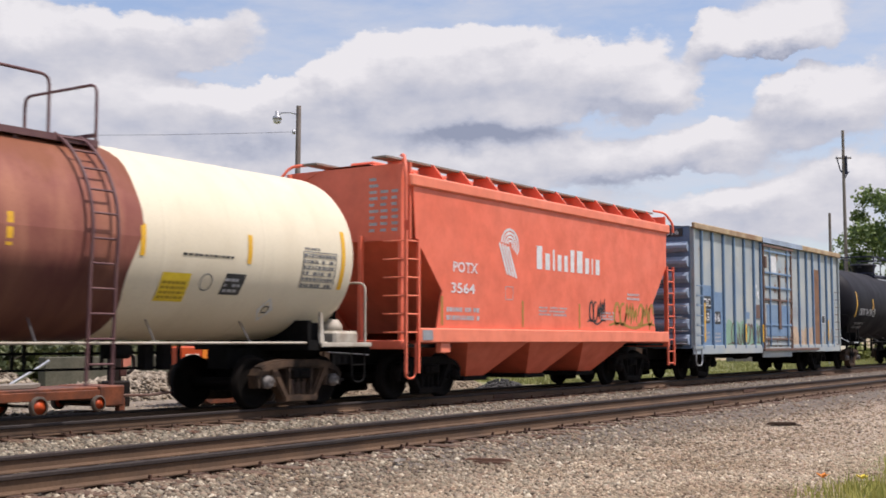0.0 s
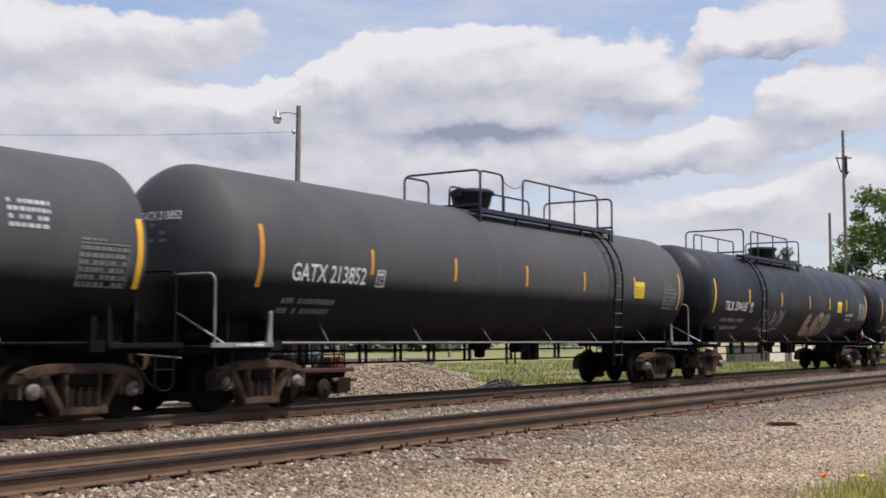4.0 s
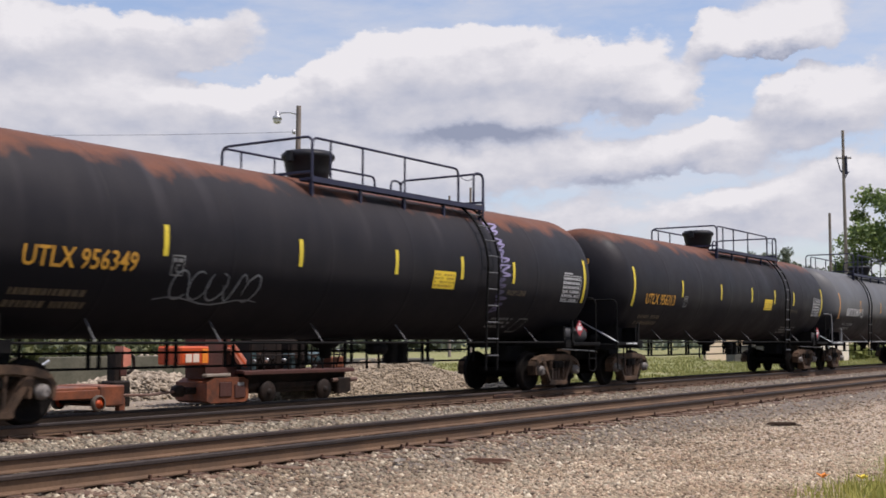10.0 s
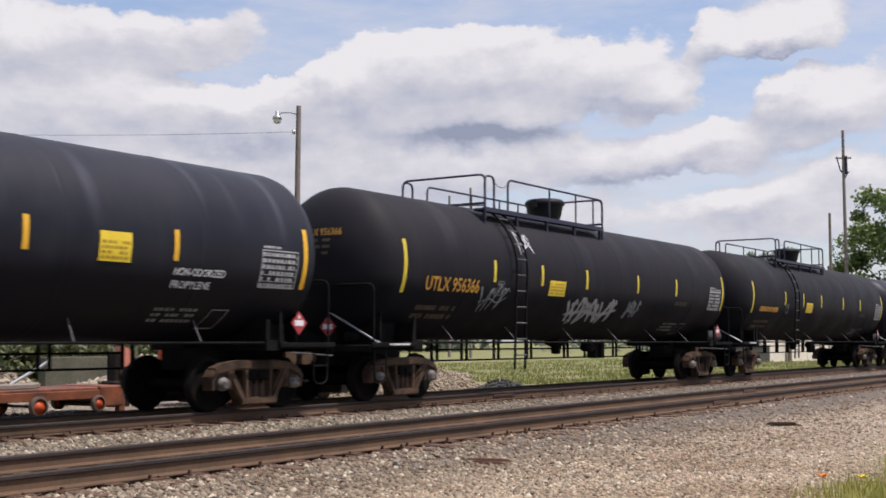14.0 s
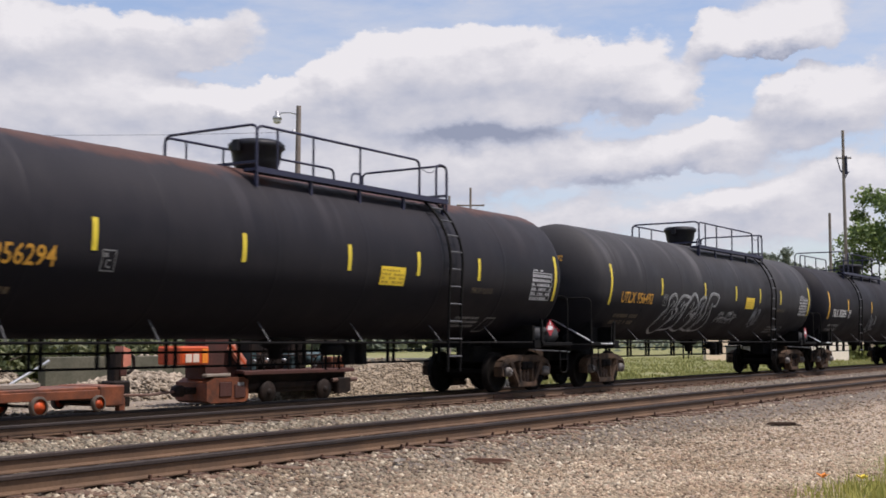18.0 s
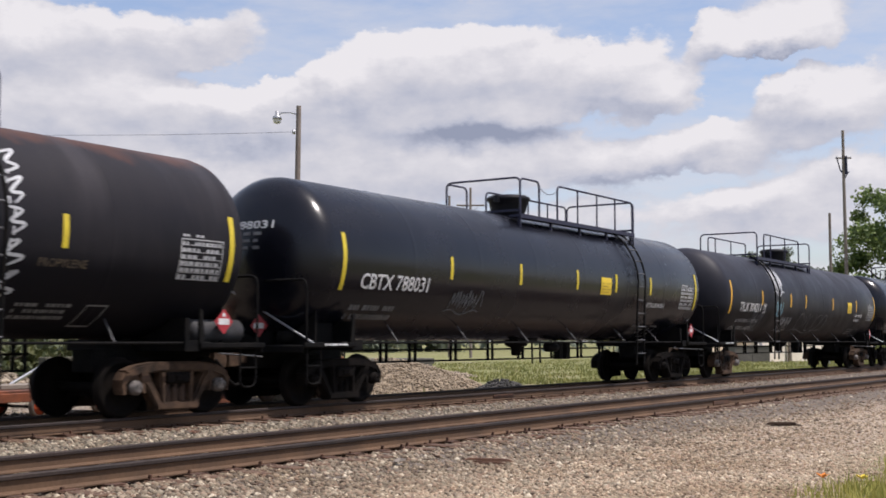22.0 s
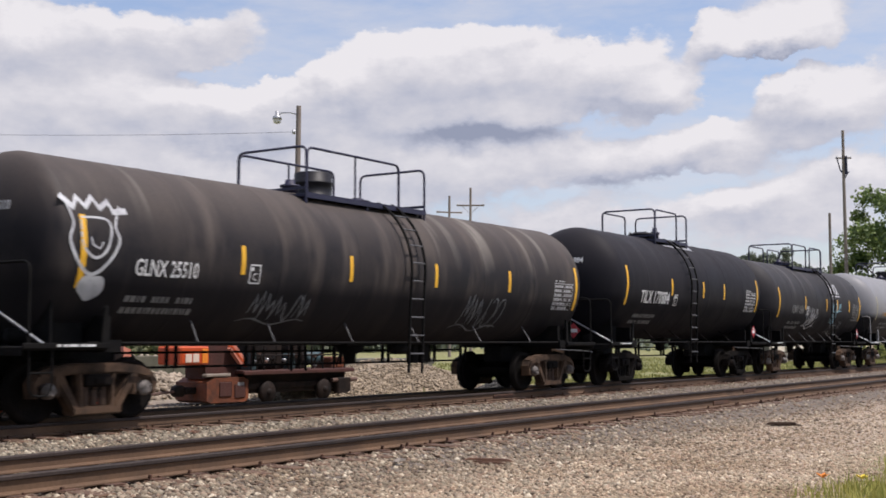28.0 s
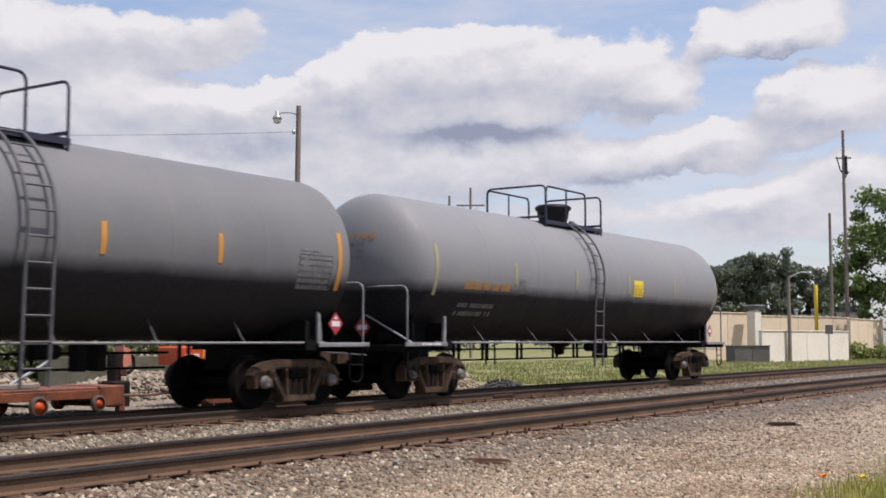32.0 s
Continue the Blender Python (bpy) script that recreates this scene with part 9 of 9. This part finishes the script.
# ---- trees ----
def foliage(name, label, centres, radii, n, leaf, mat, seed, parent):
    r = np.random.default_rng(seed)
    k = len(centres)
    which = r.integers(0, k, n)
    d = r.normal(size=(n, 3))
    d /= np.linalg.norm(d, axis=1)[:, None]
    rad = np.array(radii)[which] * (0.25 + 1.0 * r.random(n) ** 0.8)
    p = np.array(centres)[which] + d * rad[:, None] * np.array([1, 1, 0.8])
    a, b = r.normal(size=(n, 3)), r.normal(size=(n, 3))
    a /= np.linalg.norm(a, axis=1)[:, None]
    b -= a * (a * b).sum(1)[:, None]
    b /= np.linalg.norm(b, axis=1)[:, None]
    s = leaf * (0.6 + 0.8 * r.random(n))[:, None]
    v = np.stack([p - a * s, p + b * s * 0.6, p + a * s, p - b * s * 0.6], 1)
    me = bpy.data.meshes.new(name)
    me.vertices.add(n * 4)
    me.vertices.foreach_set("co", v.astype(np.float32).reshape(-1))
    me.loops.add(n * 4)
    me.loops.foreach_set("vertex_index", np.arange(n * 4, dtype=np.int32))
    me.polygons.add(n)
    me.polygons.foreach_set("loop_start", (4 * np.arange(n)).astype(np.int32))
    me.materials.append(mat)
    me.update()
    me.validate()
    ob = new(name, me)
    ob.parent = parent
    return tagged(ob, label, kind="stuff")


def tree(at, h, spread, seed, mat="leaf", n=9000, leaf=0.22, label="leafy green tree", low=0.3):
    r = random.Random(seed)
    t = thing("tree", label, "tree", "trees behind the wall", at=at)
    part("trunk", Form().tube([(0, 0, -0.3), (0.1, 0.05, h * 0.2), (r.uniform(-0.4, 0.4), 0.2, h * 0.5), (r.uniform(-0.5, 0.5), 0, h * 0.8)], h * 0.028, 9, h * 0.008), M["bark"], t)
    cs, rs = [], []
    for k in range(64):
        a, q = r.uniform(0, 6.28), math.sqrt(r.random())
        z = h * r.uniform(low, 0.95)
        wide = spread * math.sqrt(max(0.06, 1 - ((z / h - 0.58) / 0.46) ** 2))
        c = (q * wide * math.cos(a), q * wide * math.sin(a), z)
        cs.append(c)
        rs.append(spread * r.uniform(0.12, 0.27))
        if k < 9:
            part("limb", Form().tube([(0, 0, h * r.uniform(0.2, 0.45)), (c[0] * 0.5, c[1] * 0.5, z * 0.75), c], h * 0.012, 6, 0.02), M["bark"], t)
    foliage("crown", "", cs, rs, n, leaf, M[mat], seed, t)
    return t


tree((122.3, 27.3, -0.2), 17.6, 6.6, 1, n=20000, leaf=0.20, label="tall full green tree behind the walls", low=0.16)
tree((116.5, 22.6, -0.2), 15.5, 5.0, 2, n=12000, leaf=0.22, label="broad green tree beyond the end of the walls", low=0.16)
FAR = "broad dark green tree in the row behind the walls"
for k, (x, y, h, w) in enumerate(((140.2, 53.2, 11.2, 3.3), (145.6, 53.0, 12.0, 3.6), (142.0, 50.4, 12.2, 3.2), (141.7, 48.6, 12.4, 3.4), (142.5, 46.7, 12.9, 3.2), (145.2, 45.0, 11.4, 2.8), (143.8, 42.6, 10.6, 2.7), (149.1, 42.0, 9.9, 2.6))):
    tree((x, y, -0.2), h, w, 3 + k, "leaf_far", 11000, 0.20, FAR, 0.06)
tree((118.0, 31.0, -0.2), 8.2, 2.6, 21, "leaf", 5000, 0.17, "low yellow-green tree by the wall", 0.1)
for k, (x, y, h) in enumerate(((100.6, 26.4, 1.5), (101.6, 26.2, 1.0), (101.1, 24.3, 1.3), (20.3, 33.0, 1.1), (103.5, 24.0, 1.2))):
    tree((x, y, -0.25), h, h * 0.9, 40 + k, "leaf_pale", 1400, 0.12, "low yellow-green bush in rough grass", 0.1)


for k, (x, y, h) in enumerate(BUSHES):
    tree((x, y, -0.3), h, h * 1.15, 60 + k, "leaf_dark", 1500, 0.15, "dark olive bush behind the rubble", 0.05)


def far_woods():
    r = np.random.default_rng(77)
    cs, rs = [], []
    for k in range(240):
        x = 150 + 900 * (k / 240.0) + r.normal(0, 8)
        y = 70 + (k / 240.0) * 240 + abs(r.normal(0, 25))
        cs.append((x, y, 2 + 3.5 * r.random()))
        rs.append(3.0 + 3.0 * r.random())
    for k in range(140):
        x = 40 + 110 * r.random()
        cs.append((x, 95 + 20 * r.random(), 1.5 + 1.5 * r.random()))
        rs.append(2.0 + 1.5 * r.random())
    g = thing("far_woods", "low line of far green woods at the horizon", "woods", kind="stuff")
    foliage("woods_leaves", "", cs, rs, 30000, 0.7, M["leaf_far"], 78, g)


far_woods()


# ---- walls, poles and lamps in the distance ----
wall_run("low_wall", (85.9, 29.4), (96.6, 26.0), 2.36, 0.3, M["wall_pale"], "pale rendered low wall beside the grass", 0.06)
wall_run("tan_wall", (89.05, 34.96), (94.3, 33.3), 3.85, 0.3, M["wall_tan"], "tan block wall with a pale cap", 0.08)
wall_run("back_wall", (102.0, 34.9), (114.9, 30.8), 3.80, 0.3, M["wall_tan"], "long tan block wall behind the yard", 0.08)
wall_run("side_wall", (104.3, 27.9), (114.6, 27.7), 3.50, 0.3, M["wall_tan"], "sunlit tan wall at the end of the yard", 0.08)
wall_run("loading_dock", (84.5, 31.2), (86.4, 29.2), 1.25, 1.6, M["wall_dark"], "dark grey timber loading dock", 0.06)
pil = thing("gate_pillar", "pale square pillar with a vent box on top", "pillar", at=Matrix.Translation((93.0, 32.3, -0.25)) @ pose(0, 0, 0, 0, 0, -17.5))
part("shaft", Form().box(-0.42, 0.42, -0.4, 0.4, 0, 4.0, 0.03), M["wall_pale"], pil)
part("vent_box", Form().box(-0.55, 0.55, -0.5, 0.5, 4.12, 4.42, 0.03), M["wall_dark"], pil)
part("vent_cap", Form().box(-0.65, 0.65, -0.6, 0.6, 4.42, 4.50, 0.02), M["galv"], pil)
part("vent_foot", Form().box(-0.3, 0.3, -0.3, 0.3, 4.0, 4.12), M["galv"], pil)


def shed(x, y, w, d, h, turn, mat, label):
    s = thing("shed", label, "shed", at=Matrix.Translation((x, y, -0.25)) @ pose(0, 0, 0, 0, 0, turn))
    part("shed_wall", Form().box(-w / 2, w / 2, -d / 2, d / 2, 0, h, 0.03), mat, s)
    part("roof", Form().box(-w / 2 - 0.15, w / 2 + 0.15, -d / 2 - 0.15, d / 2 + 0.15, h, h + 0.12, 0.02), M["galv"], s, "pale flat roof")
    part("doorway", Form().box(-0.5, 0.5, -d / 2 - 0.02, -d / 2 - 0.004, 0.1, 2.1), M["wall_dark"], s)
    for k in (-1, 1):
        part("vent", Form().lathe([(0, 0.0), (0, 0.2), (0.45, 0.2), (0.5, 0.28), (0.62, 0.28), (0.66, 0)], 12, (k * w * 0.25, 0, h + 0.12), "z"), M["galv"], s)


shed(120.6, 36.6, 3.4, 3.0, 4.1, -73, M["wall_pale"], "low pale building with a flat roof behind the wall")
shed(117.6, 31.6, 2.0, 2.0, 4.3, -73, M["wall_pale"], "small pale hut behind the wall")


def pole(name, at, h, r, label, category="utility pole"):
    p = thing(name, label, category, at=at)
    n = 8
    part("shaft", Form().tube([(0.0, 0, -0.3)] + [(0.012 * math.sin(i), 0.01 * math.cos(i), h * i / n) for i in range(1, n + 1)], r, 10, r * 0.72), M["pole"], p)
    return p


def crossarm(p, z, length, turn, brace=True):
    t = Matrix.Translation((0, 0, z)) @ pose(0, 0, 0, 0, 0, turn)
    part("crossarm", Form().box(-length / 2, length / 2, -0.06, 0.06, -0.07, 0.07, 0.012), M["pole"], p, at=t)
    if brace:
        part("brace", Form().tube([(-length * 0.3, 0, -0.05), (0, 0, -0.8)], 0.025, 5).tube([(length * 0.3, 0, -0.05), (0, 0, -0.8)], 0.025, 5), M["galv"], p, at=t)
    for x in (-0.45, 0.45):
        part("insulator", lambda: Form().lathe([(0.06, 0.03), (0.10, 0.06), (0.16, 0.055), (0.20, 0.03), (0.22, 0.0)], 10, (0, 0, 0), "z"), M["glass"], p, at=t @ Matrix.Translation((x * length, 0, 0)), key="ins")


lp = pole("lamp_pole", (33.95, 29.35, -0.17), 10.45, 0.135, "grey timber pole with a yard lamp", "lamp pole")
part("lamp_arm", Form().tube([(0, 0, 10.1), (-0.18, 0.26, 10.2), (-0.38, 0.55, 10.18), (-0.42, 0.60, 10.1)], 0.025, 6), M["galv"], lp)
part("lamp_head", Form().lathe([(0.30, 0.0), (0.30, 0.07), (0.12, 0.09), (0.10, 0.16), (-0.02, 0.18), (-0.03, 0.15)], 16, (-0.46, 0.66, 9.95), "z"), M["galv"], lp, "grey metal lamp hood")
part("lamp_glass", Form().lathe([(-0.03, 0.15), (-0.16, 0.13), (-0.20, 0.0)], 16, (-0.46, 0.66, 9.95), "z"), M["glass"], lp)
part("wire_knob", Form().lathe([(-0.08, 0.0), (-0.08, 0.06), (0.08, 0.06), (0.08, 0.0)], 10, (-0.12, 0.12, 9.45), "z"), M["galv"], lp)
whole("overhead_wire", Form().tube([(33.85 + (20.0 - 33.85) * s, 29.45 + (48.2 - 29.45) * s, 9.28 + 0.15 * s - 1.1 * s * (1 - s)) for s in [i / 16 for i in range(17)]], 0.007, 5), M["rail_tube"], "thin overhead wire running to the lamp pole", "wire")
pm = pole("utility_pole", (92.2, 58.7, -0.2), 15.75, 0.14, "far timber utility pole with one crossarm")
crossarm(pm, 14.1, 2.6, -57)
pm = pole("utility_pole", (95.3, 63.1, -0.2), 15.6, 0.15, "far timber utility pole with a low crossarm")
crossarm(pm, 14.0, 2.6, -40, False)
pr = pole("utility_pole", (115.93, 31.10, -0.2), 21.9, 0.19, "tall timber utility pole behind the walls")
crossarm(pr, 19.2, 1.5, -57, False)
part("transformer_rack", Form().box(-0.1, 0.1, -0.35, -0.15, 17.6, 19.4, 0.02).tube([(-0.5, 0.5, 19.2), (-0.25, 0.25, 18.0), (0, 0, 17.6)], 0.06, 6).tube([(0.3, -0.4, 17.9), (0.05, -0.1, 17.3)], 0.06, 6), M["rail_tube"], pr)
pole("utility_pole", (112.61, 31.62, -0.2), 13.6, 0.17, "shorter bare timber pole beside the tall pole")
sl = pole("street_lamp", (88.7, 28.1, -0.2), 6.45, 0.16, "timber street lamp pole with a curved metal arm", "street lamp")
part("lamp_arm", Form().tube([(0, 0, 6.3), (0.5, -0.7, 6.75), (0.9, -1.25, 6.75)], 0.04, 6), M["galv"], sl)
part("lamp_head", Form().lathe([(0.12, 0.0), (0.08, 0.12), (-0.05, 0.20), (-0.10, 0.12), (-0.12, 0.0)], 12, (0.95, -1.35, 6.70), "z"), M["galv"], sl)
sg = thing("sign_post", "thin grey sign post with a small plate", "sign", at=(78.9, 22.4, -0.17))
part("post", Form().box(-0.04, 0.04, -0.04, 0.04, -0.2, 2.6, 0.01), M["galv"], sg)
part("sign_plate", Form().box(-0.25, 0.25, -0.07, -0.045, 2.0, 2.6, 0.01), M["wall_dark"], sg, at=pose(0, 0, 0, 0, 0, -57))
yp = thing("yellow_bollard", "tall yellow marker post by the wall", "post", at=(105.5, 31.0, -0.2))
part("post", Form().lathe([(2.5, 0.0), (2.5, 0.17), (6.45, 0.17), (6.5, 0.15), (6.5, 0.0)], 12, (0, 0, 0), "z"), M["lemon"], yp)
part("post_foot", Form().lathe([(-0.2, 0.12), (2.5, 0.12)], 12, (0, 0, 0), "z"), M["galv"], yp)


# ---- what moves ----
def motions():
    """The train runs towards -x at a steady pace, its wheels turning."""
    place = {car.name: s for car, s in TRAIN}
    for car, s in TRAIN:
        walk(car, [(t, pose(s - travelled(t), Y_TRAIN, Z_RAIL)) for t in (0.0, 4.0, 8.0, 12.0, 16.0, 20.0, 24.0, 28.0, 32.0)])
    for ws, car in WHEELS:
        s = place[car.name]
        base = ws.matrix_basis.translation.copy()
        inside = [k for k in range(961) if -22 < s - travelled(k / 30) < 110]
        if not inside:
            continue
        ks = sorted(set([0] + inside + [960]))
        rows = []
        for k in ks:
            kk = min(max(k, inside[0]), inside[-1])
            rows.append((k / 30, pose(*base, 0, math.degrees(-travelled(kk / 30) / 0.457) % 360.0, 0)))
        walk(ws, rows)


motions()
